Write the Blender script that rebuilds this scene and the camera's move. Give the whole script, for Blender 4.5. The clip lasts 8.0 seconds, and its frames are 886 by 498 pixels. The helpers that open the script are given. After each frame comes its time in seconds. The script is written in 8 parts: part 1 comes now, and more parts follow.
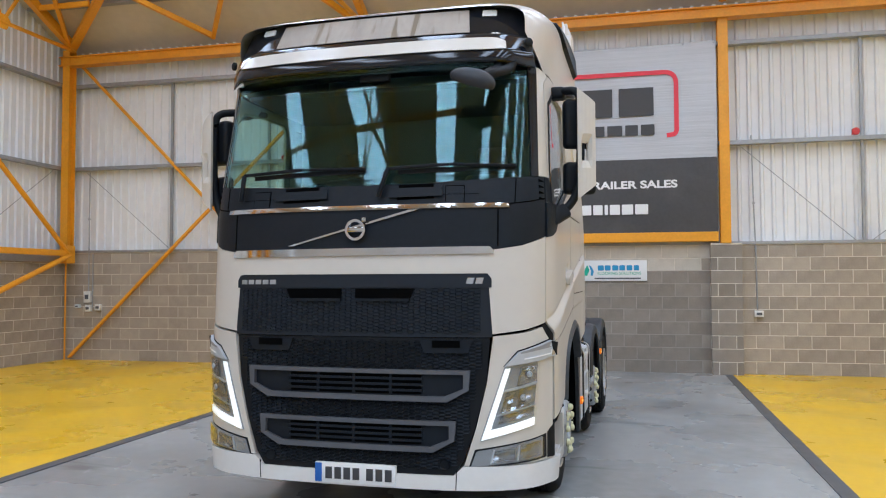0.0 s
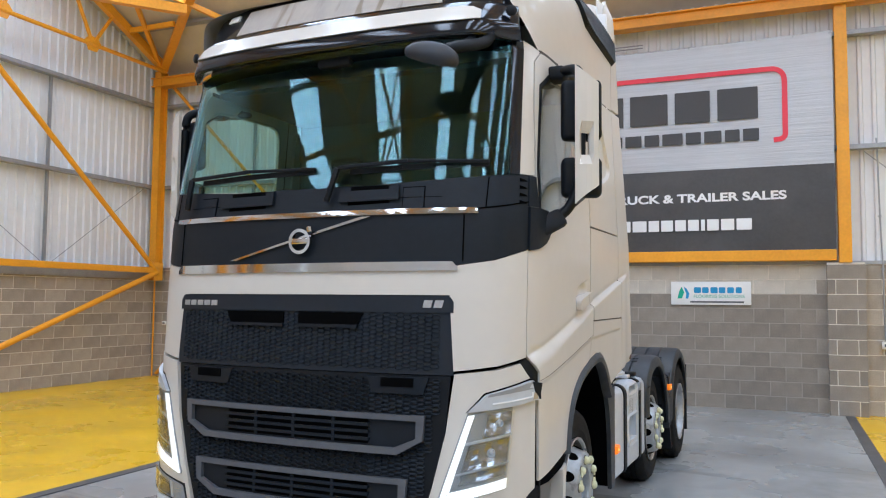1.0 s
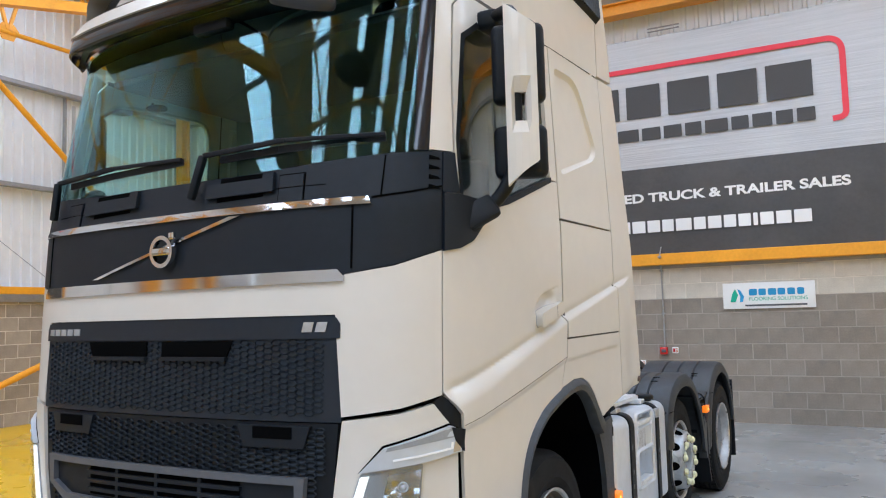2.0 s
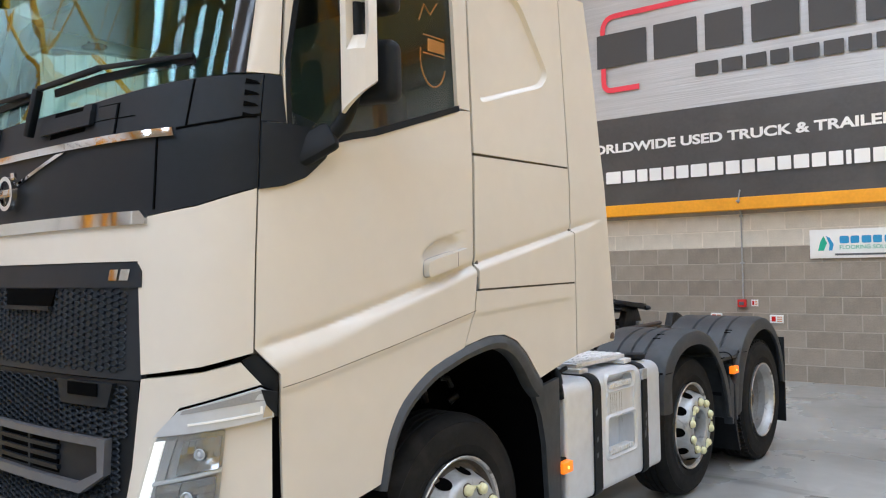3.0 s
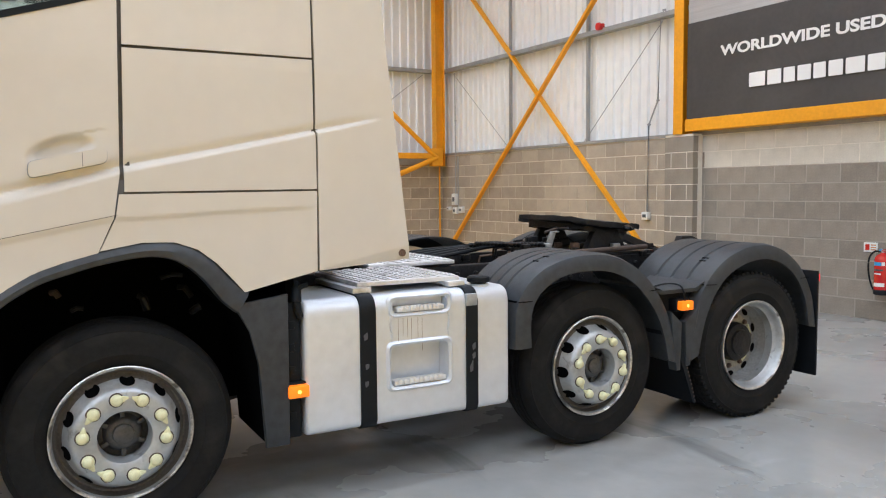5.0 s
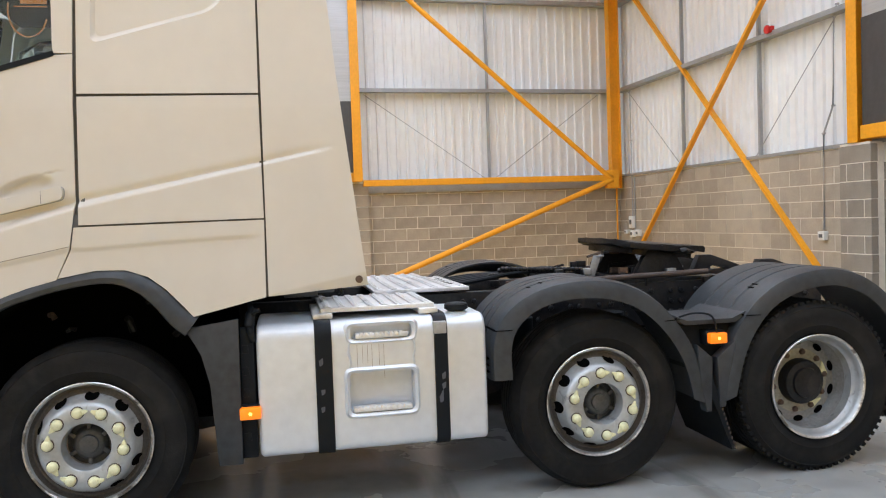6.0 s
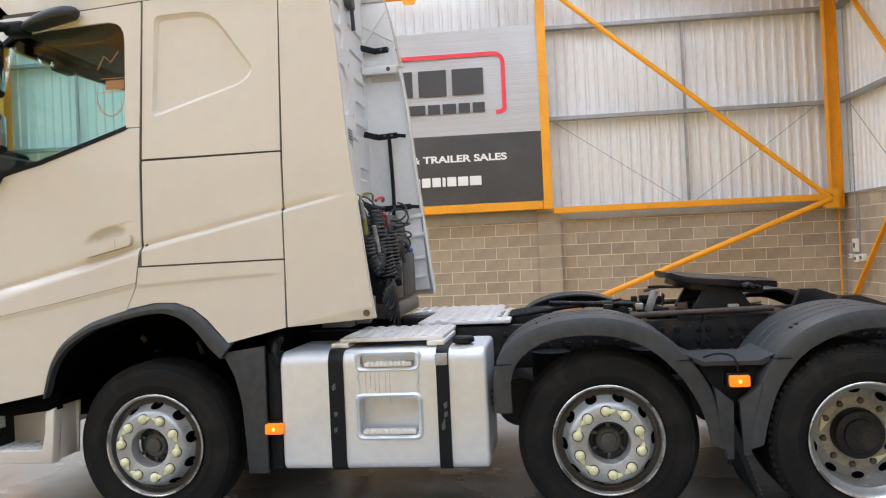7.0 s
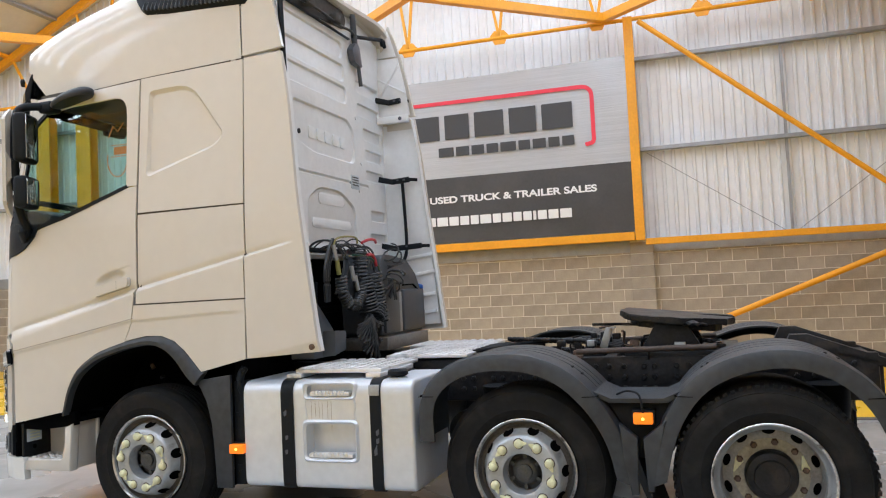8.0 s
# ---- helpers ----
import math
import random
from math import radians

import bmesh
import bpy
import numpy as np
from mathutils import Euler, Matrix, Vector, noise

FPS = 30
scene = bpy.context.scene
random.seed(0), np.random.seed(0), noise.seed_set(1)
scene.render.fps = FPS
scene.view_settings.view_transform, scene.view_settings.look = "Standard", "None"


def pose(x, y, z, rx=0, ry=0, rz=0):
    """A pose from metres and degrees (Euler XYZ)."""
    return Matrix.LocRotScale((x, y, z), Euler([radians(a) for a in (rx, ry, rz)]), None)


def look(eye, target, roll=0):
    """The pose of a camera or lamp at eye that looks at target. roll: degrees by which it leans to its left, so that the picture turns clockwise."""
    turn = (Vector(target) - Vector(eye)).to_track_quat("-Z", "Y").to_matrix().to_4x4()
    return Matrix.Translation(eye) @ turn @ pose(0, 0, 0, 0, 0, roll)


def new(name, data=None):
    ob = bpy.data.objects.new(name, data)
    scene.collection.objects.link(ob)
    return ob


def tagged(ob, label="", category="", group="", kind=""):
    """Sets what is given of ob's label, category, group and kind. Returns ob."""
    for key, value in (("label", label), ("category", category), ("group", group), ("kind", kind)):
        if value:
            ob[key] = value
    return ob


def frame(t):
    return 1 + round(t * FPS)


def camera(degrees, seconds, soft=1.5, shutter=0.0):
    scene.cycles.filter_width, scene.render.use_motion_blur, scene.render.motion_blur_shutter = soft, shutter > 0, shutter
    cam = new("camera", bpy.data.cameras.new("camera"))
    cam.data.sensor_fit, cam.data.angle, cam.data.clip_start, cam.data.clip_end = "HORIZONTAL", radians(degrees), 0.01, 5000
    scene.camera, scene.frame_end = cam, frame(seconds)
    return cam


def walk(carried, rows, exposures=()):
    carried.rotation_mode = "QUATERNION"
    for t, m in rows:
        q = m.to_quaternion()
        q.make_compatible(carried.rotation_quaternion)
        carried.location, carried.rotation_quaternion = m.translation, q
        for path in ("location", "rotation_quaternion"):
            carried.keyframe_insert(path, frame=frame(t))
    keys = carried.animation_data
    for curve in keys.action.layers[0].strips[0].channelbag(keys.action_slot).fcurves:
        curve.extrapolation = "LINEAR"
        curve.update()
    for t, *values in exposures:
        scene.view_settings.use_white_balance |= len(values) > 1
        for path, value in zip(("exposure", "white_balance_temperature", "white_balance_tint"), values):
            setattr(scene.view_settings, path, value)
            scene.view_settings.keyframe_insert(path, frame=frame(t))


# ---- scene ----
cam = camera(58.8, 8.0, 1.15)
PATH = [
    (0, (1.721, -4.881, 1.646), (1.271, -2.934, 1.728), -0.2),
    (0.5, (2.133, -4.309, 1.65), (1.518, -2.408, 1.75), 0.0),
    (1, (2.382, -3.67, 1.665), (1.616, -1.827, 1.797), 0.5),
    (1.2, (2.465, -3.426, 1.69), (1.663, -1.6, 1.837), 0.5),
    (2.3, (2.767, -2.088, 1.682), (1.758, -0.368, 1.836), -2.1),
    (2.5, (2.9, -1.901, 1.668), (1.821, -0.223, 1.807), -2.1),
    (3, (3.338, -1.449, 1.661), (2.124, 0.139, 1.701), -1.2),
    (3.5, (3.756, -0.919, 1.633), (2.462, 0.603, 1.529), -0.3),
    (4, (4.177, -0.355, 1.592), (2.738, 1.026, 1.443), -0.6),
    (4.5, (4.501, 0.276, 1.552), (2.929, 1.504, 1.411), -0.7),
    (4.7, (4.653, 0.518, 1.556), (3.026, 1.671, 1.405), -0.4),
    (5.8, (5.206, 1.975, 1.508), (3.297, 2.566, 1.423), -2.0),
    (6, (5.296, 2.249, 1.516), (3.352, 2.712, 1.442), -2.0),
    (6.5, (5.451, 2.925, 1.516), (3.456, 3.054, 1.475), -2.0),
    (7, (5.654, 3.615, 1.548), (3.664, 3.42, 1.557), -2.6),
    (7.5, (5.732, 4.29, 1.532), (3.78, 3.862, 1.606), -2.5),
    (8, (5.774, 4.99, 1.551), (3.865, 4.404, 1.652), -2.8),
]
walk(cam, [(t, look(eye, target, roll)) for t, eye, target, roll in PATH], exposures=[(0, -0.33, 5860, 7), (1, -0.20, 5810, 7), (2.5, -0.03, 5985, 7), (3.5, 0.03, 6330, 7), (4.5, 0.07, 6330, 7), (6.5, 0.06, 6260, 7), (8, -0.05, 6240, 7)])

# ---------------------------------------------------------------- world, daylight, exposure
world = bpy.data.worlds.new("sky")
scene.world = world
world.use_nodes = True
wn = world.node_tree
bg = wn.nodes["Background"]
sky = wn.nodes.new("ShaderNodeTexSky")
sky.sky_type, sky.sun_disc = "NISHITA", False
sky.sun_elevation, sky.sun_rotation = radians(48), radians(200)
haze = wn.nodes.new("ShaderNodeHueSaturation")
haze.inputs["Saturation"].default_value, haze.inputs["Value"].default_value = 0.2, 1.8
wn.links.new(sky.outputs[0], haze.inputs["Color"])
wn.links.new(haze.outputs[0], bg.inputs[0])
bg.inputs[1].default_value = 0.12
sun_data = bpy.data.lights.new("sun", "SUN")
sun_data.energy, sun_data.angle, sun_data.color = 1.2, radians(12), (1.0, 0.96, 0.9)
sun = new("sun", sun_data)
sun.matrix_world = look((0, 0, 30), (-6, 14, 0))

# The hall: x across the truck's bay, y along it. Inner faces of the block walls.
WALL_A, WALL_B, WALL_C, WALL_D = 9.78, -10.0, 16.0, -13.5
LEDGE, EAVES, RIDGE_Y, RIDGE_Z = 2.30, 6.70, -1.9, 12.2


def roof_z(y):
    return EAVES + (RIDGE_Z - EAVES) * (1 - abs(y - RIDGE_Y) / (WALL_A - RIDGE_Y))


SKYLIGHTS = [(x, 1.05) for x in (-7.35, -4.1, -0.85, 2.4, 5.65, 8.9, 12.15)]
SKY_FROM, SKY_TO = 1.2, 9.9      # distance from the ridge, down both slopes
for sx_, sw_ in SKYLIGHTS:
    for side in (1, -1):
        ya, yb = RIDGE_Y + side * SKY_FROM, RIDGE_Y + side * SKY_TO
        ld = bpy.data.lights.new("daylight", "AREA")
        ld.shape, ld.size, ld.size_y = "RECTANGLE", sw_ * 0.94, math.hypot(yb - ya, roof_z(yb) - roof_z(ya)) * 0.98
        ld.energy, ld.color = 240, (0.85, 0.97, 1.19)
        lo = new("daylight", ld)
        ym = (ya + yb) / 2
        zm = roof_z(ym) - 0.02
        nrm = Vector((0, -(roof_z(yb) - roof_z(ya)) / (yb - ya) * -1.0, -1)).normalized()
        lo.matrix_world = look((sx_, ym, zm), Vector((sx_, ym, zm)) + nrm)

# ---------------------------------------------------------------- materials


def mat(name, base, rough=0.5, metal=0.0, vary=0.12, scale=3.0, bump=0.0, bump_scale=60.0, coat=0.0, spec=0.5, by_object=0.0, by_island=0.0, grain=(1, 1, 1), rough_vary=0.1):
    """A surface with stains at two scales, fine relief, and a tone of its own for each piece where asked."""
    m = bpy.data.materials.new(name)
    m.use_nodes = True
    nt = m.node_tree
    b = nt.nodes["Principled BSDF"]
    b.inputs["Metallic"].default_value = metal
    b.inputs["Coat Weight"].default_value = coat
    b.inputs["Coat Roughness"].default_value = 0.07
    b.inputs["Specular IOR Level"].default_value = spec
    tc = nt.nodes.new("ShaderNodeTexCoord")
    mp = nt.nodes.new("ShaderNodeMapping")
    mp.inputs["Scale"].default_value = grain
    nt.links.new(tc.outputs["Object"], mp.inputs[0])
    n1, n2 = nt.nodes.new("ShaderNodeTexNoise"), nt.nodes.new("ShaderNodeTexNoise")
    n1.inputs["Scale"].default_value, n1.inputs["Detail"].default_value = scale, 6
    n2.inputs["Scale"].default_value, n2.inputs["Detail"].default_value = scale * 9, 4
    nt.links.new(mp.outputs[0], n1.inputs["Vector"])
    nt.links.new(mp.outputs[0], n2.inputs["Vector"])
    add = nt.nodes.new("ShaderNodeMath")
    add.operation = "ADD"
    nt.links.new(n1.outputs[0], add.inputs[0])
    nt.links.new(n2.outputs[0], add.inputs[1])
    last = add.outputs[0]
    if by_object or by_island:
        src = nt.nodes.new("ShaderNodeObjectInfo" if by_object else "ShaderNodeNewGeometry")
        mm = nt.nodes.new("ShaderNodeMath")
        mm.operation = "MULTIPLY_ADD"
        mm.inputs[1].default_value = by_object or by_island
        nt.links.new(src.outputs["Random" if by_object else "Random Per Island"], mm.inputs[0])
        nt.links.new(last, mm.inputs[2])
        off = nt.nodes.new("ShaderNodeMath")
        off.operation = "SUBTRACT"
        off.inputs[1].default_value = (by_object or by_island) / 2
        nt.links.new(mm.outputs[0], off.inputs[0])
        last = off.outputs[0]
    mr = nt.nodes.new("ShaderNodeMapRange")
    mr.inputs["From Min"].default_value, mr.inputs["From Max"].default_value = 0.6, 1.4
    mr.inputs["To Min"].default_value, mr.inputs["To Max"].default_value = 1 - vary, 1 + vary
    nt.links.new(last, mr.inputs[0])
    mul = nt.nodes.new("ShaderNodeMixRGB")
    mul.blend_type = "MULTIPLY"
    mul.inputs[0].default_value = 1.0
    mul.inputs[1].default_value = (*base, 1)
    nt.links.new(mr.outputs[0], mul.inputs[2])
    nt.links.new(mul.outputs[0], b.inputs["Base Color"])
    rr = nt.nodes.new("ShaderNodeMapRange")
    rr.inputs["From Min"].default_value, rr.inputs["From Max"].default_value = 0.3, 0.7
    rr.inputs["To Min"].default_value, rr.inputs["To Max"].default_value = max(0.02, rough * (1 - rough_vary)), min(1, rough * (1 + rough_vary))
    nt.links.new(n1.outputs[0], rr.inputs[0])
    nt.links.new(rr.outputs[0], b.inputs["Roughness"])
    if bump:
        n3 = nt.nodes.new("ShaderNodeTexNoise")
        n3.inputs["Scale"].default_value, n3.inputs["Detail"].default_value = bump_scale, 3
        nt.links.new(mp.outputs[0], n3.inputs["Vector"])
        bp = nt.nodes.new("ShaderNodeBump")
        bp.inputs["Strength"].default_value, bp.inputs["Distance"].default_value = bump, 0.01
        nt.links.new(n3.outputs[0], bp.inputs["Height"])
        nt.links.new(bp.outputs[0], b.inputs["Normal"])
    return m


def stain(m, colour, scale, lo, hi, amount, grain=(1, 1, 1)):
    """Dirt with a shape of its own over a surface."""
    nt = m.node_tree
    b = nt.nodes["Principled BSDF"]
    src = b.inputs["Base Color"].links[0].from_socket
    tc, mp, no, mr, mx = (nt.nodes.new(k) for k in ("ShaderNodeTexCoord", "ShaderNodeMapping", "ShaderNodeTexNoise", "ShaderNodeMapRange", "ShaderNodeMixRGB"))
    mp.inputs["Scale"].default_value = grain
    no.inputs["Scale"].default_value, no.inputs["Detail"].default_value, no.inputs["Distortion"].default_value = scale, 7, 0.6
    mr.inputs["From Min"].default_value, mr.inputs["From Max"].default_value, mr.inputs["To Max"].default_value = lo, hi, amount
    mx.inputs[2].default_value = (*colour, 1)
    nt.links.new(tc.outputs["Object"], mp.inputs[0])
    nt.links.new(mp.outputs[0], no.inputs["Vector"])
    nt.links.new(no.outputs[0], mr.inputs[0])
    nt.links.new(mr.outputs[0], mx.inputs[0])
    nt.links.new(src, mx.inputs[1])
    nt.links.new(mx.outputs[0], b.inputs["Base Color"])


def glow(name, colour, strength):
    m = bpy.data.materials.new(name)
    m.use_nodes = True
    b = m.node_tree.nodes["Principled BSDF"]
    b.inputs["Base Color"].default_value = (*colour, 1)
    b.inputs["Emission Color"].default_value = (*colour, 1)
    b.inputs["Emission Strength"].default_value = strength
    b.inputs["Roughness"].default_value = 0.3
    return m


def glass(name, tint, f0=0.035, gloss=(1.0, 1.0, 1.0)):
    """Thin glazing: tinted see-through with a mirror gloss that grows towards grazing views."""
    m = bpy.data.materials.new(name)
    m.use_nodes = True
    nt = m.node_tree
    nt.nodes.remove(nt.nodes["Principled BSDF"])
    out = nt.nodes["Material Output"]
    tr, gl, mx, lw = (nt.nodes.new(k) for k in ("ShaderNodeBsdfTransparent", "ShaderNodeBsdfGlossy", "ShaderNodeMixShader", "ShaderNodeLayerWeight"))
    tr.inputs[0].default_value = (*tint, 1)
    gl.inputs[0].default_value = (*gloss, 1)
    gl.inputs["Roughness"].default_value = 0.01
    lw.inputs["Blend"].default_value = 0.5
    pw, ma = nt.nodes.new("ShaderNodeMath"), nt.nodes.new("ShaderNodeMath")
    pw.operation, ma.operation = "POWER", "MULTIPLY_ADD"
    pw.inputs[1].default_value = 4.5
    ma.inputs[1].default_value, ma.inputs[2].default_value = 1 - f0, f0
    nt.links.new(lw.outputs["Facing"], pw.inputs[0])
    nt.links.new(pw.outputs[0], ma.inputs[0])
    nt.links.new(ma.outputs[0], mx.inputs[0])
    nt.links.new(tr.outputs[0], mx.inputs[1])
    nt.links.new(gl.outputs[0], mx.inputs[2])
    nt.links.new(mx.outputs[0], out.inputs[0])
    return m


M = {}
M["paint"] = mat("ivory_paint", (0.600, 0.564, 0.505), 0.42, vary=0.03, scale=1.2, coat=0.42, spec=0.32, rough_vary=0.15)
M["silver"] = mat("clear_silver_plastic", (0.48, 0.515, 0.56), 0.32, metal=0.2, vary=0.06)
M["lamp_grey"] = mat("lamp_housing", (0.27, 0.28, 0.295), 0.4, metal=0.1, vary=0.12, scale=14)
M["reflector"] = mat("lamp_reflector", (0.25, 0.262, 0.275), 0.12, metal=0.85, vary=0.12, scale=20)
M["brow_amber"] = mat("pale_amber_lens", (0.42, 0.35, 0.25), 0.2, vary=0.1)
M["white"] = mat("white_paint", (0.74, 0.73, 0.70), 0.3, vary=0.03, coat=0.3)
M["back_white"] = mat("dusty_white_paint", (0.756, 0.760, 0.756), 0.45, vary=0.06, scale=2.5)
M["dark"] = mat("dark_grey_plastic", (0.0085, 0.012, 0.0175), 0.5, vary=0.15, bump=0.08, bump_scale=400, spec=0.22)
M["grille"] = mat("grille_plastic", (0.0135, 0.0185, 0.0265), 0.5, vary=0.12, spec=0.25)
M["gloss_black"] = mat("gloss_black_paint", (0.008, 0.010, 0.015), 0.10, vary=0.1, coat=0.25, spec=0.4)
M["black"] = mat("black_plastic", (0.0052, 0.0070, 0.0098), 0.55, vary=0.2, bump=0.1, bump_scale=300, spec=0.22)
# near-black without gloss: puts deep shade into the colour of gaps, recesses and liners
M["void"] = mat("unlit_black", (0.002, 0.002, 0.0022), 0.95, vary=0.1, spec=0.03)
M["guard"] = mat("weathered_black_plastic", (0.036, 0.0405, 0.046), 0.46, vary=0.35, scale=2.5, bump=0.1, bump_scale=200, spec=0.35)
M["rubber"] = mat("tyre_rubber", (0.012, 0.0118, 0.0118), 0.8, vary=0.3, scale=4, bump=0.15, bump_scale=120, spec=0.18)
M["steel_rim"] = mat("silver_painted_steel", (0.42, 0.445, 0.465), 0.40, metal=0.45, vary=0.16, scale=5)
M["alloy"] = mat("brushed_aluminium", (0.66, 0.695, 0.74), 0.40, metal=0.42, vary=0.08, scale=2.0, grain=(8, 1, 1), bump=0.03, bump_scale=150)
M["tread"] = mat("aluminium_tread", (0.80, 0.80, 0.80), 0.42, metal=0.5, vary=0.12, scale=4)
M["chrome"] = mat("chrome", (0.55, 0.555, 0.565), 0.08, metal=1.0, vary=0.04)
M["grey_plastic"] = mat("mid_grey_plastic", (0.092, 0.097, 0.11), 0.45, vary=0.1, spec=0.35)
M["nutcap"] = mat("yellow_nut_indicator", (0.70, 0.685, 0.43), 0.5, vary=0.2, scale=30)
M["greasy"] = mat("greasy_black_steel", (0.018, 0.018, 0.02), 0.42, metal=0.3, vary=0.5, scale=6, bump=0.4, bump_scale=40, spec=0.3)
M["rust"] = mat("rusty_steel", (0.12, 0.075, 0.055), 0.7, vary=0.4, scale=8)
M["yellow_dirt"] = mat("dirty_cream_lightbox", (0.37, 0.325, 0.275), 0.45, vary=0.10, scale=1.2, grain=(3, 3, 0.25))
M["glass"] = glass("tinted_windscreen", (0.70, 0.88, 0.86), 0.03, (0.66, 0.92, 0.98))
M["side_glass"] = glass("tinted_side_window", (0.86, 0.92, 0.905))
M["intake"] = mat("grey_moulded_plastic", (0.055, 0.062, 0.071), 0.5, vary=0.15)
M["tray_grey"] = mat("dirty_tray_paint", (0.17, 0.155, 0.14), 0.6, vary=0.35, scale=6)
M["hose"] = mat("black_hose", (0.02, 0.022, 0.024), 0.4, vary=0.2)
M["lens"] = glass("clear_lens", (0.97, 0.98, 0.98))
M["mirror"] = mat("mirror_glass", (0.75, 0.77, 0.78), 0.03, metal=1.0, vary=0.01)
M["amber"] = glow("amber_lamp", (1.0, 0.22, 0.01), 0.62)
M["amber_core"] = glow("amber_bulb", (1.0, 0.55, 0.1), 2.5)
M["red"] = glow("red_lamp", (0.9, 0.03, 0.03), 0.5)
M["drl"] = glow("white_running_light", (1.0, 0.99, 0.97), 0.75)
M["seat"] = mat("grey_seat_cloth", (0.06, 0.06, 0.065), 0.9, vary=0.2, scale=20)
M["beige"] = mat("grey_cab_trim", (0.10, 0.125, 0.125), 0.8, vary=0.1)
M["orange"] = mat("orange_steel_paint", (0.83, 0.36, 0.012), 0.42, vary=0.12, scale=2.5, bump=0.03)
M["galv"] = mat("galvanised_steel", (0.36, 0.37, 0.38), 0.5, metal=0.5, vary=0.2, scale=6)
M["cladding"] = mat("white_coated_sheet", (0.81, 0.82, 0.825), 0.5, vary=0.06, scale=0.7)
M["roof"] = mat("beige_roof_sheet", (0.62, 0.575, 0.50), 0.6, vary=0.08, scale=0.6)
M["mortar"] = mat("pale_mortar", (0.70, 0.652, 0.565), 0.9, vary=0.15, scale=12, bump=0.3)
M["block"] = mat("concrete_block", (0.375, 0.327, 0.268), 0.9, vary=0.2, scale=7, bump=0.5, bump_scale=90, by_object=0.55)
M["block_joined"] = mat("concrete_block_far", (0.375, 0.327, 0.268), 0.9, vary=0.2, scale=7, bump=0.5, bump_scale=90, by_island=0.55)
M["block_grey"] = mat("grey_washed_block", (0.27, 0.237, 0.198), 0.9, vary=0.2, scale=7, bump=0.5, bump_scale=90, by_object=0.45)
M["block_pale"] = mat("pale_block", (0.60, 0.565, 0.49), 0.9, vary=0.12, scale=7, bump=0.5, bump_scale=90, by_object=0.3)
M["floor"] = mat("grey_resin_floor", (0.335, 0.338, 0.328), 0.27, vary=0.13, scale=0.8, bump=0.04, bump_scale=30, rough_vary=0.35)
M["yellow_floor"] = mat("yellow_resin_floor", (0.80, 0.475, 0.009), 0.3, vary=0.07, scale=0.9, rough_vary=0.35)
M["line"] = mat("dark_grey_line", (0.085, 0.085, 0.09), 0.45, vary=0.15, scale=6)
M["ban_silver"] = mat("silver_banner_print", (0.46, 0.465, 0.475), 0.34, metal=0.25, vary=0.13, scale=1.5, grain=(0.25, 0.25, 12), bump=0.5, bump_scale=3)
M["ban_dark"] = mat("charcoal_banner_print", (0.055, 0.053, 0.053), 0.42, vary=0.15, scale=2, bump=1.0, bump_scale=3.5)
M["ban_white"] = mat("white_print", (0.82, 0.82, 0.82), 0.5, vary=0.02)
M["ban_ink"] = mat("dark_print", (0.05, 0.05, 0.052), 0.5, vary=0.05)
M["ban_red"] = mat("red_print", (0.78, 0.045, 0.075), 0.5, vary=0.04)
M["sign_white"] = mat("white_sign_board", (0.80, 0.81, 0.80), 0.4, vary=0.03)
M["sign_blue"] = mat("blue_print", (0.03, 0.28, 0.55), 0.4, vary=0.05)
M["sign_teal"] = mat("green_print", (0.02, 0.38, 0.25), 0.4, vary=0.05)
M["fire_red"] = mat("red_enamel", (0.55, 0.015, 0.015), 0.25, vary=0.08, coat=0.4)
M["plate_white"] = mat("number_plate_white", (0.80, 0.80, 0.79), 0.35, vary=0.02)
M["plate_blue"] = mat("plate_blue", (0.02, 0.12, 0.45), 0.35, vary=0.02)
M["plug_white"] = mat("white_socket_plastic", (0.75, 0.75, 0.73), 0.4, vary=0.04)
M["sticker"] = mat("faded_orange_sticker", (0.55, 0.2, 0.05), 0.6, vary=0.1)
M["cable_red"] = mat("red_hose", (0.5, 0.03, 0.05), 0.5, vary=0.1)

M["mirror_grey"] = mat("mirror_shell_plastic", (0.022, 0.025, 0.031), 0.45, vary=0.1, spec=0.35)
M["seal"] = mat("grey_rubber_seal", (0.085, 0.077, 0.067), 0.8, vary=0.2, spec=0.2)
M["rim_dirty"] = mat("dirty_steel_disc", (0.40, 0.37, 0.29), 0.6, metal=0.2, vary=0.35, scale=6)
M["disc_grey"] = mat("dull_grey_disc", (0.30, 0.30, 0.295), 0.5, metal=0.35, vary=0.3, scale=7)
M["rim_grime"] = mat("brown_brake_dust", (0.115, 0.102, 0.090), 0.6, metal=0.2, vary=0.45, scale=9)
M["hub_grey"] = mat("oily_grey_hub", (0.075, 0.074, 0.072), 0.45, metal=0.4, vary=0.5, scale=9)
M["underside_brown"] = mat("brown_grey_underside", (0.05, 0.044, 0.038), 0.8, vary=0.4, scale=3)
M["hose_olive"] = mat("olive_hose", (0.26, 0.24, 0.07), 0.5, vary=0.2)
M["hose_green"] = mat("dark_green_cable", (0.02, 0.10, 0.06), 0.45, vary=0.2)
M["label_grey"] = mat("pale_blue_grey_label", (0.50, 0.56, 0.60), 0.5, vary=0.08)
M["rust_dark"] = mat("dark_rusty_steel", (0.065, 0.045, 0.037), 0.7, vary=0.5, scale=8)
M["worn_edge"] = mat("worn_bright_steel", (0.62, 0.61, 0.59), 0.35, metal=0.9, vary=0.4, scale=14)
M["mortar_grey"] = mat("grey_washed_mortar", (0.37, 0.335, 0.285), 0.9, vary=0.15, scale=12, bump=0.3)
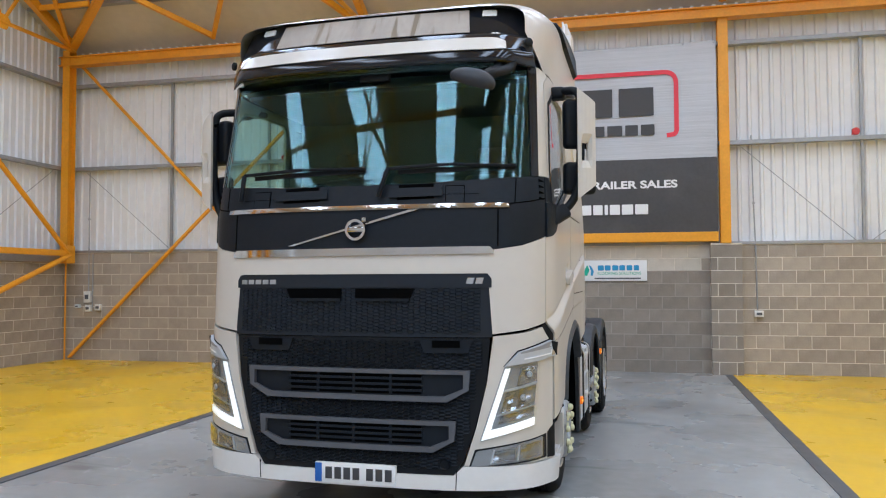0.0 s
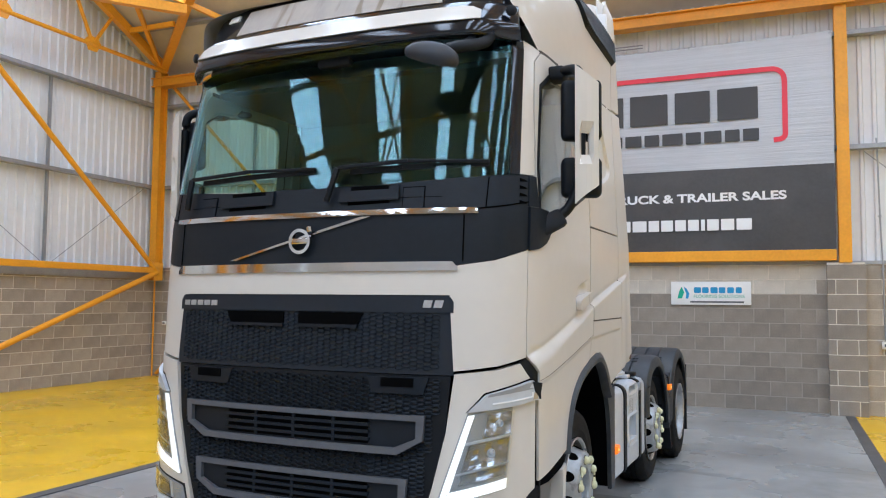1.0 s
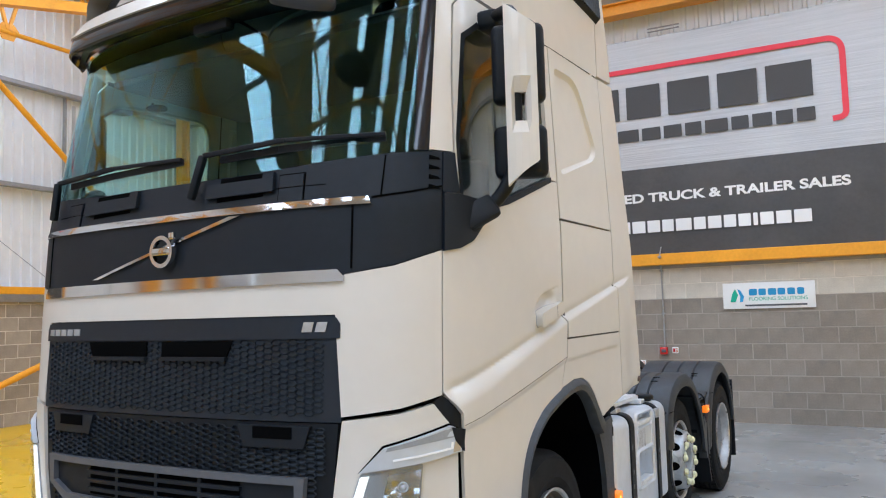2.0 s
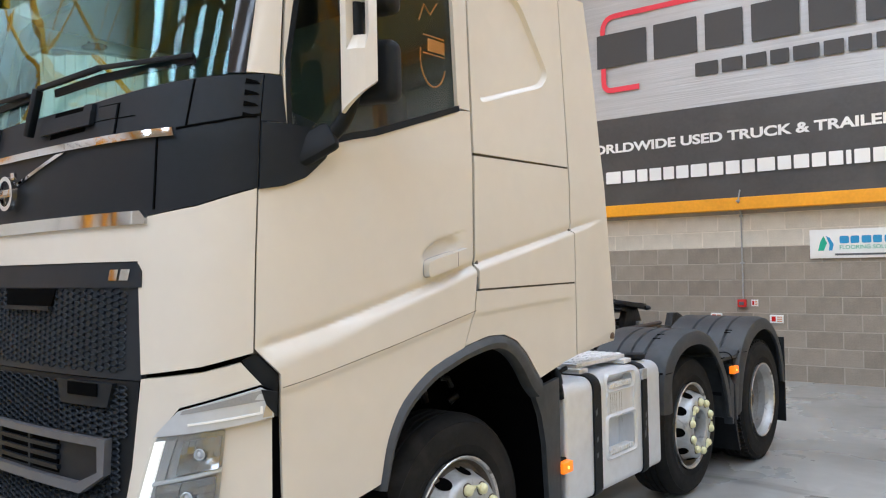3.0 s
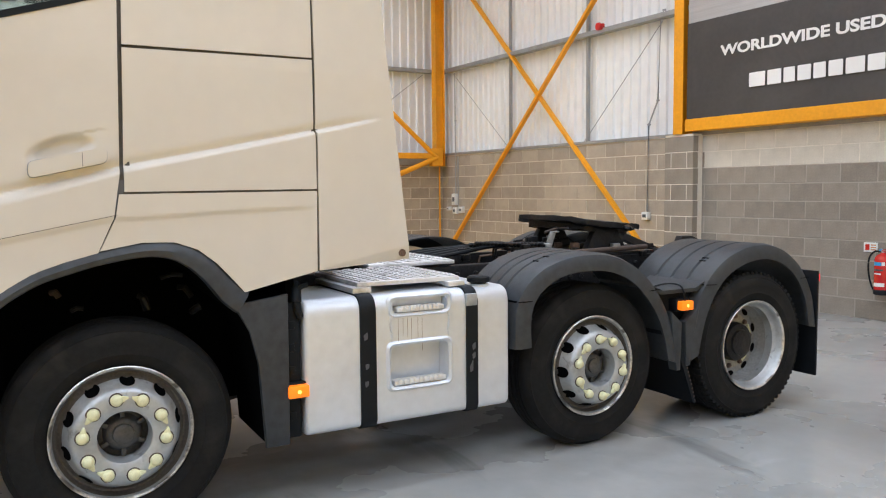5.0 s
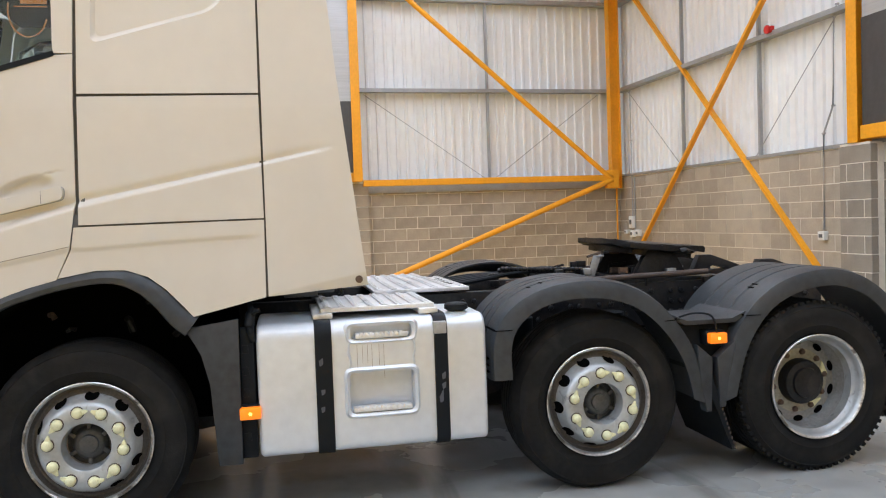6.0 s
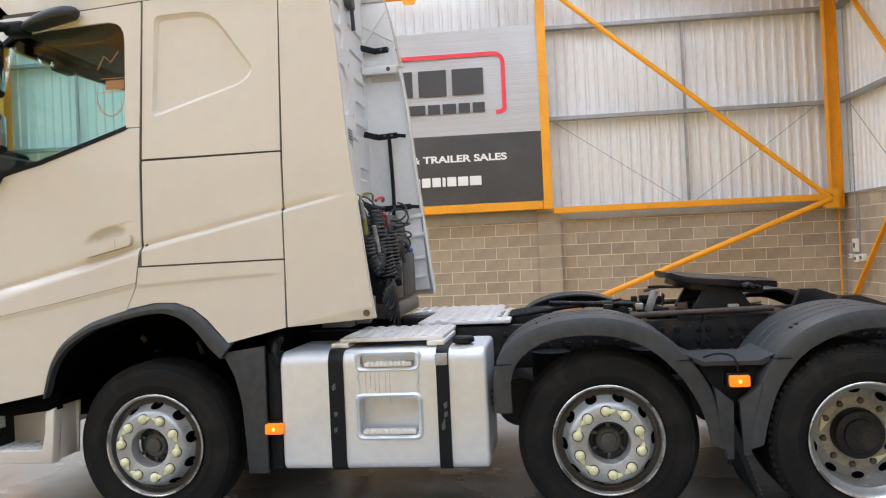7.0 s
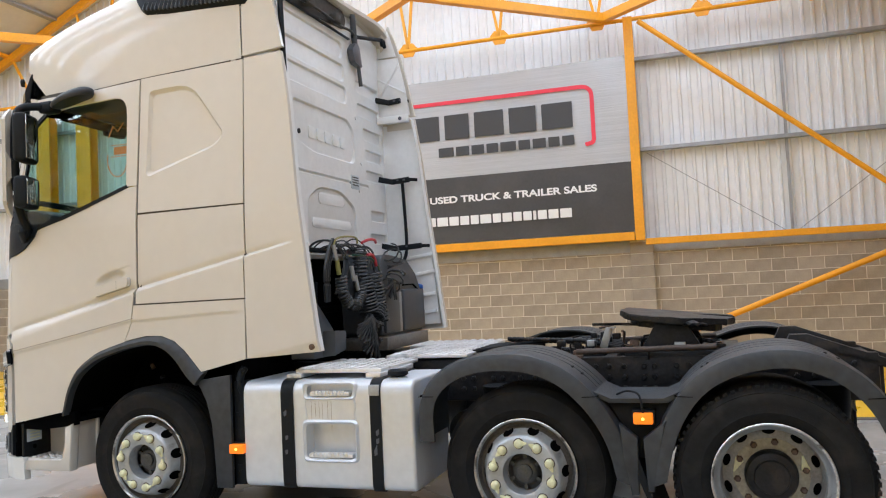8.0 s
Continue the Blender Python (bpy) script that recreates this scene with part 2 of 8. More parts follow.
stain(M["yellow_dirt"], (0.13, 0.09, 0.035), 2.2, 0.56, 0.66, 0.75, (5, 1, 0.12))
stain(M["yellow_dirt"], (0.22, 0.20, 0.17), 1.0, 0.45, 0.65, 0.6, (2, 1, 0.4))
stain(M["floor"], (0.12, 0.117, 0.115), 0.55, 0.52, 0.72, 0.55)
stain(M["floor"], (0.07, 0.068, 0.066), 1.6, 0.60, 0.70, 0.5, (0.35, 1.6, 1))
stain(M["floor"], (0.50, 0.50, 0.50), 3.5, 0.66, 0.74, 0.4, (1, 0.4, 1))
stain(M["yellow_floor"], (0.42, 0.24, 0.02), 0.8, 0.55, 0.75, 0.35)
stain(M["steel_rim"], (0.13, 0.11, 0.09), 4.0, 0.50, 0.72, 0.4)
stain(M["steel_rim"], (0.05, 0.045, 0.04), 14.0, 0.62, 0.70, 0.45)
stain(M["worn_edge"], (0.10, 0.085, 0.07), 9.0, 0.52, 0.62, 0.8)
stain(M["guard"], (0.075, 0.072, 0.068), 3.0, 0.55, 0.75, 0.35)
stain(M["rubber"], (0.040, 0.036, 0.032), 5.0, 0.52, 0.75, 0.5)
stain(M["alloy"], (0.48, 0.48, 0.47), 1.6, 0.57, 0.75, 0.11, (2.5, 2.5, 0.5))
stain(M["tread"], (0.22, 0.21, 0.20), 6.0, 0.58, 0.72, 0.5)
stain(M["back_white"], (0.42, 0.40, 0.37), 2.2, 0.57, 0.75, 0.25, (1, 1, 0.5))
stain(M["greasy"], (0.07, 0.055, 0.045), 7.0, 0.55, 0.68, 0.5)
stain(M["cladding"], (0.60, 0.59, 0.56), 0.5, 0.5, 0.75, 0.3, (1, 1, 0.25))
stain(M["ban_dark"], (0.085, 0.082, 0.08), 1.2, 0.5, 0.7, 0.4)

# ---------------------------------------------------------------- mesh helpers


def finish(name, bm, material, parent=None, label="", smooth=False, materials=None, turn=True):
    me = bpy.data.meshes.new(name)
    if turn:
        bmesh.ops.recalc_face_normals(bm, faces=bm.faces[:])
    bm.to_mesh(me)
    bm.free()
    for mm in (materials or [material]):
        me.materials.append(mm)
    if smooth:
        me.polygons.foreach_set("use_smooth", [True] * len(me.polygons))
        me.set_sharp_from_angle(angle=radians(38))
    ob = new(name, me)
    if parent is not None:
        ob.parent = parent
    if label:
        ob["label"] = label
    return ob


def part(name, bm, material, parent, label="", smooth=True, turn=True):
    """Links a bmesh as one mesh object under a thing or a part."""
    return finish(name, bm, material, parent, label, smooth, None, turn)


def box(bm, lo, hi, bevel=0.0, m=None, seg=2):
    lo, hi = Vector(lo), Vector(hi)
    g = bmesh.ops.create_cube(bm, size=1.0, matrix=Matrix.LocRotScale((lo + hi) / 2, None, [max(abs(a), 1e-4) for a in (hi - lo)]))
    vs = g["verts"]
    if bevel:
        es = list({e for v in vs for e in v.link_edges})
        r = bmesh.ops.bevel(bm, geom=es, offset=bevel, segments=seg, affect="EDGES", profile=0.5)
        vs = list({v for f in r["faces"] for v in f.verts} | {v for v in vs if v.is_valid})
    if m is not None:
        bmesh.ops.transform(bm, matrix=m, verts=vs)
    return bm


def bar(bm, a, b, w, h, bevel=0.0, up=(0, 0, 1)):
    """A straight bar of section w by h from a to b."""
    a, b = Vector(a), Vector(b)
    d = b - a
    z = d.normalized()
    x = Vector(up).cross(z)
    if x.length < 1e-4:
        x = Vector((1, 0, 0))
    x.normalize()
    y = z.cross(x)
    m = Matrix((x, y, z)).transposed().to_4x4()
    m.translation = (a + b) / 2
    return box(bm, (-w / 2, -h / 2, -d.length / 2), (w / 2, h / 2, d.length / 2), bevel, m)


def tube(bm, pts, r, n=8, closed=False):
    """A round tube along points."""
    pts = [Vector(p) for p in pts]
    rings = []
    up = Vector((0, 0, 1))
    for i, p in enumerate(pts):
        t = (pts[min(i + 1, len(pts) - 1)] - pts[max(i - 1, 0)]).normalized()
        x = up.cross(t)
        if x.length < 0.1:
            x = Vector((1, 0, 0)).cross(t)
        x.normalize()
        y = t.cross(x)
        rings.append([bm.verts.new(p + r * (math.cos(k * 2 * math.pi / n) * x + math.sin(k * 2 * math.pi / n) * y)) for k in range(n)])
    for a, b in zip(rings, rings[1:]):
        for k in range(n):
            bm.faces.new((a[k], a[(k + 1) % n], b[(k + 1) % n], b[k]))
    bm.faces.new(rings[0][::-1])
    bm.faces.new(rings[-1])
    return bm


def spin(bm, profile, n=48, axis="x"):
    """A body turned about an axis. profile: (radius, place along the axis), open."""
    rings = []
    for k in range(n):
        a = 2 * math.pi * k / n
        c, s = math.cos(a), math.sin(a)
        rings.append([bm.verts.new((h, r * c, r * s) if axis == "x" else (r * c, h, r * s) if axis == "y" else (r * c, r * s, h)) for r, h in profile])
    for k in range(n):
        a, b = rings[k], rings[(k + 1) % n]
        for i in range(len(profile) - 1):
            bm.faces.new((a[i], a[i + 1], b[i + 1], b[i]))
    bmesh.ops.remove_doubles(bm, verts=bm.verts[:], dist=1e-5)
    return bm


def prism(bm, poly, axis, lo, hi, bevel=0.0, seg=2):
    """A flat outline given thickness. poly: (a, b) in the two other axes, in the order x, y, z."""
    def at(p, h):
        return (h, *p) if axis == "x" else (p[0], h, p[1]) if axis == "y" else (*p, h)
    a = [bm.verts.new(at(p, lo)) for p in poly]
    b = [bm.verts.new(at(p, hi)) for p in poly]
    n = len(poly)
    fs = [bm.faces.new(a), bm.faces.new(b[::-1])]
    for i in range(n):
        fs.append(bm.faces.new((a[i], b[i], b[(i + 1) % n], a[(i + 1) % n])))
    if bevel:
        bmesh.ops.bevel(bm, geom=list({e for f in fs[:2] for e in f.edges}), offset=bevel, segments=seg, affect="EDGES", profile=0.5)
    return bm


def rounded(poly, r, n=4):
    """The outline with its corners rounded."""
    out = []
    k = len(poly)
    rs = r if isinstance(r, (list, tuple)) else [r] * k
    for i in range(k):
        p, a, b = Vector(poly[i]), Vector(poly[i - 1]), Vector(poly[(i + 1) % k])
        d = min(rs[i], (a - p).length * 0.49, (b - p).length * 0.49)
        if d < 1e-4:
            out.append(tuple(p))
            continue
        p0, p1 = p + (a - p).normalized() * d, p + (b - p).normalized() * d
        for j in range(n + 1):
            t = j / n
            out.append(tuple((1 - t) ** 2 * p0 + 2 * t * (1 - t) * p + t * t * p1))
    return out


def letters(name, text, size, wide, material, parent, m, bold=0.0, depth=0.002, label=""):
    """Raised lettering as a mesh, in its own plane, left end of the base line at m. Scaled to the width given."""
    cu = bpy.data.curves.new(name, "FONT")
    cu.body, cu.size, cu.offset, cu.extrude = text, size, bold, depth
    tmp = bpy.data.objects.new(name, cu)
    scene.collection.objects.link(tmp)
    dg = bpy.context.evaluated_depsgraph_get()
    me = bpy.data.meshes.new_from_object(tmp.evaluated_get(dg))
    bpy.data.objects.remove(tmp)
    xs = [v.co.x for v in me.vertices]
    k = wide / (max(xs) - min(xs))
    me.transform(Matrix.Diagonal((k, 1, 1, 1)) @ Matrix.Translation((-min(xs), 0, 0)))
    me.transform(m)
    me.materials.clear()
    me.materials.append(material)
    ob = new(name, me)
    ob.parent = parent
    if label:
        ob["label"] = label
    return ob


def empty(name, label, category, group="", m=None):
    ob = tagged(new(name), label, category, group)
    ob.empty_display_size = 0.2
    if m is not None:
        ob.matrix_basis = m
    return ob


def _chaikin(p, n):
    for _ in range(n):
        q = [p[0]]
        for a, b in zip(p, p[1:]):
            q += [tuple(0.75 * u + 0.25 * v for u, v in zip(a, b)), tuple(0.25 * u + 0.75 * v for u, v in zip(a, b))]
        p = q + [p[-1]]
    return p

# ---------------------------------------------------------------- the hall


def structure(ob):
    return tagged(ob, kind="structure")


LANE = [((-3.46, -16.0), (-3.30, 9.78)), ((3.14, -16.0), (3.46, 9.78))]     # the two dark lines beside the grey lane


def build_floor():
    bm = bmesh.new()
    box(bm, (WALL_B - 0.2, WALL_D - 0.2, -0.2), (WALL_C + 0.2, WALL_A + 0.2, 0.0))
    structure(finish("floor", bm, M["floor"]))
    (a0, a1), (b0, b1) = LANE
    for name, pts in (("yellow_floor_1", [(WALL_B, a0[1]), a0, a1, (WALL_B, a1[1])]), ("yellow_floor_2", [b0, (WALL_C, b0[1]), (WALL_C, b1[1]), b1])):
        bm = bmesh.new()
        prism(bm, pts, "z", 0.0, 0.004)
        structure(finish(name, bm, M["yellow_floor"]))
    for i, (p, q) in enumerate(LANE):
        bm = bmesh.new()
        w = 0.065
        prism(bm, [(p[0] - w, p[1]), (p[0] + w, p[1]), (q[0] + w, q[1]), (q[0] - w, q[1])], "z", 0.0, 0.008)
        structure(finish(f"floor_line_{i + 1}", bm, M["line"]))


def corrugated(u0, u1, z0, ztop, pitch=0.19, depth=0.038, rib=0.05):
    """Profile sheet in the (u, z) plane, ribs upright. ztop: function of u. Returns verts, faces as (u, depth, z)."""
    us = []
    u = u0
    while u < u1:
        for du, d in ((0, 0), (pitch - rib - 0.03, 0), (pitch - rib - 0.012, depth), (pitch - 0.018, depth)):
            if u + du < u1:
                us.append((u + du, d))
        u += pitch
    us.append((u1, 0))
    vs, fs = [], []
    for u, d in us:
        vs += [(u, d, z0), (u, d, ztop(u))]
    for i in range(len(us) - 1):
        fs.append((2 * i, 2 * i + 2, 2 * i + 3, 2 * i + 1))
    return vs, fs


def sheet(name, vs, fs, material, put):
    me = bpy.data.meshes.new(name)
    me.from_pydata([put(v) for v in vs], [], fs)
    me.materials.append(material)
    return structure(new(name, me))


def build_cladding():
    flat = lambda u: roof_z(WALL_A) + 0.05
    gable = lambda u: roof_z(u) + 0.03
    vs, fs = corrugated(WALL_B - 0.1, WALL_C + 0.1, LEDGE, flat)
    sheet("wall_north_cladding", vs, fs, M["cladding"], lambda v: (v[0], WALL_A + 0.16 - v[1], v[2]))
    vs, fs = corrugated(WALL_D, WALL_A + 0.2, LEDGE, gable)
    sheet("wall_west_cladding", vs, fs, M["cladding"], lambda v: (WALL_B - 0.16 + v[1], v[0], v[2]))
    sheet("wall_east_cladding", vs, fs, M["cladding"], lambda v: (WALL_C + 0.16 - v[1], v[0], v[2]))
    vs, fs = corrugated(WALL_B - 0.1, WALL_C + 0.1, LEDGE, lambda u: roof_z(WALL_D) + 0.05)
    sheet("wall_south_cladding", vs, fs, M["cladding"], lambda v: (v[0], WALL_D - 0.16 + v[1], v[2]))


def build_roof():
    """Two slopes of profiled sheet with openings where the rooflights lie."""
    th = 0.06
    bm = bmesh.new()
    for side, yend in ((1, WALL_A + 0.3), (-1, WALL_D - 0.3)):
        y1, y2 = RIDGE_Y + side * SKY_FROM, RIDGE_Y + side * SKY_TO
        edges = [WALL_B - 0.3]
        for x, w in SKYLIGHTS:
            edges += [x - w / 2, x + w / 2]
        edges.append(WALL_C + 0.3)

        def slab(xa, xb, ya, yb):
            za, zb = roof_z(ya), roof_z(yb)
            v = [bm.verts.new(p) for p in ((xa, ya, za), (xb, ya, za), (xb, yb, zb), (xa, yb, zb), (xa, ya, za + th), (xb, ya, za + th), (xb, yb, zb + th), (xa, yb, zb + th))]
            for f in ((0, 1, 2, 3), (4, 5, 6, 7), (0, 1, 5, 4), (1, 2, 6, 5), (2, 3, 7, 6), (3, 0, 4, 7)):
                bm.faces.new([v[i] for i in f])
        slab(edges[0], edges[-1], RIDGE_Y, y1)
        slab(edges[0], edges[-1], y2, yend)
        for i in range(0, len(edges), 2):
            slab(edges[i], edges[i + 1], y1, y2)
    structure(finish("ceiling", bm, M["roof"]))
    for side in (1, -1):
        for k in range(1, 8):
            y = RIDGE_Y + side * k * 1.5
            bm = bmesh.new()
            bar(bm, (WALL_B, y, roof_z(y) - 0.08), (WALL_C, y, roof_z(y) - 0.08), 0.16, 0.06)
            structure(finish("roof_purlin", bm, M["galv"] if k % 2 else M["orange"]))


POSTS_A = [-3.1, 3.45, 10.0]
POSTS_B = [4.2, -2.4]
BROAD_POSTS = [(-7.1, 0.52), (-8.62, 0.40), (-9.82, 0.40)]
CORNER = (-9.86, 9.60)


def build_steel():
    def steel(name, label, fn, category="steel beam", m="orange"):
        bm = bmesh.new()
        fn(bm)
        return tagged(finish(name, bm, M[m]), label, category, kind="structure")

    def h_post(bm, x, y, z0, z1, along):
        """A rolled section: two flanges and a web."""
        w, d, t = 0.17, 0.22, 0.014
        if along == "x":
            box(bm, (x - w / 2, y - d / 2, z0), (x + w / 2, y - d / 2 + t, z1))
            box(bm, (x - w / 2, y + d / 2 - t, z0), (x + w / 2, y + d / 2, z1))
            box(bm, (x - t / 2, y - d / 2 + t, z0), (x + t / 2, y + d / 2 - t, z1))
        else:
            box(bm, (x - d / 2, y - w / 2, z0), (x - d / 2 + t, y + w / 2, z1))
            box(bm, (x + d / 2 - t, y - w / 2, z0), (x + d / 2, y + w / 2, z1))
            box(bm, (x - d / 2 + t, y - t / 2, z0), (x + d / 2 - t, y + t / 2, z1))
    for x in POSTS_A:
        steel("steel_post", "orange painted steel post standing on a block pier", lambda bm: h_post(bm, x, 9.66, LEDGE, 6.45, "x"), "steel post")
    for y in POSTS_B:
        steel("steel_post", "orange painted steel post standing on a block pier", lambda bm: h_post(bm, -9.72, y, LEDGE, 6.62, "y"), "steel post")
    for y, w in BROAD_POSTS:
        steel("steel_post", "broad orange painted steel post of the hall frame", lambda bm: (box(bm, (-9.86, y - w / 2, 0.0), (-9.845, y + w / 2, 6.6)), box(bm, (-9.60, y - w / 2, 0.0), (-9.585, y + w / 2, 6.6)), box(bm, (-9.845, y - 0.01, 0.0), (-9.60, y + 0.01, 6.6))), "steel post")
    steel("corner_column", "orange painted steel column in the corner of the hall", lambda bm: (h_post(bm, CORNER[0] + 0.02, CORNER[1], 2.05, 6.6, "x"), tube(bm, [(CORNER[0] - 0.04, CORNER[1] + 0.05, 0), (CORNER[0] - 0.04, CORNER[1] + 0.05, 2.06)], 0.018, 8)), "steel post")

    # eaves beams and the rails on top of the block walls
    steel("eaves_beam", "orange steel eaves beam below the roof edge", lambda bm: (box(bm, (WALL_B, 9.52, 6.26), (WALL_C, 9.54, 6.46)), box(bm, (WALL_B, 9.45, 6.44), (WALL_C, 9.70, 6.46)), box(bm, (WALL_B, 9.45, 6.26), (WALL_C, 9.70, 6.28))))
    for x0, x1 in ((-2.98, 3.33),):
        steel("wall_rail", "orange steel rail along the top of the block wall", lambda bm: box(bm, (x0, 9.56, 2.33), (x1, 9.76, 2.50), 0.008))
    steel("wall_rail", "orange steel rail along the top of the block wall", lambda bm: box(bm, (-9.72, 4.30, 2.20), (-9.60, 9.45, 2.32), 0.008))
    steel("wall_rail", "orange steel rail along the top of the block wall", lambda bm: box(bm, (-9.80, -2.3, 2.30), (-9.62, 4.10, 2.46), 0.008))
    # braces
    def brace(a, b, r=0.05):
        steel("wall_brace", "orange tubular steel diagonal wall brace", lambda bm: tube(bm, [a, b], r, 12), "steel brace")

    def flat_brace(a, b):
        steel("wall_brace", "flat orange steel diagonal wall brace", lambda bm: bar(bm, a, b, 0.05, 0.085, 0.004, up=(0, 1, 0)), "steel brace")
    gus = (-9.62, 9.42, 2.22)
    brace((-9.60, 4.40, 6.50), gus)
    brace(gus, (-9.60, 4.4, 0.30), 0.055)
    flat_brace((-9.75, 9.74, 6.42), (-3.35, 9.74, 0.05))
    flat_brace((-9.82, 9.69, 0.06), (-3.3, 9.69, 6.2))
    steel("gusset_plate", "orange steel gusset plate at the corner column", lambda bm: box(bm, (-9.74, 9.30, 2.05), (-9.60, 9.56, 2.42), 0.01), "steel plate")

    # lattice rafters
    for i, x in enumerate((-9.68, -3.1, 3.45, 10.0)):
        ob = tagged(new("roof_truss"), "orange lattice roof truss of steel tubes and angles", "roof truss", "roof trusses", "structure")
        zb = 6.58
        y0, y1 = 9.55, RIDGE_Y
        n = 5
        bm = bmesh.new()
        tube(bm, [(x, y0, zb), (x, WALL_D, zb)], 0.042, 8)
        part("bottom_chord", bm, M["orange"], ob)
        for side in (1, -1):
            ye = y0 if side == 1 else WALL_D
            bm = bmesh.new()
            bar(bm, (x, ye, roof_z(ye) - 0.18), (x, y1, roof_z(y1) - 0.18), 0.12, 0.18)
            part("top_chord", bm, M["orange"], ob)
            bm = bmesh.new()
            bar(bm, (x, RIDGE_Y + side * 8.6, 8.1), (x, RIDGE_Y, 8.1), 0.06, 0.07)
            part("collar", bm, M["orange"], ob)
        k = 0
        y = 9.50
        step = 1.96
        while y - step > WALL_D:
            ym, yn = y - step / 2, y - step
            for ya, yb in ((yn, y - step * 0.75), (yn, y - step * 1.35)):
                if roof_z(yb) - 0.2 - zb < 0.25:
                    continue
                bm = bmesh.new()
                bar(bm, (x, ya, zb), (x, yb, roof_z(yb) - 0.2), 0.05, 0.05)
                part("web_bar", bm, M["orange"], ob)
            bm = bmesh.new()
            prism(bm, [(yn - 0.19, zb + 0.05), (yn - 0.10, zb + 0.15), (yn + 0.10, zb + 0.15), (yn + 0.19, zb + 0.05), (yn + 0.10, zb - 0.13), (yn - 0.10, zb - 0.13)], "x", x - 0.012, x + 0.012)
            part("gusset", bm, M["orange"], ob)
            y -= step
    # braces in the plane of the roof
    def roof_brace(xa, ya, xb, yb, w=0.13):
        steel("roof_brace", "orange steel brace under the roof sheets", lambda bm: bar(bm, (xa, ya, roof_z(ya) - 0.2), (xb, yb, roof_z(yb) - 0.2), w, 0.1), "steel brace")
    roof_brace(-9.7, 9.5, -6.4, 6.95, 0.16)
    roof_brace(-9.68, 9.35, -8.0, 5.95, 0.07)
    roof_brace(-9.69, 8.43, -8.5, 8.43, 0.06)
    roof_brace(-6.4, 9.45, -9.6, 6.3, 0.08)
    roof_brace(-6.4, 9.5, -3.2, 5.2, 0.08)
    roof_brace(-3.2, 9.5, -6.4, 5.2, 0.08)
    roof_brace(-9.7, 5.2, -3.1, 5.2, 0.09)
    roof_brace(-3.1, 5.2, 3.4, 5.2, 0.09)
    for ya in (3.75, -2.6):
        steel("tie_beam", "orange steel tie beam between roof trusses", lambda bm: bar(bm, (-9.62, ya, 6.66), (-3.2, ya - 7.2, 6.66), 0.14, 0.16), "steel beam")
        steel("tie_beam", "orange steel tie beam between roof trusses", lambda bm: bar(bm, (-9.62, ya, 6.66), (-7.0, ya + 3.3, 6.72), 0.14, 0.16), "steel beam")
    # sheeting rails, grey
    for z in (4.08, 5.87):
        steel("sheeting_rail", "galvanised steel sheeting rail on the hall wall", lambda bm: bar(bm, (WALL_B, WALL_A + 0.02, z), (WALL_C, WALL_A + 0.02, z), 0.16, 0.07), "steel rail", "galv")
        steel("sheeting_rail", "galvanised steel sheeting rail on the hall wall", lambda bm: bar(bm, (WALL_B - 0.02, WALL_D, z), (WALL_B - 0.02, WALL_A, z), 0.16, 0.07), "steel rail", "galv")
    for x in (-7.5, -5.3, 5.72, 8.0):
        steel("sag_rod", "slim grey steel upright between sheeting rails", lambda bm: bar(bm, (x, WALL_A + 0.04, LEDGE), (x, WALL_A + 0.04, 5.87), 0.05, 0.05), "steel rail", "galv")
    for y in (6.93, 0.9, -5.5):
        steel("sag_rod", "slim grey steel upright between sheeting rails", lambda bm: bar(bm, (WALL_B - 0.04, y, LEDGE), (WALL_B - 0.04, y, 5.87), 0.05, 0.05), "steel rail", "galv")
    # thin tie wires
    def wire(a, b):
        steel("tie_wire", "thin grey steel tie wire across the wall sheets", lambda bm: tube(bm, [a, b], 0.007, 5), "tie wire", "galv")
    wire((3.75, 9.76, 4.0), (5.6, 9.76, LEDGE))
    wire((8.0, 9.76, 4.0), (5.8, 9.76, LEDGE))
    wire((-7.45, 9.76, LEDGE), (-9.5, 9.76, 4.0))
    wire((-5.35, 9.76, LEDGE), (-3.6, 9.76, 4.0))
    for ya, yb in ((4.4, 6.85), (9.3, 7.0)):
        wire((WALL_B + 0.03, ya, 4.0), (WALL_B + 0.03, yb, LEDGE))
    steel("wall_flashing", "grey metal flashing strip on the block wall", lambda bm: box(bm, (WALL_B - 0.01, WALL_D, 2.08), (WALL_B + 0.035, WALL_A, 2.28)), "flashing", "galv")
    # clipped cable conduit high on the wall
    for dz in (0.0, 0.05):
        steel("wall_conduit", "thin dark steel conduit above the banner", lambda bm: tube(bm, [(-0.02, 9.72, 5.98 + dz), (0.46, 9.72, 5.98 + dz)], 0.011, 6), "conduit", "galv")
    # capping strip on the block walls
    steel("wall_capping", "grey metal capping strip on the block wall", lambda bm: box(bm, (WALL_B, WALL_A - 0.02, LEDGE - 0.02), (WALL_C, WALL_A + 0.18, LEDGE + 0.03)), "capping", "galv")
    steel("wall_capping", "grey metal capping strip on the block wall", lambda bm: box(bm, (WALL_B - 0.18, WALL_D, LEDGE - 0.02), (WALL_B + 0.02, WALL_A, LEDGE + 0.03)), "capping", "galv")


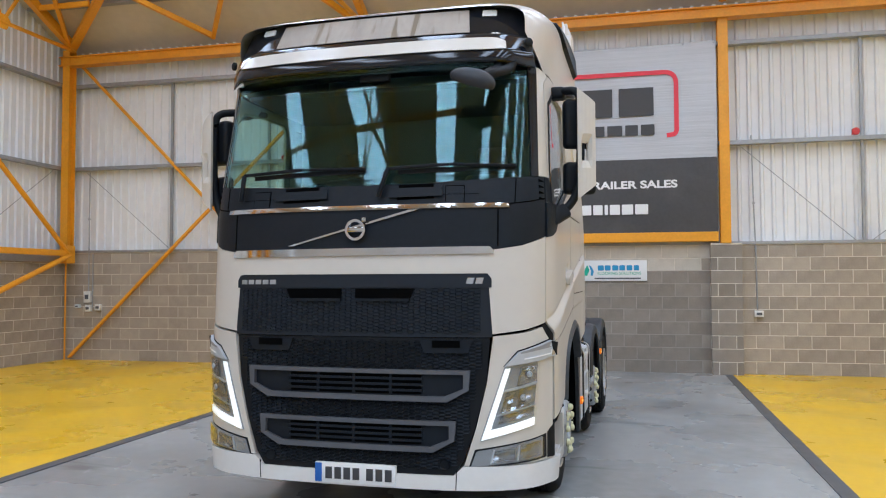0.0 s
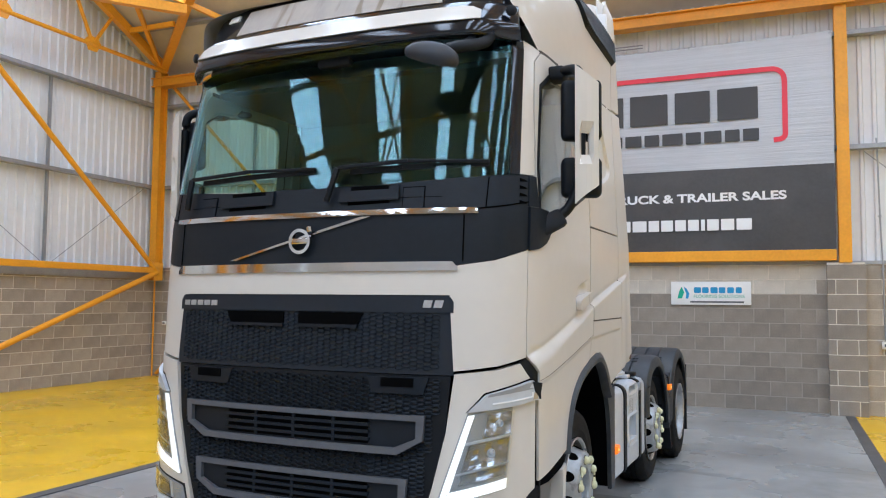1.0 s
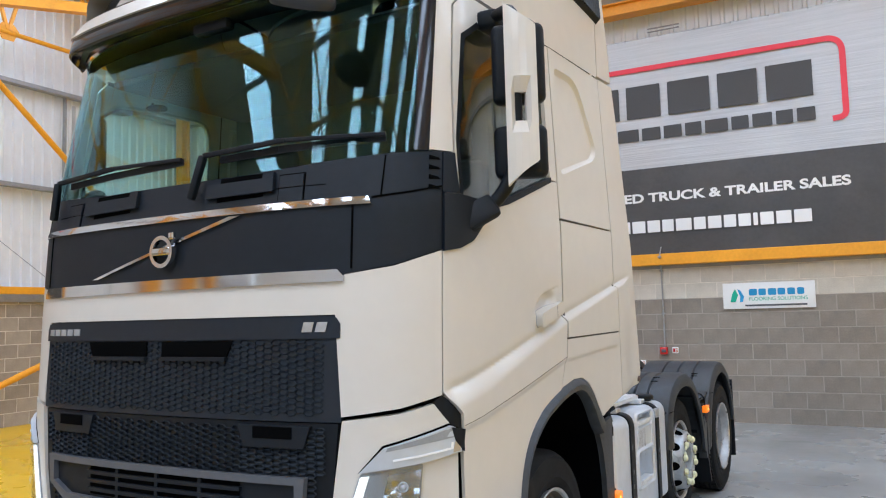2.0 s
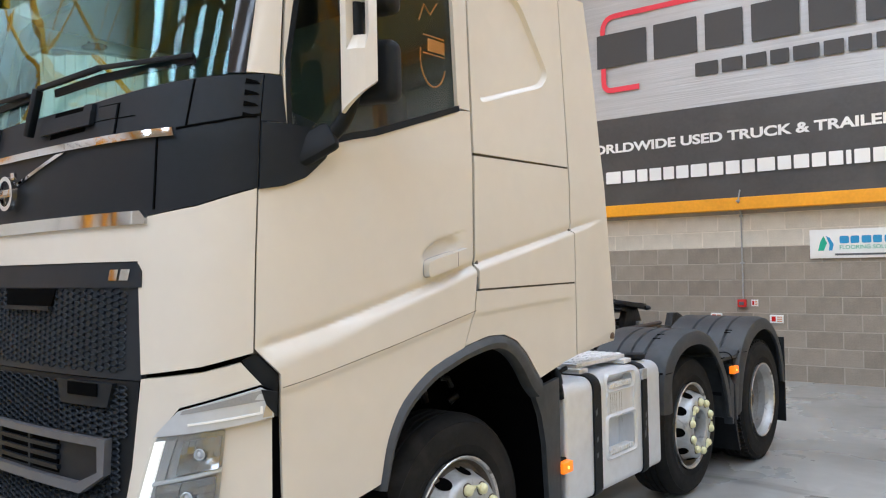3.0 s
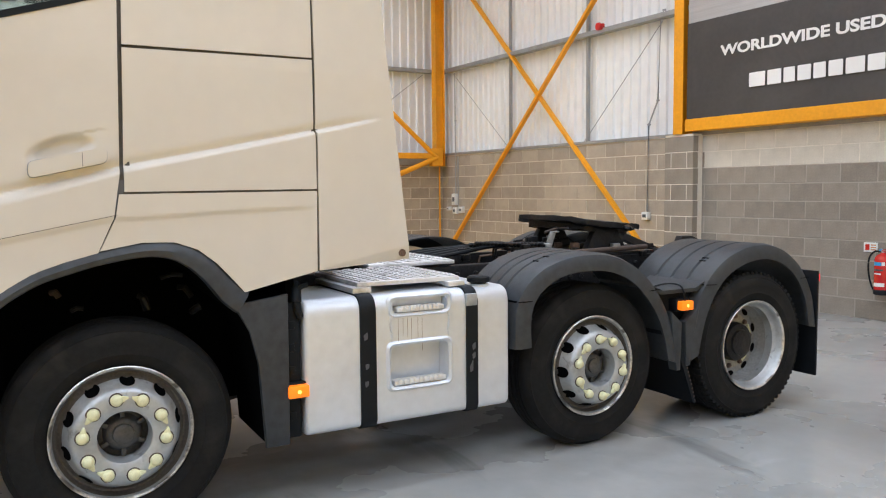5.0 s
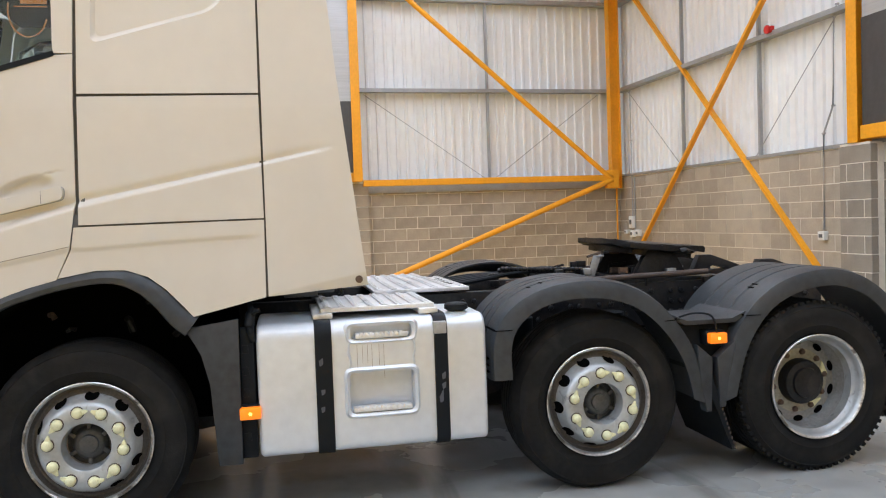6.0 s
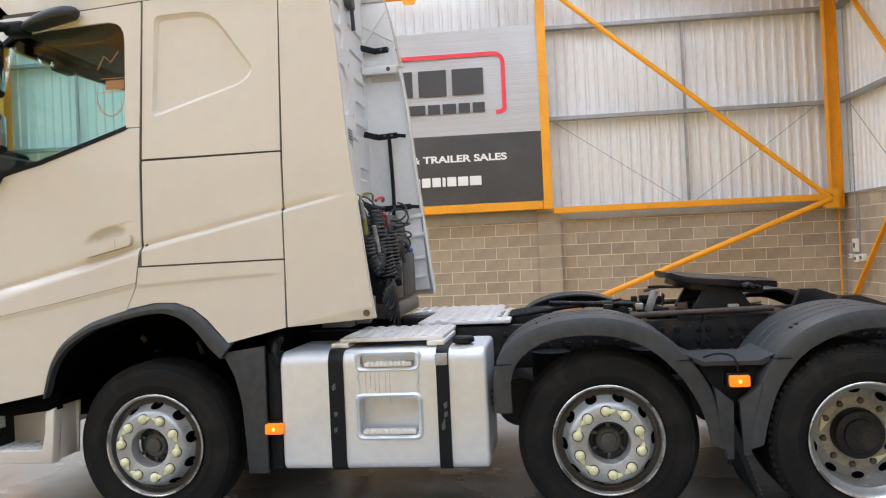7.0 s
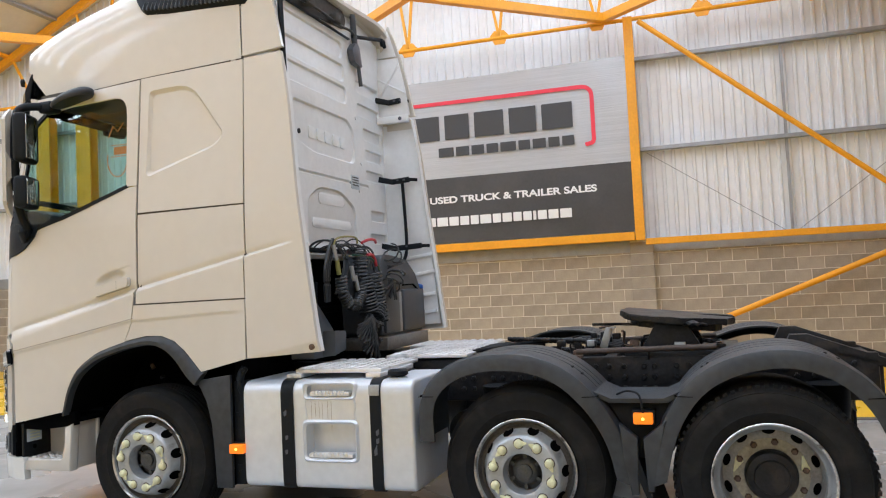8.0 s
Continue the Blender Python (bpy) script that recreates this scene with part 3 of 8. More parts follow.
def build_banner(m):
    """A company banner in its own plane: u to the right, v up; base at the lower left. 6.31 by 3.36 m."""
    W, H, SPLIT = 6.31, 3.36, 1.29
    ob = empty("wall_banner", "silver and charcoal printed advertising banner with red frame line", "banner", "wall banners", m)

    def flat(name, poly, d, material, label=""):
        bm = bmesh.new()
        prism(bm, poly, "y", -d, 0.0)
        return part(name, bm, material, ob, label, smooth=False)
    # slightly rippled cloth
    bm = bmesh.new()
    nx, nz = 60, 24
    grid = [[bm.verts.new((W * i / nx, 0.008 * math.sin(i * 0.55 + 0.3 * j) * (0.3 + 0.7 * j / nz) + 0.012 * math.sin(i * 0.17 + 1), SPLIT + (H - SPLIT) * j / nz - (0.04 * math.sin(math.pi * i / nx) if j == nz else 0))) for i in range(nx + 1)] for j in range(nz + 1)]
    for j in range(nz):
        for i in range(nx):
            bm.faces.new((grid[j][i], grid[j][i + 1], grid[j + 1][i + 1], grid[j + 1][i]))
    part("silver_field", bm, M["ban_silver"], ob)
    flat("charcoal_field", [(0, -0.06), (W, -0.06), (W, SPLIT), (0, SPLIT)], 0.004, M["ban_dark"])
    # red frame line, open at the lower middle
    bm = bmesh.new()
    lower_l, lower_r = (1.62, 1.72), (5.46, 1.70)
    path = rounded([lower_l, (1.05, 1.72), (1.05, 2.84), (5.63, 2.84), (5.63, 1.72), lower_r], [0, 0.14, 0.22, 0.22, 0.14, 0], 8)
    lt, rt = [], []
    for i, p in enumerate(path):
        a, b = Vector(path[max(i - 1, 0)]), Vector(path[min(i + 1, len(path) - 1)])
        d = (b - a).normalized()
        nrm = Vector((-d.y, d.x)) * 0.04
        lt.append(bm.verts.new(((Vector(p) + nrm).x, -0.028, (Vector(p) + nrm).y)))
        rt.append(bm.verts.new(((Vector(p) - nrm).x, -0.028, (Vector(p) - nrm).y)))
    for i in range(len(path) - 1):
        bm.faces.new((lt[i], lt[i + 1], rt[i + 1], rt[i]))
    part("frame_line", bm, M["ban_red"], ob, smooth=False)
    # company name as plain blocks of its size and colour
    def blocks(widths, u0, u1, v0, v1, material, lean=0.0, name="name_block"):
        total = sum(widths)
        gap = 0.16 * (u1 - u0) / len(widths)
        k = (u1 - u0 - gap * (len(widths) - 1)) / total
        u = u0
        for w in widths:
            if w > 0:
                bm = bmesh.new()
                prism(bm, rounded([(u, v0), (u + w * k, v0), (u + w * k + lean, v1), (u + lean, v1)], 0.012, 2), "y", -0.030, -0.024)
                part(name, bm, material, ob, smooth=False)
            u += w * k + gap
    blocks([1.3, 1.05, 0.85, 1.0, 0.9, 1.0], 0.95, 5.24, 2.07, 2.58, M["ban_ink"])
    blocks([1.15, 1, 0.95, 0.85, 1.15, 0.85, 0.95, 0.8, 0.85], 2.46, 5.25, 1.72, 1.91, M["ban_ink"])
    letters("slogan", "WORLDWIDE USED TRUCK & TRAILER SALES", 0.186, 5.06, M["ban_white"], ob, pose(0.57, -0.012, 0.772, 90), bold=0.006)
    blocks([1.2, 1, .8, .9, .8, .9, 1.15, 1, .95, .85, 1.15, .85, .95, .85, .85, .3, .9, 1, 1.15], 1.05, 5.12, 0.30, 0.48, M["ban_white"])
    # hem and eyelets
    for i in range(13):
        bm = bmesh.new()
        box(bm, (0.02 + i * (W - 0.06) / 12, -0.03, H - 0.05), (0.04 + i * (W - 0.06) / 12, -0.008, H - 0.03), 0.003)
        part("eyelet", bm, M["galv"], ob)
    return ob


def build_small_wall_things():
    # flooring contractor's board
    ob = empty("wall_sign", "white rectangular sign board with blue and green print", "sign", m=pose(0.88, WALL_A - 0.03, 1.64))
    bm = bmesh.new()
    box(bm, (0, -0.006, 0), (1.23, 0.02, 0.375), 0.003)
    part("board", bm, M["sign_white"], ob)
    bm = bmesh.new()
    prism(bm, [(0.10, 0.10), (0.17, 0.10), (0.21, 0.20), (0.17, 0.29), (0.13, 0.22)], "y", -0.012, -0.007)
    part("emblem_half", bm, M["sign_teal"], ob, smooth=False)
    bm = bmesh.new()
    prism(bm, [(0.20, 0.29), (0.24, 0.27), (0.29, 0.18), (0.27, 0.10), (0.23, 0.10), (0.24, 0.18)], "y", -0.012, -0.007)
    part("emblem_half", bm, M["sign_blue"], ob, smooth=False)
    for i, w in enumerate((0.11, 0.1, 0.11, 0.1, 0.1, 0.09)):
        bm = bmesh.new()
        u = 0.36 + i * 0.128
        prism(bm, rounded([(u, 0.19), (u + w, 0.19), (u + w, 0.285), (u, 0.285)], 0.02, 3), "y", -0.012, -0.007)
        part("name_block", bm, M["sign_blue"], ob, smooth=False)
    letters("line", "FLOORING SOLUTIONS", 0.072, 0.77, M["sign_teal"], ob, pose(0.36, -0.008, 0.115, 90))
    bm = bmesh.new()
    prism(bm, [(0.30, 0.035), (1.12, 0.035), (1.12, 0.06), (0.30, 0.06)], "y", -0.010, -0.007)
    part("small_print_bar", bm, M["grey_plastic"], ob, smooth=False)

    def extinguisher(x, z, r, h, horn):
        e = empty("fire_extinguisher", "red extinguisher with a discharge horn, hung on the block wall" if horn else "red extinguisher with a looped hose, hung on the block wall", "fire extinguisher", "fire extinguishers", pose(x, WALL_A - 0.14, z))
        bm = bmesh.new()
        spin(bm, [(0.0, 0.0), (r * 0.86, 0.0), (r * 0.97, 0.012), (r, 0.03), (r, h * 0.76), (r * 0.93, h * 0.82), (r * 0.7, h * 0.87), (r * 0.35, h * 0.90), (r * 0.3, h * 0.93), (0, h * 0.93)], 28, "z")
        part("cylinder", bm, M["fire_red"], e)

        def label(name, a0, a1, z0, z1, m):
            bm = bmesh.new()
            rows = [[bm.verts.new((q * math.cos(a), q * math.sin(a), zz)) for q, zz in ((r * 1.006, z0), (r * 1.02, z0), (r * 1.02, z1), (r * 1.006, z1))] for a in np.linspace(math.radians(a0), math.radians(a1), 12)]
            for p, q in zip(rows, rows[1:]):
                for i in range(4):
                    bm.faces.new((p[i], p[(i + 1) % 4], q[(i + 1) % 4], q[i]))
            part(name, bm, m, e)
        label("lower_label", -135, -45, h * 0.17, h * 0.25, M["sign_white"])
        if horn:
            label("upper_label", -120, -50, h * 0.62, h * 0.72, M["ban_ink"])
            label("print_bar", -100, -60, h * 0.42, h * 0.46, M["sign_white"])
        else:
            label("upper_label", -140, -70, h * 0.64, h * 0.72, M["sign_blue"])
            label("upper_label", -68, -45, h * 0.64, h * 0.72, M["sign_white"])
            label("print_bar", -125, -55, h * 0.52, h * 0.56, M["ban_ink"])
            label("print_bar", -125, -70, h * 0.44, h * 0.47, M["sign_white"])
            bm = bmesh.new()
            spin(bm, [(r * 0.9, -0.012), (r * 1.03, -0.006), (r * 1.03, 0.045), (r * 0.99, 0.05)], 28, "z")
            part("foot_ring", bm, M["black"], e, "black rubber foot ring")
        bm = bmesh.new()
        tube(bm, [(0, 0, h * 0.91), (0, 0, h * 0.97)], 0.02, 12)
        part("valve", bm, M["galv"], e, "dull metal valve")
        for dz, tip in ((0.975, 1.03), (0.955, 0.955)):
            bm = bmesh.new()
            bar(bm, (-0.015, 0, h * dz), (0.11, -0.03, h * tip), 0.018, 0.009, 0.003)
            part("lever", bm, M["fire_red"], e, "red squeeze lever")
        bm = bmesh.new()
        tube(bm, [(-0.02, 0, h * 0.96), (-0.03, 0, h * 1.0)], 0.018, 10)
        part("gauge", bm, M["sign_blue"], e, "blue safety tag")
        bm = bmesh.new()
        if horn:
            tube(bm, _chaikin([(-0.015, 0, h * 0.94), (-0.06, -0.01, h * 0.95), (-0.085, -0.02, h * 0.88), (-0.085, -0.02, h * 0.78)], 2), 0.010, 8)
        else:
            tube(bm, _chaikin([(-0.015, 0, h * 0.94), (-0.09, -0.02, h * 0.96), (-0.15, -0.02, h * 0.80), (-0.155, -0.02, h * 0.5), (-0.12, -0.02, h * 0.2), (-0.08, -0.02, h * 0.06)], 3), 0.010, 8)
        part("hose", bm, M["black"], e, "black discharge hose")
        if horn:
            bm = bmesh.new()
            spin(bm, [(0.012, h * 0.82), (0.018, h * 0.78), (0.030, h * 0.40), (0.026, h * 0.40), (0.014, h * 0.76)], 16, "z")
            bmesh.ops.translate(bm, vec=(-0.088, -0.02, 0), verts=bm.verts[:])
            part("horn", bm, M["black"], e, "black plastic discharge horn")
        bm = bmesh.new()
        box(bm, (-0.03, r * 0.6, h * 0.6), (0.03, 0.135, h * 0.66), 0.004)
        part("bracket", bm, M["black"], e)
    extinguisher(-0.16, 0.335, 0.084, 0.50, False)
    extinguisher(0.19, 0.285, 0.062, 0.54, True)

    def small_sign(x, z, w, h, flip=False):
        s = empty("safety_sign", "small white and red fire safety sign on the wall", "sign", "fire safety signs", pose(x, WALL_A - 0.012, z))
        bm = bmesh.new()
        box(bm, (-w / 2, -0.004, -h / 2), (w / 2, 0.012, h / 2), 0.002)
        part("plate", bm, M["sign_white"], s)
        bm = bmesh.new()
        box(bm, (-w * 0.36, -0.008, -h * 0.30), (-w * 0.06, -0.0045, h * 0.32))
        part("pictogram", bm, M["fire_red"], s)
        bm = bmesh.new()
        for k in range(3):
            box(bm, (w * 0.04, -0.008, h * (0.25 - 0.25 * k) - 0.006), (w * 0.40, -0.0045, h * (0.25 - 0.25 * k) + 0.006))
        part("text_bars", bm, M["sticker"], s)
    small_sign(-0.38, 0.84, 0.16, 0.11)
    small_sign(0.43, 0.83, 0.175, 0.11)
    small_sign(0.15, 1.045, 0.09, 0.09)

    def conduit(pts, label="grey steel cable conduit on the wall"):
        c = empty("cable_conduit", label, "conduit")
        bm = bmesh.new()
        tube(bm, pts, 0.012, 8)
        part("pipe", bm, M["galv"], c)
        for p in pts[1:-1]:
            bm = bmesh.new()
            box(bm, (p[0] - 0.025, p[1] - 0.012, p[2] - 0.012), (p[0] + 0.025, p[1] + 0.02, p[2] + 0.012), 0.003)
            part("clip", bm, M["galv"], c)

    yA = WALL_A - 0.02
    conduit([(0.06, 9.54, 2.60), (0.03, 9.54, 2.45), (0.0, yA, 2.25), (0.0, yA, 1.6), (0.0, yA, 1.1)])
    conduit([(3.92, WALL_A, 4.2), (3.94, WALL_A, 3.0), (3.96, yA, 2.2), (3.97, yA, 1.12)])
    conduit([(-3.52, WALL_A, 4.1), (-3.60, WALL_A, 4.16), (-3.66, WALL_A, 4.05), (-3.70, WALL_A, 2.85), (-3.86, yA, 2.5), (-3.88, yA, 1.2)])
    for dx in (0.0, 0.10):
        conduit([(-9.42 + dx, yA, 4.0 if dx == 0 else 2.25), (-9.42 + dx, yA, 3.0 if dx == 0 else 2.0), (-9.42 + dx, yA, 1.4 if dx == 0 else 1.1)])

    def socket(x, z, w, h, m="plug_white", label="white plastic socket box on the block wall"):
        s = empty("socket_box", label, "socket", m=pose(x, yA - 0.03, z))
        bm = bmesh.new()
        box(bm, (-w / 2, -0.03, -h / 2), (w / 2, 0.05, h / 2), 0.008)
        part("case", bm, M[m], s)
        bm = bmesh.new()
        box(bm, (-w * 0.3, -0.034, -h * 0.2), (w * 0.3, -0.0305, h * 0.2), 0.001)
        part("face", bm, M["grey_plastic"], s)
    socket(3.99, 1.06, 0.15, 0.11)
    socket(-3.88, 1.12, 0.12, 0.12)
    socket(-9.42, 1.34, 0.15, 0.24)
    socket(-9.40, 1.10, 0.13, 0.14)
    socket(-9.66, 1.14, 0.10, 0.08)
    socket(-9.16, 1.12, 0.13, 0.13)
    socket(-0.01, 1.04, 0.11, 0.11, "fire_red", "red fire alarm call point on the block wall")

    def sounder(x, z):
        a = empty("alarm_sounder", "red fire alarm sounder on the sheeting rail", "alarm", "alarm sounders", pose(x, WALL_A - 0.07, z))
        bm = bmesh.new()
        box(bm, (-0.05, 0.0, -0.05), (0.05, 0.06, 0.05), 0.01)
        part("base", bm, M["fire_red"], a)
        bm = bmesh.new()
        spin(bm, [(0, -0.05), (0.06, -0.05), (0.065, -0.03), (0.045, 0.0), (0.045, 0.01)], 20, "y")
        part("horn", bm, M["fire_red"], a)
    sounder(5.59, 4.18)
    sounder(-4.9, 4.14)


build_floor()
build_cladding()
build_roof()
build_steel()
build_banner(pose(-2.98, 9.60, 2.53))
build_banner(pose(-9.66, -2.19, 2.53, 0, 0, 90))
build_small_wall_things()

# ---------------------------------------------------------------- the tractor unit: x to its nearside, y from nose to tail
truck = empty("truck", "ivory three-axle tractor unit with charcoal nose parked on the grey lane", "truck", m=pose(0, 0, 0, 0, 0, -2.0))

# plan of the cab at bumper height, from the middle of the nose round to the flank
_plan = [(0, 0), (0.35, 0.004), (0.70, 0.03), (0.93, 0.075), (1.08, 0.145), (1.17, 0.235), (1.222, 0.34), (1.245, 0.46), (1.25, 0.60), (1.25, 0.9), (1.25, 3.2)]


def _curve(p, n=4):
    """A smooth curve through all points."""
    out = []
    for i in range(len(p) - 1):
        p0, p1, p2, p3 = (np.array(p[max(0, min(len(p) - 1, k))]) for k in (i - 1, i, i + 1, i + 2))
        for j in range(n):
            t = j / n
            out.append(tuple(0.5 * (2 * p1 + (p2 - p0) * t + (2 * p0 - 5 * p1 + 4 * p2 - p3) * t * t + (3 * p1 - p0 - 3 * p2 + p3) * t ** 3)))
    return out + [tuple(p[-1])]


_dense = np.array(_chaikin(_plan, 4))
_cum = np.concatenate([[0], np.cumsum(np.hypot(*np.diff(_dense, axis=0).T))])


def lean(z):
    """How far the nose stands back at a height."""
    return float(np.interp(z, [0.30, 0.42, 0.60, 1.30, 1.70, 2.12, 2.30, 3.07, 3.16, 3.33, 3.60], [-0.012, -0.012, -0.005, 0.0, 0.02, 0.05, 0.085, 0.27, 0.24, 0.30, 0.46]))


def breadth(z):
    return float(np.interp(z, [0.3, 0.5, 2.1, 3.1, 3.7], [0.985, 1.0, 1.0, 0.962, 0.93]))


def crease(y):
    """Top of the shoulder ledge along the flank."""
    return float(np.interp(y, [0.31, 0.58, 0.763, 1.16, 1.51, 2.33, 2.75], [1.387, 1.444, 1.484, 1.575, 1.663, 1.828, 1.915]))


def ledge_height(y):
    return float(np.interp(y, [0.34, 0.60, 0.80, 1.5, 2.35, 2.7], [0.085, 0.078, 0.058, 0.034, 0.02, 0.018]))


def sill_line(y):
    """Joint of the lower door cladding, carried on as a soft fold below the locker."""
    return float(np.interp(y, [0.384, 0.58, 0.914, 1.479, 1.49, 1.93, 2.31], [1.251, 1.285, 1.345, 1.455, 1.445, 1.469, 1.482]))


def smooth(t):
    t = min(1.0, max(0.0, t))
    return t * t * (3 - 2 * t)


def relief(y, z, dish=True):
    """The shoulder line along doors and sleeper, and the dished grip."""
    if y < 0.31:
        return 0.0
    up = math.sin(math.pi / 2 * min(1.0, max(0.0, (crease(y) - z) / ledge_height(y))))
    fade = smooth((y - 0.31) / 0.06) * (1 - smooth((y - 2.42) / 0.3))
    low = smooth((sill_line(y) - z) / (0.03 if y < 1.485 else 0.025)) * (1 - smooth((y - 2.20) / 0.15))
    above = z - crease(y)
    groove = math.exp(-(above / 0.022) ** 2) if above > 0 else 1 - up
    r = fade * (0.025 * up - 0.009 * groove - 0.008 * low)
    g = ((y - 1.262) / 0.110) ** 2 + ((z - 1.722 - 0.24 * (y - 1.262)) / 0.048) ** 2
    under = float(np.interp(y, [1.15, 1.20, 1.26, 1.321, 1.38, 1.46], [1.700, 1.738, 1.770, 1.792, 1.806, 1.820])) - z
    if under > 0:
        r -= 0.007 * smooth(under / 0.008) * math.exp(-under / 0.03) * smooth((y - 1.15) / 0.05) * (1 - smooth((y - 1.36) / 0.10))
    if y > 2.36:
        r -= 0.22 * max(0.0, float(np.interp(y, [2.36, 2.84], [1.18, 1.27])) - z)
    return r - (0.034 * math.exp(-g ** 3) if dish else 0.0)


def on_cab(s, z, off=0.0):
    a = abs(s)
    x, y0 = float(np.interp(a, _cum, _dense[:, 0])), float(np.interp(a, _cum, _dense[:, 1]))
    y = y0 + lean(z) * max(0.0, 1 - y0 / 1.6)
    e = 0.01
    x1, y1 = float(np.interp(a + e, _cum, _dense[:, 0])), float(np.interp(a + e, _cum, _dense[:, 1]))
    x2, y2 = float(np.interp(max(a - e, 0), _cum, _dense[:, 0])), float(np.interp(max(a - e, 0), _cum, _dense[:, 1]))
    n = Vector((y1 - y2, -(x1 - x2))).normalized()
    o = off + relief(y, z, off < 0.02)      # the handle bridges its dish
    return Vector(((x * breadth(z) + n.x * o) * (1 if s >= 0 else -1), y + n.y * o, z))


def sx(x):
    """Way along the cab's girth for a place across the nose."""
    k = int(np.searchsorted(_dense[:, 0], min(abs(x), 1.2499)))
    v = float(np.interp(abs(x), _dense[:k + 1, 0], _cum[:k + 1]))
    return math.copysign(v, x)


def sy(y, z):
    """Way along the girth for a place along the flank at a height."""
    y0 = (y - lean(z)) / (1 - lean(z) / 1.6) if y < 1.6 else y
    return float(np.interp(y0, _dense[:, 1], _cum))


def skin(name, poly, material, parent, off=0.0, th=0.02, ds=0.07, dz=0.05, label="", mirror=False, hole=None):
    """A panel cut out of the cab's surface. poly: (way along the girth, height)."""
    bm = bmesh.new()
    pts = list(poly)
    side = -1 if mirror else 1
    if hole is not None:
        loops = [[bm.verts.new((s, z, 0)) for s, z in lp] for lp in (pts, hole) if lp]
        edges = [bm.edges.new((lp[i - 1], lp[i])) for lp in loops for i in range(len(lp))]
        bmesh.ops.triangle_fill(bm, use_beauty=True, edges=edges)
    else:
        f = bm.faces.new([bm.verts.new((s, z, 0)) for s, z in pts])
        bmesh.ops.triangulate(bm, faces=[f])
    ss, zz = [p[0] for p in pts], [p[1] for p in pts]
    def cut(lo, hi, step, no):
        k = math.floor(lo / step) + 1
        while k * step < hi - 1e-4:
            co = (k * step, 0, 0) if no[0] else (0, k * step, 0)
            bmesh.ops.bisect_plane(bm, geom=bm.verts[:] + bm.edges[:] + bm.faces[:], plane_co=co, plane_no=no, dist=1e-5)
            k += 1
    cut(min(ss), max(ss), ds, (1, 0, 0))
    cut(min(zz), max(zz), dz, (0, 1, 0))
    bmesh.ops.dissolve_limit(bm, angle_limit=0.001, verts=[], edges=[e for e in bm.edges if len(e.link_faces) == 2 and not (abs(e.verts[0].co.x - e.verts[1].co.x) < 1e-5 or abs(e.verts[0].co.y - e.verts[1].co.y) < 1e-5)])
    rim = [e for e in bm.edges if len(e.link_faces) == 1]
    flat = [(v, v.co.x, v.co.y) for v in bm.verts]
    count = len(flat)
    nrm = {}
    for v, s, z in flat:
        s *= side
        a, b = on_cab(s - 0.006, z, off), on_cab(s + 0.006, z, off)
        c, d = on_cab(s, z - 0.004, off), on_cab(s, z + 0.004, off)
        q = (b - a).cross(d - c).normalized()
        nrm[v] = q if q.x * (1 if s >= 0 else -1) - q.y > 0 else -q
    order = [nrm[v] for v, _, _ in flat]
    back = {}
    faces = bm.faces[:]
    for v, s, z in flat:
        back[v] = bm.verts.new(on_cab(side * s, z, off - th))
        v.co = on_cab(side * s, z, off)
    for f in faces:
        f.normal_update()
        if f.normal.dot(nrm[f.verts[0]]) < 0:
            f.normal_flip()
        bm.faces.new([back[v] for v in reversed(f.verts)])
    for e in rim:
        a, b = e.verts
        bm.faces.new((a, back[a], back[b], b))
    ob = part(name, bm, material, parent, label, True, False)
    me = ob.data
    nrm = order
    loops = [(0.0, 0.0, 0.0)] * len(me.loops)
    for p in me.polygons:
        if all(i < count for i in p.vertices):
            for li in p.loop_indices:
                loops[li] = tuple(nrm[me.loops[li].vertex_index])
    me.normals_split_custom_set(loops)
    return ob


def both(name, poly, material, parent, **kw):
    """The same panel on the nearside and the offside."""
    return skin(name, poly, material, parent, **kw), skin(name, poly, material, parent, mirror=True, **kw)


def flank(pts):
    return [(sy(y, z), z) for y, z in pts]


def nose(pts):
    return [(sx(x), z) for x, z in pts]


SEAM = 1.302      # girth at the seam between nose and door
LOW = sy(0.372, 1.4)      # girth at the rear edge of the bumper corner


def roof_at(y):
    ys = [0.40, 0.52, 0.68, 0.9, 1.2, 1.55, 1.95, 2.335, 2.64]
    zt = float(np.interp(y, ys, [3.54, 3.595, 3.655, 3.72, 3.80, 3.875, 3.925, 3.955, 3.975]))
    w = float(np.interp(y, ys, [1.07, 1.125, 1.17, 1.19, 1.198, 1.202, 1.202, 1.202, 1.202]))
    zb = float(np.interp(y, [0.40, 0.66, 0.70, 1.16, 1.53, 2.34, 2.64], [3.33, 3.085, 3.074, 3.076, 3.099, 3.126, 3.14]))
    return zt, w, zb


def roof_point(a, y):
    """Roof section at y: a from the nearside edge over the top to the offside edge."""
    zt, w, zb = roof_at(y)
    ca, sa = math.cos(a), math.sin(a)
    return (w * math.copysign(abs(ca) ** 0.30, ca), y, zb + (zt - zb) * abs(sa) ** 0.35)


def roof_angle(t):
    """Even steps over the roof with more of them at the rounded shoulders."""
    u = abs(2 * t - 1)
    return math.pi / 2 + math.copysign(math.pi / 2 * (1 - (1 - u) ** 2.2), t - 0.5)


def roof_x(y, z):
    zt, w, zb = roof_at(y)
    s = min(1.0, max(0.0, (z - zb) / (zt - zb))) ** (1 / 0.35)
    return w * (1 - s * s) ** 0.15


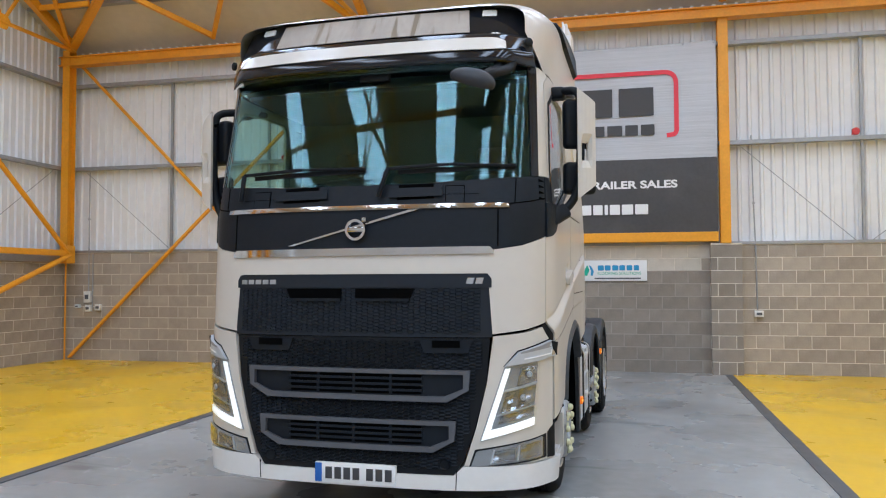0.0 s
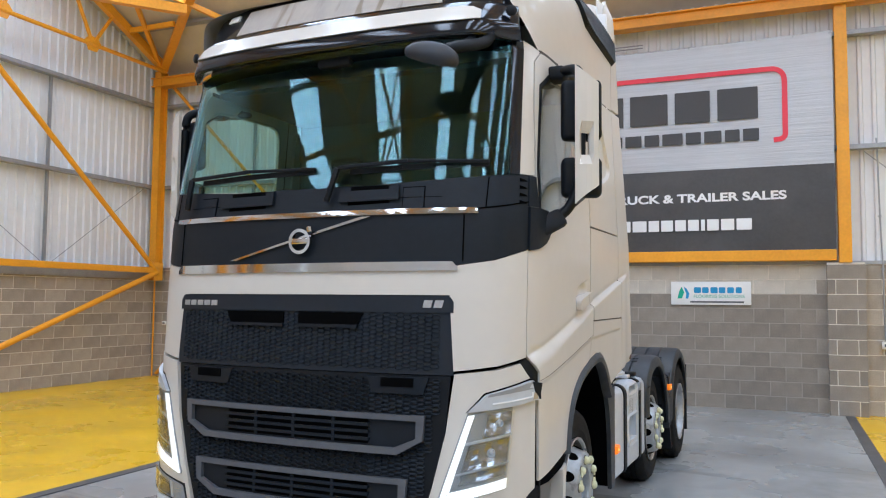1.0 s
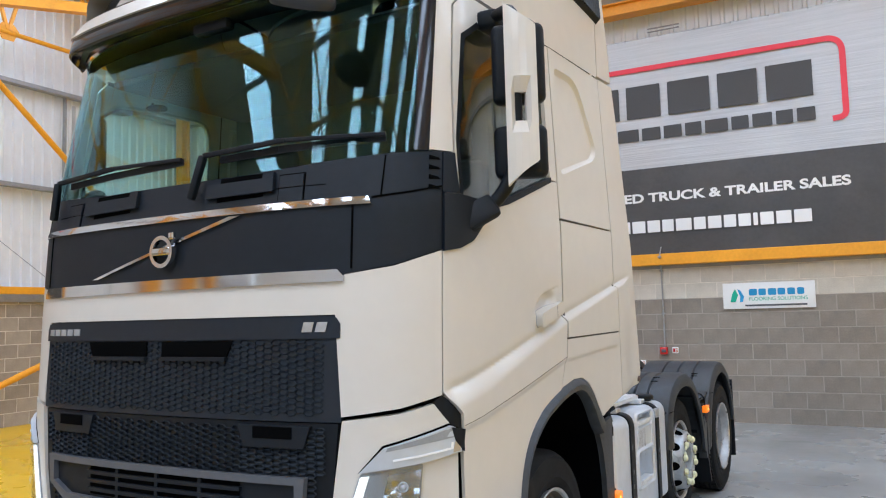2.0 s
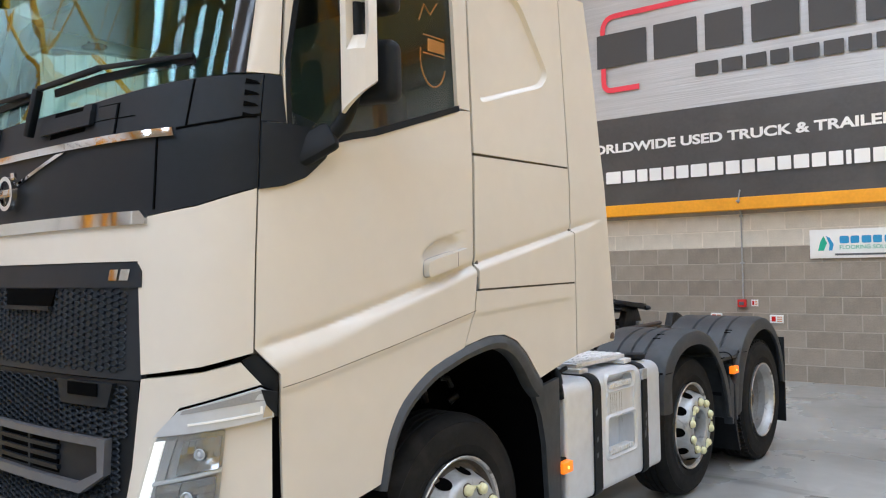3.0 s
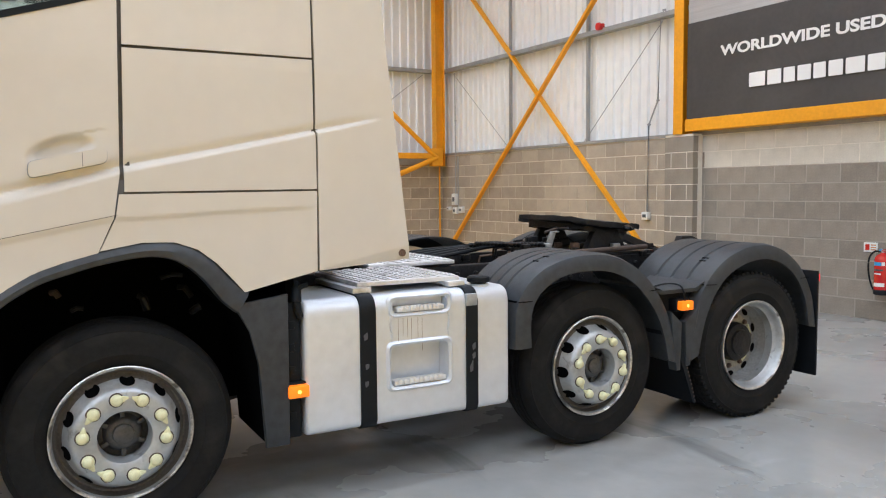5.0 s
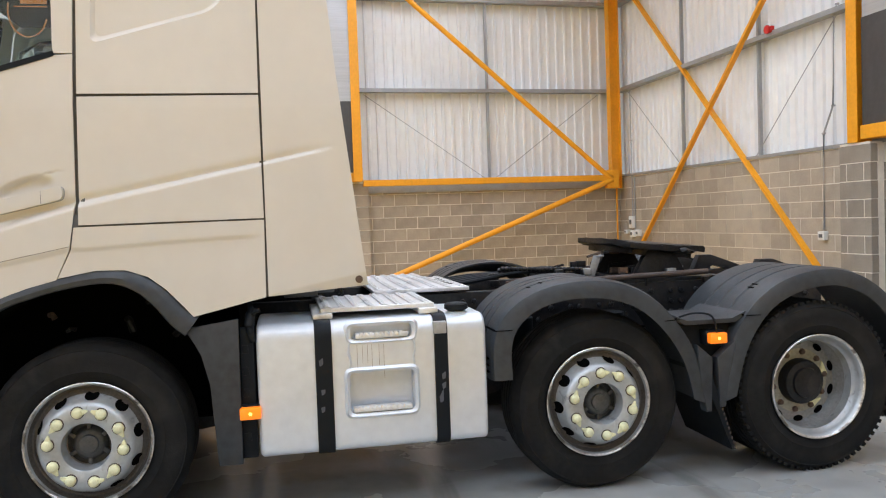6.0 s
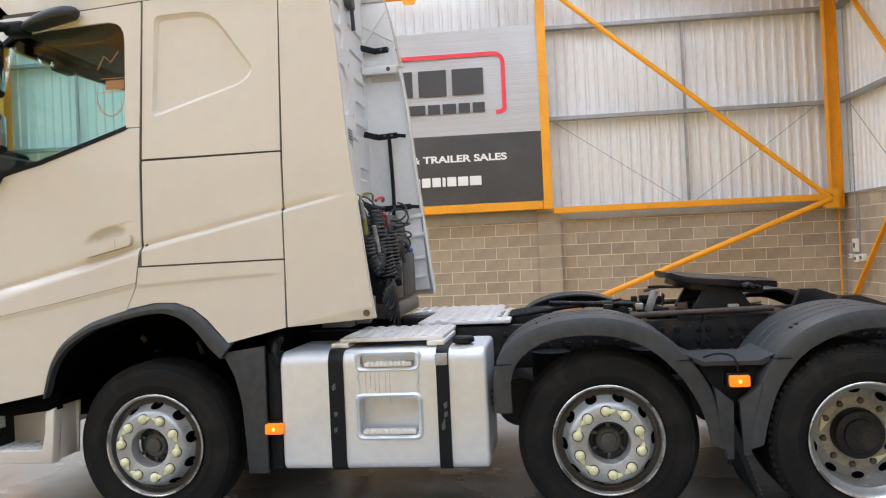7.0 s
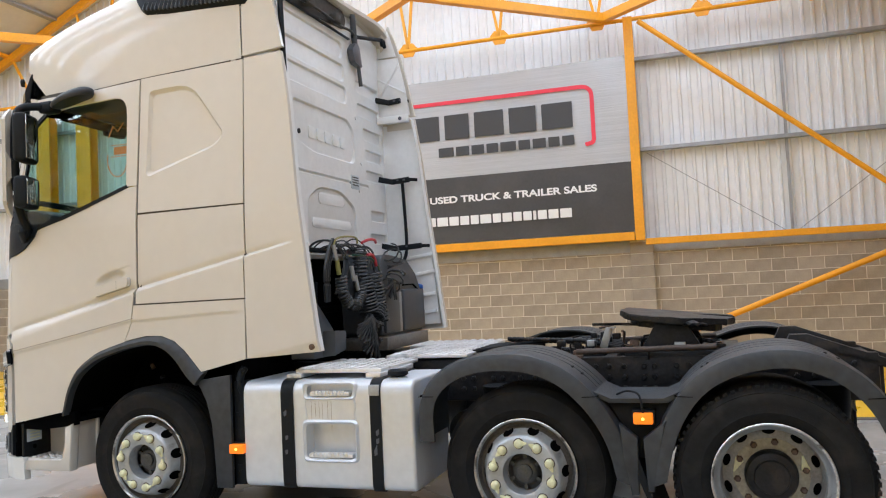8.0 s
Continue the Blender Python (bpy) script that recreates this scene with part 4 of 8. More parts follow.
def build_cab():
    # nose panel round the upper grille
    g = sx(0.90)
    skin("nose_panel", [(-SEAM, 1.378), (-sx(1.1), 1.338), (-g, 1.31), (-g, 1.66)] + [(-g + 0.03, 1.695), (g - 0.03, 1.695)] + [(g, 1.66), (g, 1.31), (sx(1.1), 1.338), (SEAM, 1.378), (SEAM, 1.935), (sx(1.08), 1.875), (sx(0.90), 1.846), (-sx(0.90), 1.846), (-sx(1.08), 1.875), (-SEAM, 1.935)], M["paint"], truck, label="ivory painted nose panel")
    # charcoal band below the windscreen
    skin("nose_band", [(-sx(0.90), 1.85), (sx(0.90), 1.85), (sx(1.08), 1.88), (SEAM, 1.94), (SEAM, 2.335), (sx(1.0), 2.315), (0.5, 2.285), (-0.5, 2.285), (-sx(1.0), 2.315), (-SEAM, 2.335), (-SEAM, 1.94), (-sx(1.08), 1.88)], M["dark"], truck, label="charcoal plastic band below the windscreen")
    skin("trim_strip", [(-sx(1.0), 2.118), (sx(1.0), 2.118), (sx(0.99), 2.148), (-sx(0.99), 2.148)], M["chrome"], truck, off=0.012, th=0.02)
    skin("trim_strip", [(-sx(0.935), 1.812), (sx(0.905), 1.822), (sx(0.905), 1.842), (sx(0.88), 1.868), (-sx(0.91), 1.862), (-sx(0.935), 1.832)], M["chrome"], truck, off=0.014, th=0.02)
    skin("badge_bar", [(-0.50, 1.885), (-0.455, 1.885), (0.42, 2.112), (0.36, 2.112)], M["chrome"], truck, off=0.012, th=0.02)
    # round badge: plain ring, hub bar and short arrow
    c = on_cab(0, 1.985, 0.02)
    bm = bmesh.new()
    m = Matrix.Translation(c)
    spin(bm, [(0.072, 0.0), (0.07, -0.02), (0.052, -0.02), (0.05, 0.0)], 32, "y")
    box(bm, (-0.055, -0.022, -0.016), (0.055, -0.006, 0.016), 0.003)
    box(bm, (0.045, -0.018, 0.05), (0.075, -0.002, 0.08), 0.003)
    bmesh.ops.transform(bm, matrix=m, verts=bm.verts[:])
    part("badge", bm, M["chrome"], truck, "round chrome badge with a bar")
    # panel joints of the band, raised cowl covers and wiper wells
    for s in (-sx(0.93), sx(0.93)):
        skin("joint", [(s - 0.004, 1.87), (s + 0.004, 1.87), (s + 0.004, 2.12), (s - 0.004, 2.12)], M["void"], truck, off=0.003, th=0.005)
    for x0, x1, q, w in ((-0.60, -0.23, -0.79, 0.125), (0.225, 0.57, 0.60, 0.115)):
        # recess and cap surround are near-black patches with shade put in as colour
        skin("cowl_recess", [(x0 + 0.045, 2.178), (x1 - 0.05, 2.184), (x1 - 0.055, 2.284), (x0 + 0.055, 2.282)], M["void"], truck, off=0.002, th=0.006)
        skin("cowl_handle", rounded([(x0 - 0.01, 2.196), (x1 + 0.01, 2.200), (x1 + 0.005, 2.258), (x0, 2.256)], 0.008), M["dark"], truck, off=0.022, th=0.018)
        skin("cowl_cheek", [(x1 - 0.05, 2.200), (x1 + 0.008, 2.202), (x1 + 0.002, 2.282), (x1 - 0.052, 2.282)], M["dark"], truck, off=0.018, th=0.018)
        skin("cowl_cap_ring", [(q - 0.006, 2.152), (q + w + 0.006, 2.152), (q + w + 0.006, 2.268), (q - 0.006, 2.268)], M["void"], truck, off=0.002, th=0.006)
        skin("cowl_cap", [(q, 2.212), (q + w, 2.212), (q + w, 2.262), (q, 2.262)], M["dark"], truck, off=0.008, th=0.012)
        skin("cowl_cap", [(q, 2.150), (q + w, 2.150), (q + w, 2.208), (q, 2.208)], M["dark"], truck, off=0.006, th=0.012)
        skin("joint", [(q - 0.09, 2.208), (q + w + 0.10, 2.208), (q + w + 0.10, 2.211), (q - 0.09, 2.211)], M["void"], truck, off=0.002, th=0.004)
    both("joint", [(sx(1.0), 2.140), (sx(1.12), 2.158), (SEAM, 2.188), (SEAM, 2.195), (sx(1.12), 2.166), (sx(1.0), 2.148)], M["void"], truck, off=0.003, th=0.005)
    both("joint", [(sx(1.03), 2.15), (sx(1.036), 2.15), (sx(1.046), 2.315), (sx(1.040), 2.315)], M["void"], truck, off=0.003, th=0.005)
    for k in range(4):
        # slits drawn as near-black patches, their shade put into the colour
        both("louvre", [(SEAM - 0.062, 2.298 - k * 0.04), (SEAM - 0.010, 2.300 - k * 0.04), (SEAM - 0.022, 2.308 - k * 0.04), (SEAM - 0.062, 2.316 - k * 0.04)], M["void"], truck, off=0.004, th=0.006)
    # windscreen
    e0, e1 = 1.232, 1.236
    ws = skin("windscreen", [(-e0, 2.335), (-0.9, 2.31), (-0.4, 2.285), (0.4, 2.285), (0.9, 2.31), (e0, 2.335), (e1, 3.095), (0.6, 3.115), (-0.6, 3.115), (-e1, 3.095)], M["glass"], truck, off=0.002, th=0.006, label="green tinted windscreen")
    ws.visible_shadow = False
    # near-black strip inside the glass: the visor's dark reflection put in as colour
    skin("screen_shade", [(-e1, 3.03), (-0.6, 3.05), (0.6, 3.05), (e1, 3.03), (e1, 3.09), (0.6, 3.12), (-0.6, 3.12), (-e1, 3.09)], M["void"], truck, off=-0.008, th=0.01)
    both("screen_seal", [(e0 - 0.06, 2.335), (e0 + 0.004, 2.335), (e1 + 0.004, 3.10), (e1 - 0.075, 3.10)], M["gloss_black"], truck, off=0.004, th=0.02)
    # pillars
    both("front_pillar", [(e0 + 0.006, 2.34), (sy(0.432, 2.34), 2.34), (sy(0.478, 2.70), 2.70), (sy(0.53, 3.0), 3.0), (sy(0.60, 3.07), 3.07), (e1 + 0.006, 3.105)], M["paint"], truck)
    # visor and sign band above the screen
    half = 1.205
    profile = [(3.31, 0.0), (3.31, 0.045), (3.285, 0.064), (3.19, 0.094), (3.175, 0.100), (3.100, 0.126), (3.090, 0.125), (3.090, 0.113), (3.105, 0.06), (3.122, -0.01)]
    front = profile[1:6][::-1]

    def blade(g, z, off):
        """A place on the visor: the blade draws in and turns down at its tips."""
        e = smooth((abs(g) - 0.93) / (half - 0.93))
        return on_cab(g, z - 0.006 * e, off * (1 - 0.72 * e))
    bm = bmesh.new()
    rows = [[bm.verts.new(blade(-half + 2 * half * k / 56, z, off)) for z, off in profile] for k in range(57)]
    for a, b in zip(rows, rows[1:]):
        for k in range(len(profile)):
            bm.faces.new((a[k - 1], a[k], b[k], b[k - 1]))
    bm.faces.new(rows[0])
    bm.faces.new(rows[-1][::-1])
    bmesh.ops.recalc_face_normals(bm, faces=bm.faces[:])
    bmesh.ops.bevel(bm, geom=[e for e in bm.edges if len(e.link_faces) == 2 and e.calc_face_angle() > 0.7], offset=0.006, segments=2, affect="EDGES")
    visor = part("visor_band", bm, M["gloss_black"], truck, "gloss black sun visor blade over the windscreen")
    bm = bmesh.new()
    rows = []
    for k in range(45):
        g = -0.985 + 1.97 * k / 44
        t = abs(g) / 0.985
        z0, z1 = 3.170 + 0.010 * max(0, t - 0.9) * 10, 3.268 - 0.03 * max(0, t - 0.94) * 16
        line = [(z0 + (z1 - z0) * q / 4, 0.011) for q in range(5)] + [(z1, -0.004), (z0, -0.004)]
        rows.append([bm.verts.new(blade(g, z, float(np.interp(z, [p[0] for p in front], [p[1] for p in front])) + o)) for z, o in line])
    for a, b in zip(rows, rows[1:]):
        for k in range(7):
            bm.faces.new((a[k - 1], a[k], b[k], b[k - 1]))
    bm.faces.new(rows[0])
    bm.faces.new(rows[-1][::-1])
    bmesh.ops.recalc_face_normals(bm, faces=bm.faces[:])
    part("visor_strip", bm, M["paint"], visor, "ivory strip on the sun visor")
    for sgn in (1, -1):
        c = on_cab(sgn * 1.138, 3.245, 0.066)
        bm = bmesh.new()
        spin(bm, [(0.0, -0.012), (0.022, -0.012), (0.03, -0.006), (0.03, 0.01)], 16, "y")
        bmesh.ops.transform(bm, matrix=Matrix.Translation(c) @ pose(0, 0, 0, 0, 0, sgn * 35), verts=bm.verts[:])
        part("camera_boss", bm, M["black"], truck)
    skin("sign_band", [(-sx(1.17), 3.31), (sx(1.17), 3.31), (sx(1.10), 3.52), (0.8, 3.56), (-0.8, 3.56), (-sx(1.10), 3.52)], M["gloss_black"], truck, off=0.0, th=0.05)
    sign = skin("sign_box", [(-0.78, 3.335), (0.74, 3.335), (0.72, 3.525), (-0.76, 3.525)], M["yellow_dirt"], truck, off=0.012, th=0.03, label="stained cream illuminated roof sign, blank")
    for x in (-0.9, 0.87):
        skin("marker_lamp", rounded([(sx(x) - 0.055, 3.47), (sx(x) + 0.055, 3.47), (sx(x) + 0.05, 3.52), (sx(x) - 0.05, 3.52)], 0.01), M["sign_white"], truck, off=0.012, th=0.02, label="small white marker lamp")
    # roof shell, front to back
    stations = [(y,) for y in (0.40, 0.52, 0.68, 0.9, 1.2, 1.55, 1.95, 2.335)]
    bm = bmesh.new()
    rows = []
    n = 64
    for (y,) in _chaikin(stations, 1):
        rows.append([bm.verts.new(roof_point(roof_angle(k / n), y)) for k in range(n + 1)])
    for a, b in zip(rows, rows[1:]):
        for k in range(n):
            bm.faces.new((a[k], a[k + 1], b[k + 1], b[k]))
    part("roof", bm, M["paint"], truck, "ivory high roof with rounded shoulders")
    low = [(1.47, 3.715), (1.50, 3.66), (1.53, 3.58), (1.585, 3.525), (1.77, 3.503), (2.0, 3.492), (2.40, 3.472)]
    high = [(1.47, 3.73), (1.53, 3.765), (1.70, 3.765), (2.1, 3.74), (2.37, 3.70), (2.40, 3.66)]
    for sgn in (1, -1):
        ys = np.linspace(1.47, 2.40, 40)
        bm = bmesh.new()
        grid = []
        for y in ys:
            za, zb = float(np.interp(y, *zip(*low))), float(np.interp(y, *zip(*high)))
            row = []
            for k in range(7):
                z = za + (zb - za) * k / 6
                lift = -0.01 if k in (0, 6) or y in (ys[0], ys[-1]) else 0.028
                row.append(bm.verts.new((sgn * (roof_x(y, z) + lift), y, z)))
            grid.append(row)
        for a, b in zip(grid, grid[1:]):
            for k in range(6):
                bm.faces.new((a[k], a[k + 1], b[k + 1], b[k]))
        vent = part("air_vent", bm, M["black"], truck, "ribbed black air intake at the roof side")
        for k in range(24):
            y = 1.58 + k * 0.034
            za, zb = float(np.interp(y, *zip(*low))) + 0.035, float(np.interp(y, *zip(*high))) - 0.035
            bm = bmesh.new()
            bar(bm, (sgn * (roof_x(y, za) + 0.029), y, za), (sgn * (roof_x(y, zb) + 0.029), y + 0.02, zb), 0.012, 0.012)
            part("vent_rib", bm, M["guard"], vent, smooth=False)
    # doors with window openings
    door = [(0.392, 0.742), (0.846, 0.825), (0.895, 0.995), (0.982, 1.12), (1.127, 1.218), (1.25, 1.263), (1.383, 1.297), (1.449, 1.44), (1.480, 1.64), (1.496, 2.352), (1.408, 2.345), (0.86, 2.172), (0.60, 2.10), (0.44, 2.13), (0.41, 2.30), (0.368, 1.94), (0.368, 1.39), (0.388, 1.30)]
    for mirror in (False, True):
        edge = [(SEAM + 0.006, z) if abs(y - 0.368) < 1e-6 else p for (y, z), p in zip(door, flank(door))]
        d = skin("door", edge, M["paint"], truck, label="ivory cab door", mirror=mirror, dz=0.01, ds=0.015)
        frame_ = [(0.44, 2.14), (0.448, 2.36), (0.488, 2.70), (0.54, 3.0), (0.61, 3.065), (1.16, 3.068), (1.519, 3.09), (1.496, 2.356), (1.41, 2.356), (1.414, 2.86), (1.410, 2.91), (1.393, 2.95), (1.362, 2.976), (1.31, 2.988), (0.93, 2.975), (0.70, 2.95), (0.566, 2.872), (0.462, 2.40), (0.452, 2.14)]
        skin("window_surround", flank(frame_), M["paint"], d, mirror=mirror)
        w = skin("door_window", flank([(0.455, 2.12), (0.86, 2.165), (1.41, 2.345), (1.425, 2.92), (1.39, 2.98), (1.32, 3.0), (0.90, 2.99), (0.68, 2.965), (0.545, 2.86), (0.452, 2.40)]), M["side_glass"], d, off=-0.022, th=0.005, label="green tinted side window", mirror=mirror)
        w.visible_shadow = False
        skin("window_seal", flank([(0.56, 2.10), (0.87, 2.168), (1.415, 2.342), (1.415, 2.368), (0.86, 2.195), (0.56, 2.125)]), M["black"], d, off=0.004, th=0.02, mirror=mirror)
        skin("front_seal", flank([(0.448, 2.14), (0.464, 2.14), (0.476, 2.40), (0.580, 2.856), (0.71, 2.944), (0.69, 2.962), (0.562, 2.876), (0.458, 2.40)]), M["black"], d, off=0.004, th=0.02, mirror=mirror)
        skin("door_handle", rounded(flank([(1.14, 1.607), (1.432, 1.673), (1.432, 1.737), (1.14, 1.673)]), 0.025), M["paint"], d, off=0.030, th=0.045, label="ivory pull handle", mirror=mirror, ds=0.03, dz=0.03)
        # grey plate a little wider than the handle: its shadow outline put into colour
        skin("handle_seat", rounded(flank([(1.136, 1.6035), (1.436, 1.670), (1.436, 1.738), (1.136, 1.675)]), 0.027), M["lamp_grey"], d, off=0.0015, th=0.004, mirror=mirror, ds=0.03, dz=0.03)
        skin("handle_joint", flank([(1.337, 1.656), (1.339, 1.656), (1.339, 1.713), (1.337, 1.713)]), M["grey_plastic"], d, off=0.0306, th=0.004, mirror=mirror)
    # mirror foot, charcoal
    both("mirror_foot", [(SEAM + 0.006, 1.932 if k == 0 else 2.165) if k in (0, 6) else p for k, p in enumerate(flank([(0.358, 1.932), (0.42, 1.945), (0.51, 1.98), (0.60, 2.055), (0.66, 2.15), (0.445, 2.165), (0.372, 2.165)]))], M["dark"], truck, off=0.012, th=0.03)
    both("pillar_foot", [(SEAM + 0.003, 2.168), (sy(0.444, 2.168), 2.168), (sy(0.438, 2.335), 2.335), (SEAM + 0.003, 2.335)], M["dark"], truck, off=0.005, th=0.03)
    # dark gap and hinge channel behind the nose
    both("shut_gap", [(LOW - 0.02, 0.42), (LOW + 0.025, 0.42), (LOW + 0.03, 1.34), (SEAM - 0.01, 1.37), (SEAM - 0.03, 1.32), (LOW - 0.05, 1.22)], M["void"], truck, off=-0.014, th=0.03)
    both("shut_seal", [(SEAM - 0.01, 1.372), (SEAM + 0.025, 1.372), (SEAM + 0.03, 2.3), (SEAM - 0.01, 2.3)], M["seal"], truck, off=-0.010, th=0.02)
    both("hinge_channel", [(LOW - 0.08, 0.46), (LOW + 0.03, 0.46), (LOW + 0.03, 1.34), (SEAM + 0.02, 1.39), (SEAM - 0.07, 1.37)], M["void"], truck, off=-0.022, th=0.04)
    both("hinge_cover", [(LOW - 0.030, 1.255), (LOW + 0.014, 1.20), (LOW + 0.012, 1.30), (SEAM + 0.01, 1.375), (SEAM - 0.035, 1.352)], M["black"], truck, off=-0.008, th=0.03)
    # sleeper flank
    upper = [(1.508, 2.166), (2.337, 2.168), (2.345, 3.118), (1.531, 3.093)]
    field = rounded(flank([(1.575, 2.40), (2.13, 2.565), (2.20, 2.64), (1.94, 3.01), (1.60, 3.00)]), [0.05, 0.10, 0.06, 0.12, 0.04], 6)
    cs, cz = sum(p[0] for p in field) / len(field), sum(p[1] for p in field) / len(field)
    inset = [(cs + (s - cs) * 0.93, cz + (z - cz) * 0.90) for s, z in field]
    both("sleeper_panel", flank(upper), M["paint"], truck, label="ivory sleeper side panel", hole=field)
    both("sleeper_pressing", inset, M["paint"], truck, off=-0.020, th=0.01)
    for sg in (1, -1):
        bm = bmesh.new()
        va, vc = [bm.verts.new(on_cab(sg * s, z, 0.0)) for s, z in field], [bm.verts.new(on_cab(sg * s, z, -0.0205)) for s, z in inset]
        vb = [bm.verts.new((a.co * 0.45 + c.co * 0.55) + Vector((-sg * 0.004, 0, 0))) for a, c in zip(va, vc)]
        for p, q in ((va, vb), (vb, vc)):
            for i in range(len(p)):
                j = (i + 1) % len(p)
                bm.faces.new((p[i], p[j], q[j], q[i]))
        part("pressing_edge", bm, M["paint"], truck)
    both("sleeper_locker", flank([(1.494, 1.55), (2.340, 1.556), (2.337, 2.158), (1.508, 2.152)]), M["paint"], truck, label="ivory locker flap", dz=0.006, ds=0.02)
    both("sleeper_sill", flank([(1.472, 1.54), (1.456, 1.44), (1.39, 1.304), (1.56, 1.334), (1.69, 1.330), (1.79, 1.293), (1.87, 1.228), (1.95, 1.138), (1.99, 1.09), (2.335, 1.168), (2.340, 1.547)]), M["paint"], truck, label="ivory sill behind the wheel arch", dz=0.01, hole=[])
    both("sill_seam", flank([(y, sill_line(y) + 0.001) for y in np.linspace(0.394, 1.462, 24)] + [(y, sill_line(y) + 0.003) for y in np.linspace(1.462, 0.394, 24)]), M["seal"], truck, off=0.001, th=0.006)
    both("corner_seal", flank([(1.44, 1.32), (1.50, 1.32), (1.52, 1.60), (1.46, 1.60)]), M["grey_plastic"], truck, off=-0.008, th=0.006)
    both("seam", flank([(1.49, 1.541), (2.342, 1.548), (2.342, 1.555), (1.49, 1.549)]), M["seal"], truck, off=-0.006, th=0.01)
    for strip in ([(1.475, 1.55), (1.52, 1.55), (1.545, 3.09), (1.49, 3.09)], [(2.33, 1.17), (2.36, 1.17), (2.365, 3.12), (2.33, 3.12)], [(1.50, 2.14), (2.345, 2.145), (2.345, 2.18), (1.50, 2.18)], [(0.62, 3.05), (1.53, 3.07), (2.34, 3.10), (2.34, 3.145), (1.53, 3.115), (0.62, 3.09)]):
        both("rubber_seal", flank(strip), M["seal"], truck, off=-0.012, th=0.006)
    # side fairing behind the sleeper
    both("side_fairing", flank([(2.347, 1.17), (2.84, 1.20), (2.815, 1.40), (2.72, 2.24), (2.675, 2.785), (2.63, 3.135), (2.352, 3.122)]), M["paint"], truck, label="ivory side fairing behind the sleeper", th=0.03, dz=0.007, ds=0.02)
    for sgn in (1, -1):
        bm = bmesh.new()
        rows = []
        for i in range(26):
            z = 3.140 + 0.885 * i / 25
            ye = float(np.interp(z, [3.14, 3.42, 3.73, 4.03], [2.64, 2.59, 2.515, 2.425]))
            zf = min(z, 3.80) + 0.08 * max(0.0, z - 3.80) / 0.225
            wide = 1.195 - 0.05 * smooth((z - 3.86) / 0.17)
            row = []
            for q, ks in ((0.0, range(5)), (0.03, (4, 3, 2, 1, 0))):
                for k in ks:
                    t = k / 4
                    narrow = roof_x(2.335, max(zf, 3.1))
                    row.append(bm.verts.new((sgn * (narrow + (wide - narrow) * smooth(t * 1.4) - q), 2.345 + (ye - 2.345) * t, zf + (z - zf) * t + (0.025 * t if i == 0 else 0))))
            rows.append(row)
        for a, b in zip(rows, rows[1:]):
            for k in range(10):
                bm.faces.new((a[k], a[(k + 1) % 10], b[(k + 1) % 10], b[k]))
        bm.faces.new(rows[0])
        bm.faces.new(rows[-1][::-1])
        part("roof_fairing", bm, M["paint"], truck, "ivory roof fairing")
        # black edge seal, white inner lining with a crossed rib
        if sgn > 0:
            bm = bmesh.new()
            bar(bm, (1.150, 2.622, 2.95), (1.135, 2.598, 3.62), 0.03, 0.03, 0.005)
            part("edge_seal", bm, M["black"], truck, "perished black edge seal")
        bm = bmesh.new()
        prism(bm, [(2.24, 3.18), (2.615, 3.165), (2.57, 3.45), (2.515, 3.71), (2.24, 3.72)], "x", sgn * 1.10, sgn * 1.115, 0.004)
        lining = part("fairing_lining", bm, M["back_white"], truck, "white inner lining of the fairing")
        for a, b in (((2.31, 3.53), (2.575, 3.375)), ((2.515, 3.64), (2.31, 3.34))):
            bm = bmesh.new()
            bar(bm, (sgn * 1.097, *a), (sgn * 1.097, *b), 0.012, 0.02, 0.003, up=(1, 0, 0))
            part("rib", bm, M["back_white"], lining)
        bm = bmesh.new()
        prism(bm, [(2.24, 3.735), (2.495, 3.73), (2.42, 3.985), (2.24, 3.985)], "x", sgn * 1.115, sgn * 1.13, 0.004)
        part("fairing_lining", bm, M["back_white"], truck, "grey-white lining below the deflector")
        # pale return flange down the rear edge of the side fairing
        bm = bmesh.new()
        rim = []
        for y, z in ((2.836, 1.20), (2.811, 1.40), (2.765, 1.82), (2.716, 2.24), (2.671, 2.785), (2.626, 3.13)):
            xo = abs(on_cab(sy(y, z), z, -0.012).x)
            rim.append([bm.verts.new((sgn * (xo - dx), y - dy, z)) for dx, dy in ((0.0, 0.0), (0.075, 0.006), (0.075, 0.016), (0.0, 0.012))])
        for a, b in zip(rim, rim[1:]):
            for k in range(4):
                bm.faces.new((a[k], a[(k + 1) % 4], b[(k + 1) % 4], b[k]))
        bm.faces.new(rim[0])
        bm.faces.new(rim[-1][::-1])
        bmesh.ops.recalc_face_normals(bm, faces=bm.faces[:])
        part("fairing_flange", bm, M["back_white"], truck, "pale return flange of the side fairing")
        bm = bmesh.new()
        box(bm, (sgn * 1.09 - 0.03, 2.30, 3.10), (sgn * 1.09 + 0.03, 2.60, 3.165), 0.008)
        bk = part("fairing_bracket", bm, M["back_white"], truck, "white pressed bracket")
        bm = bmesh.new()
        tube(bm, [(sgn * 1.055, 2.53, 3.133), (sgn * 1.075, 2.53, 3.133)], 0.018, 10)
        part("bolt", bm, M["grey_plastic"], bk)
        bm = bmesh.new()
        prism(bm, [(2.30, 1.22), (2.79, 1.24), (2.70, 2.24), (2.655, 2.785), (2.61, 3.10), (2.30, 3.10)], "x", sgn * 1.175, sgn * 1.19, 0.004)
        part("fairing_lining", bm, M["back_white"], truck, "white inner lining of the fairing")
    bm = bmesh.new()
    rowa = []
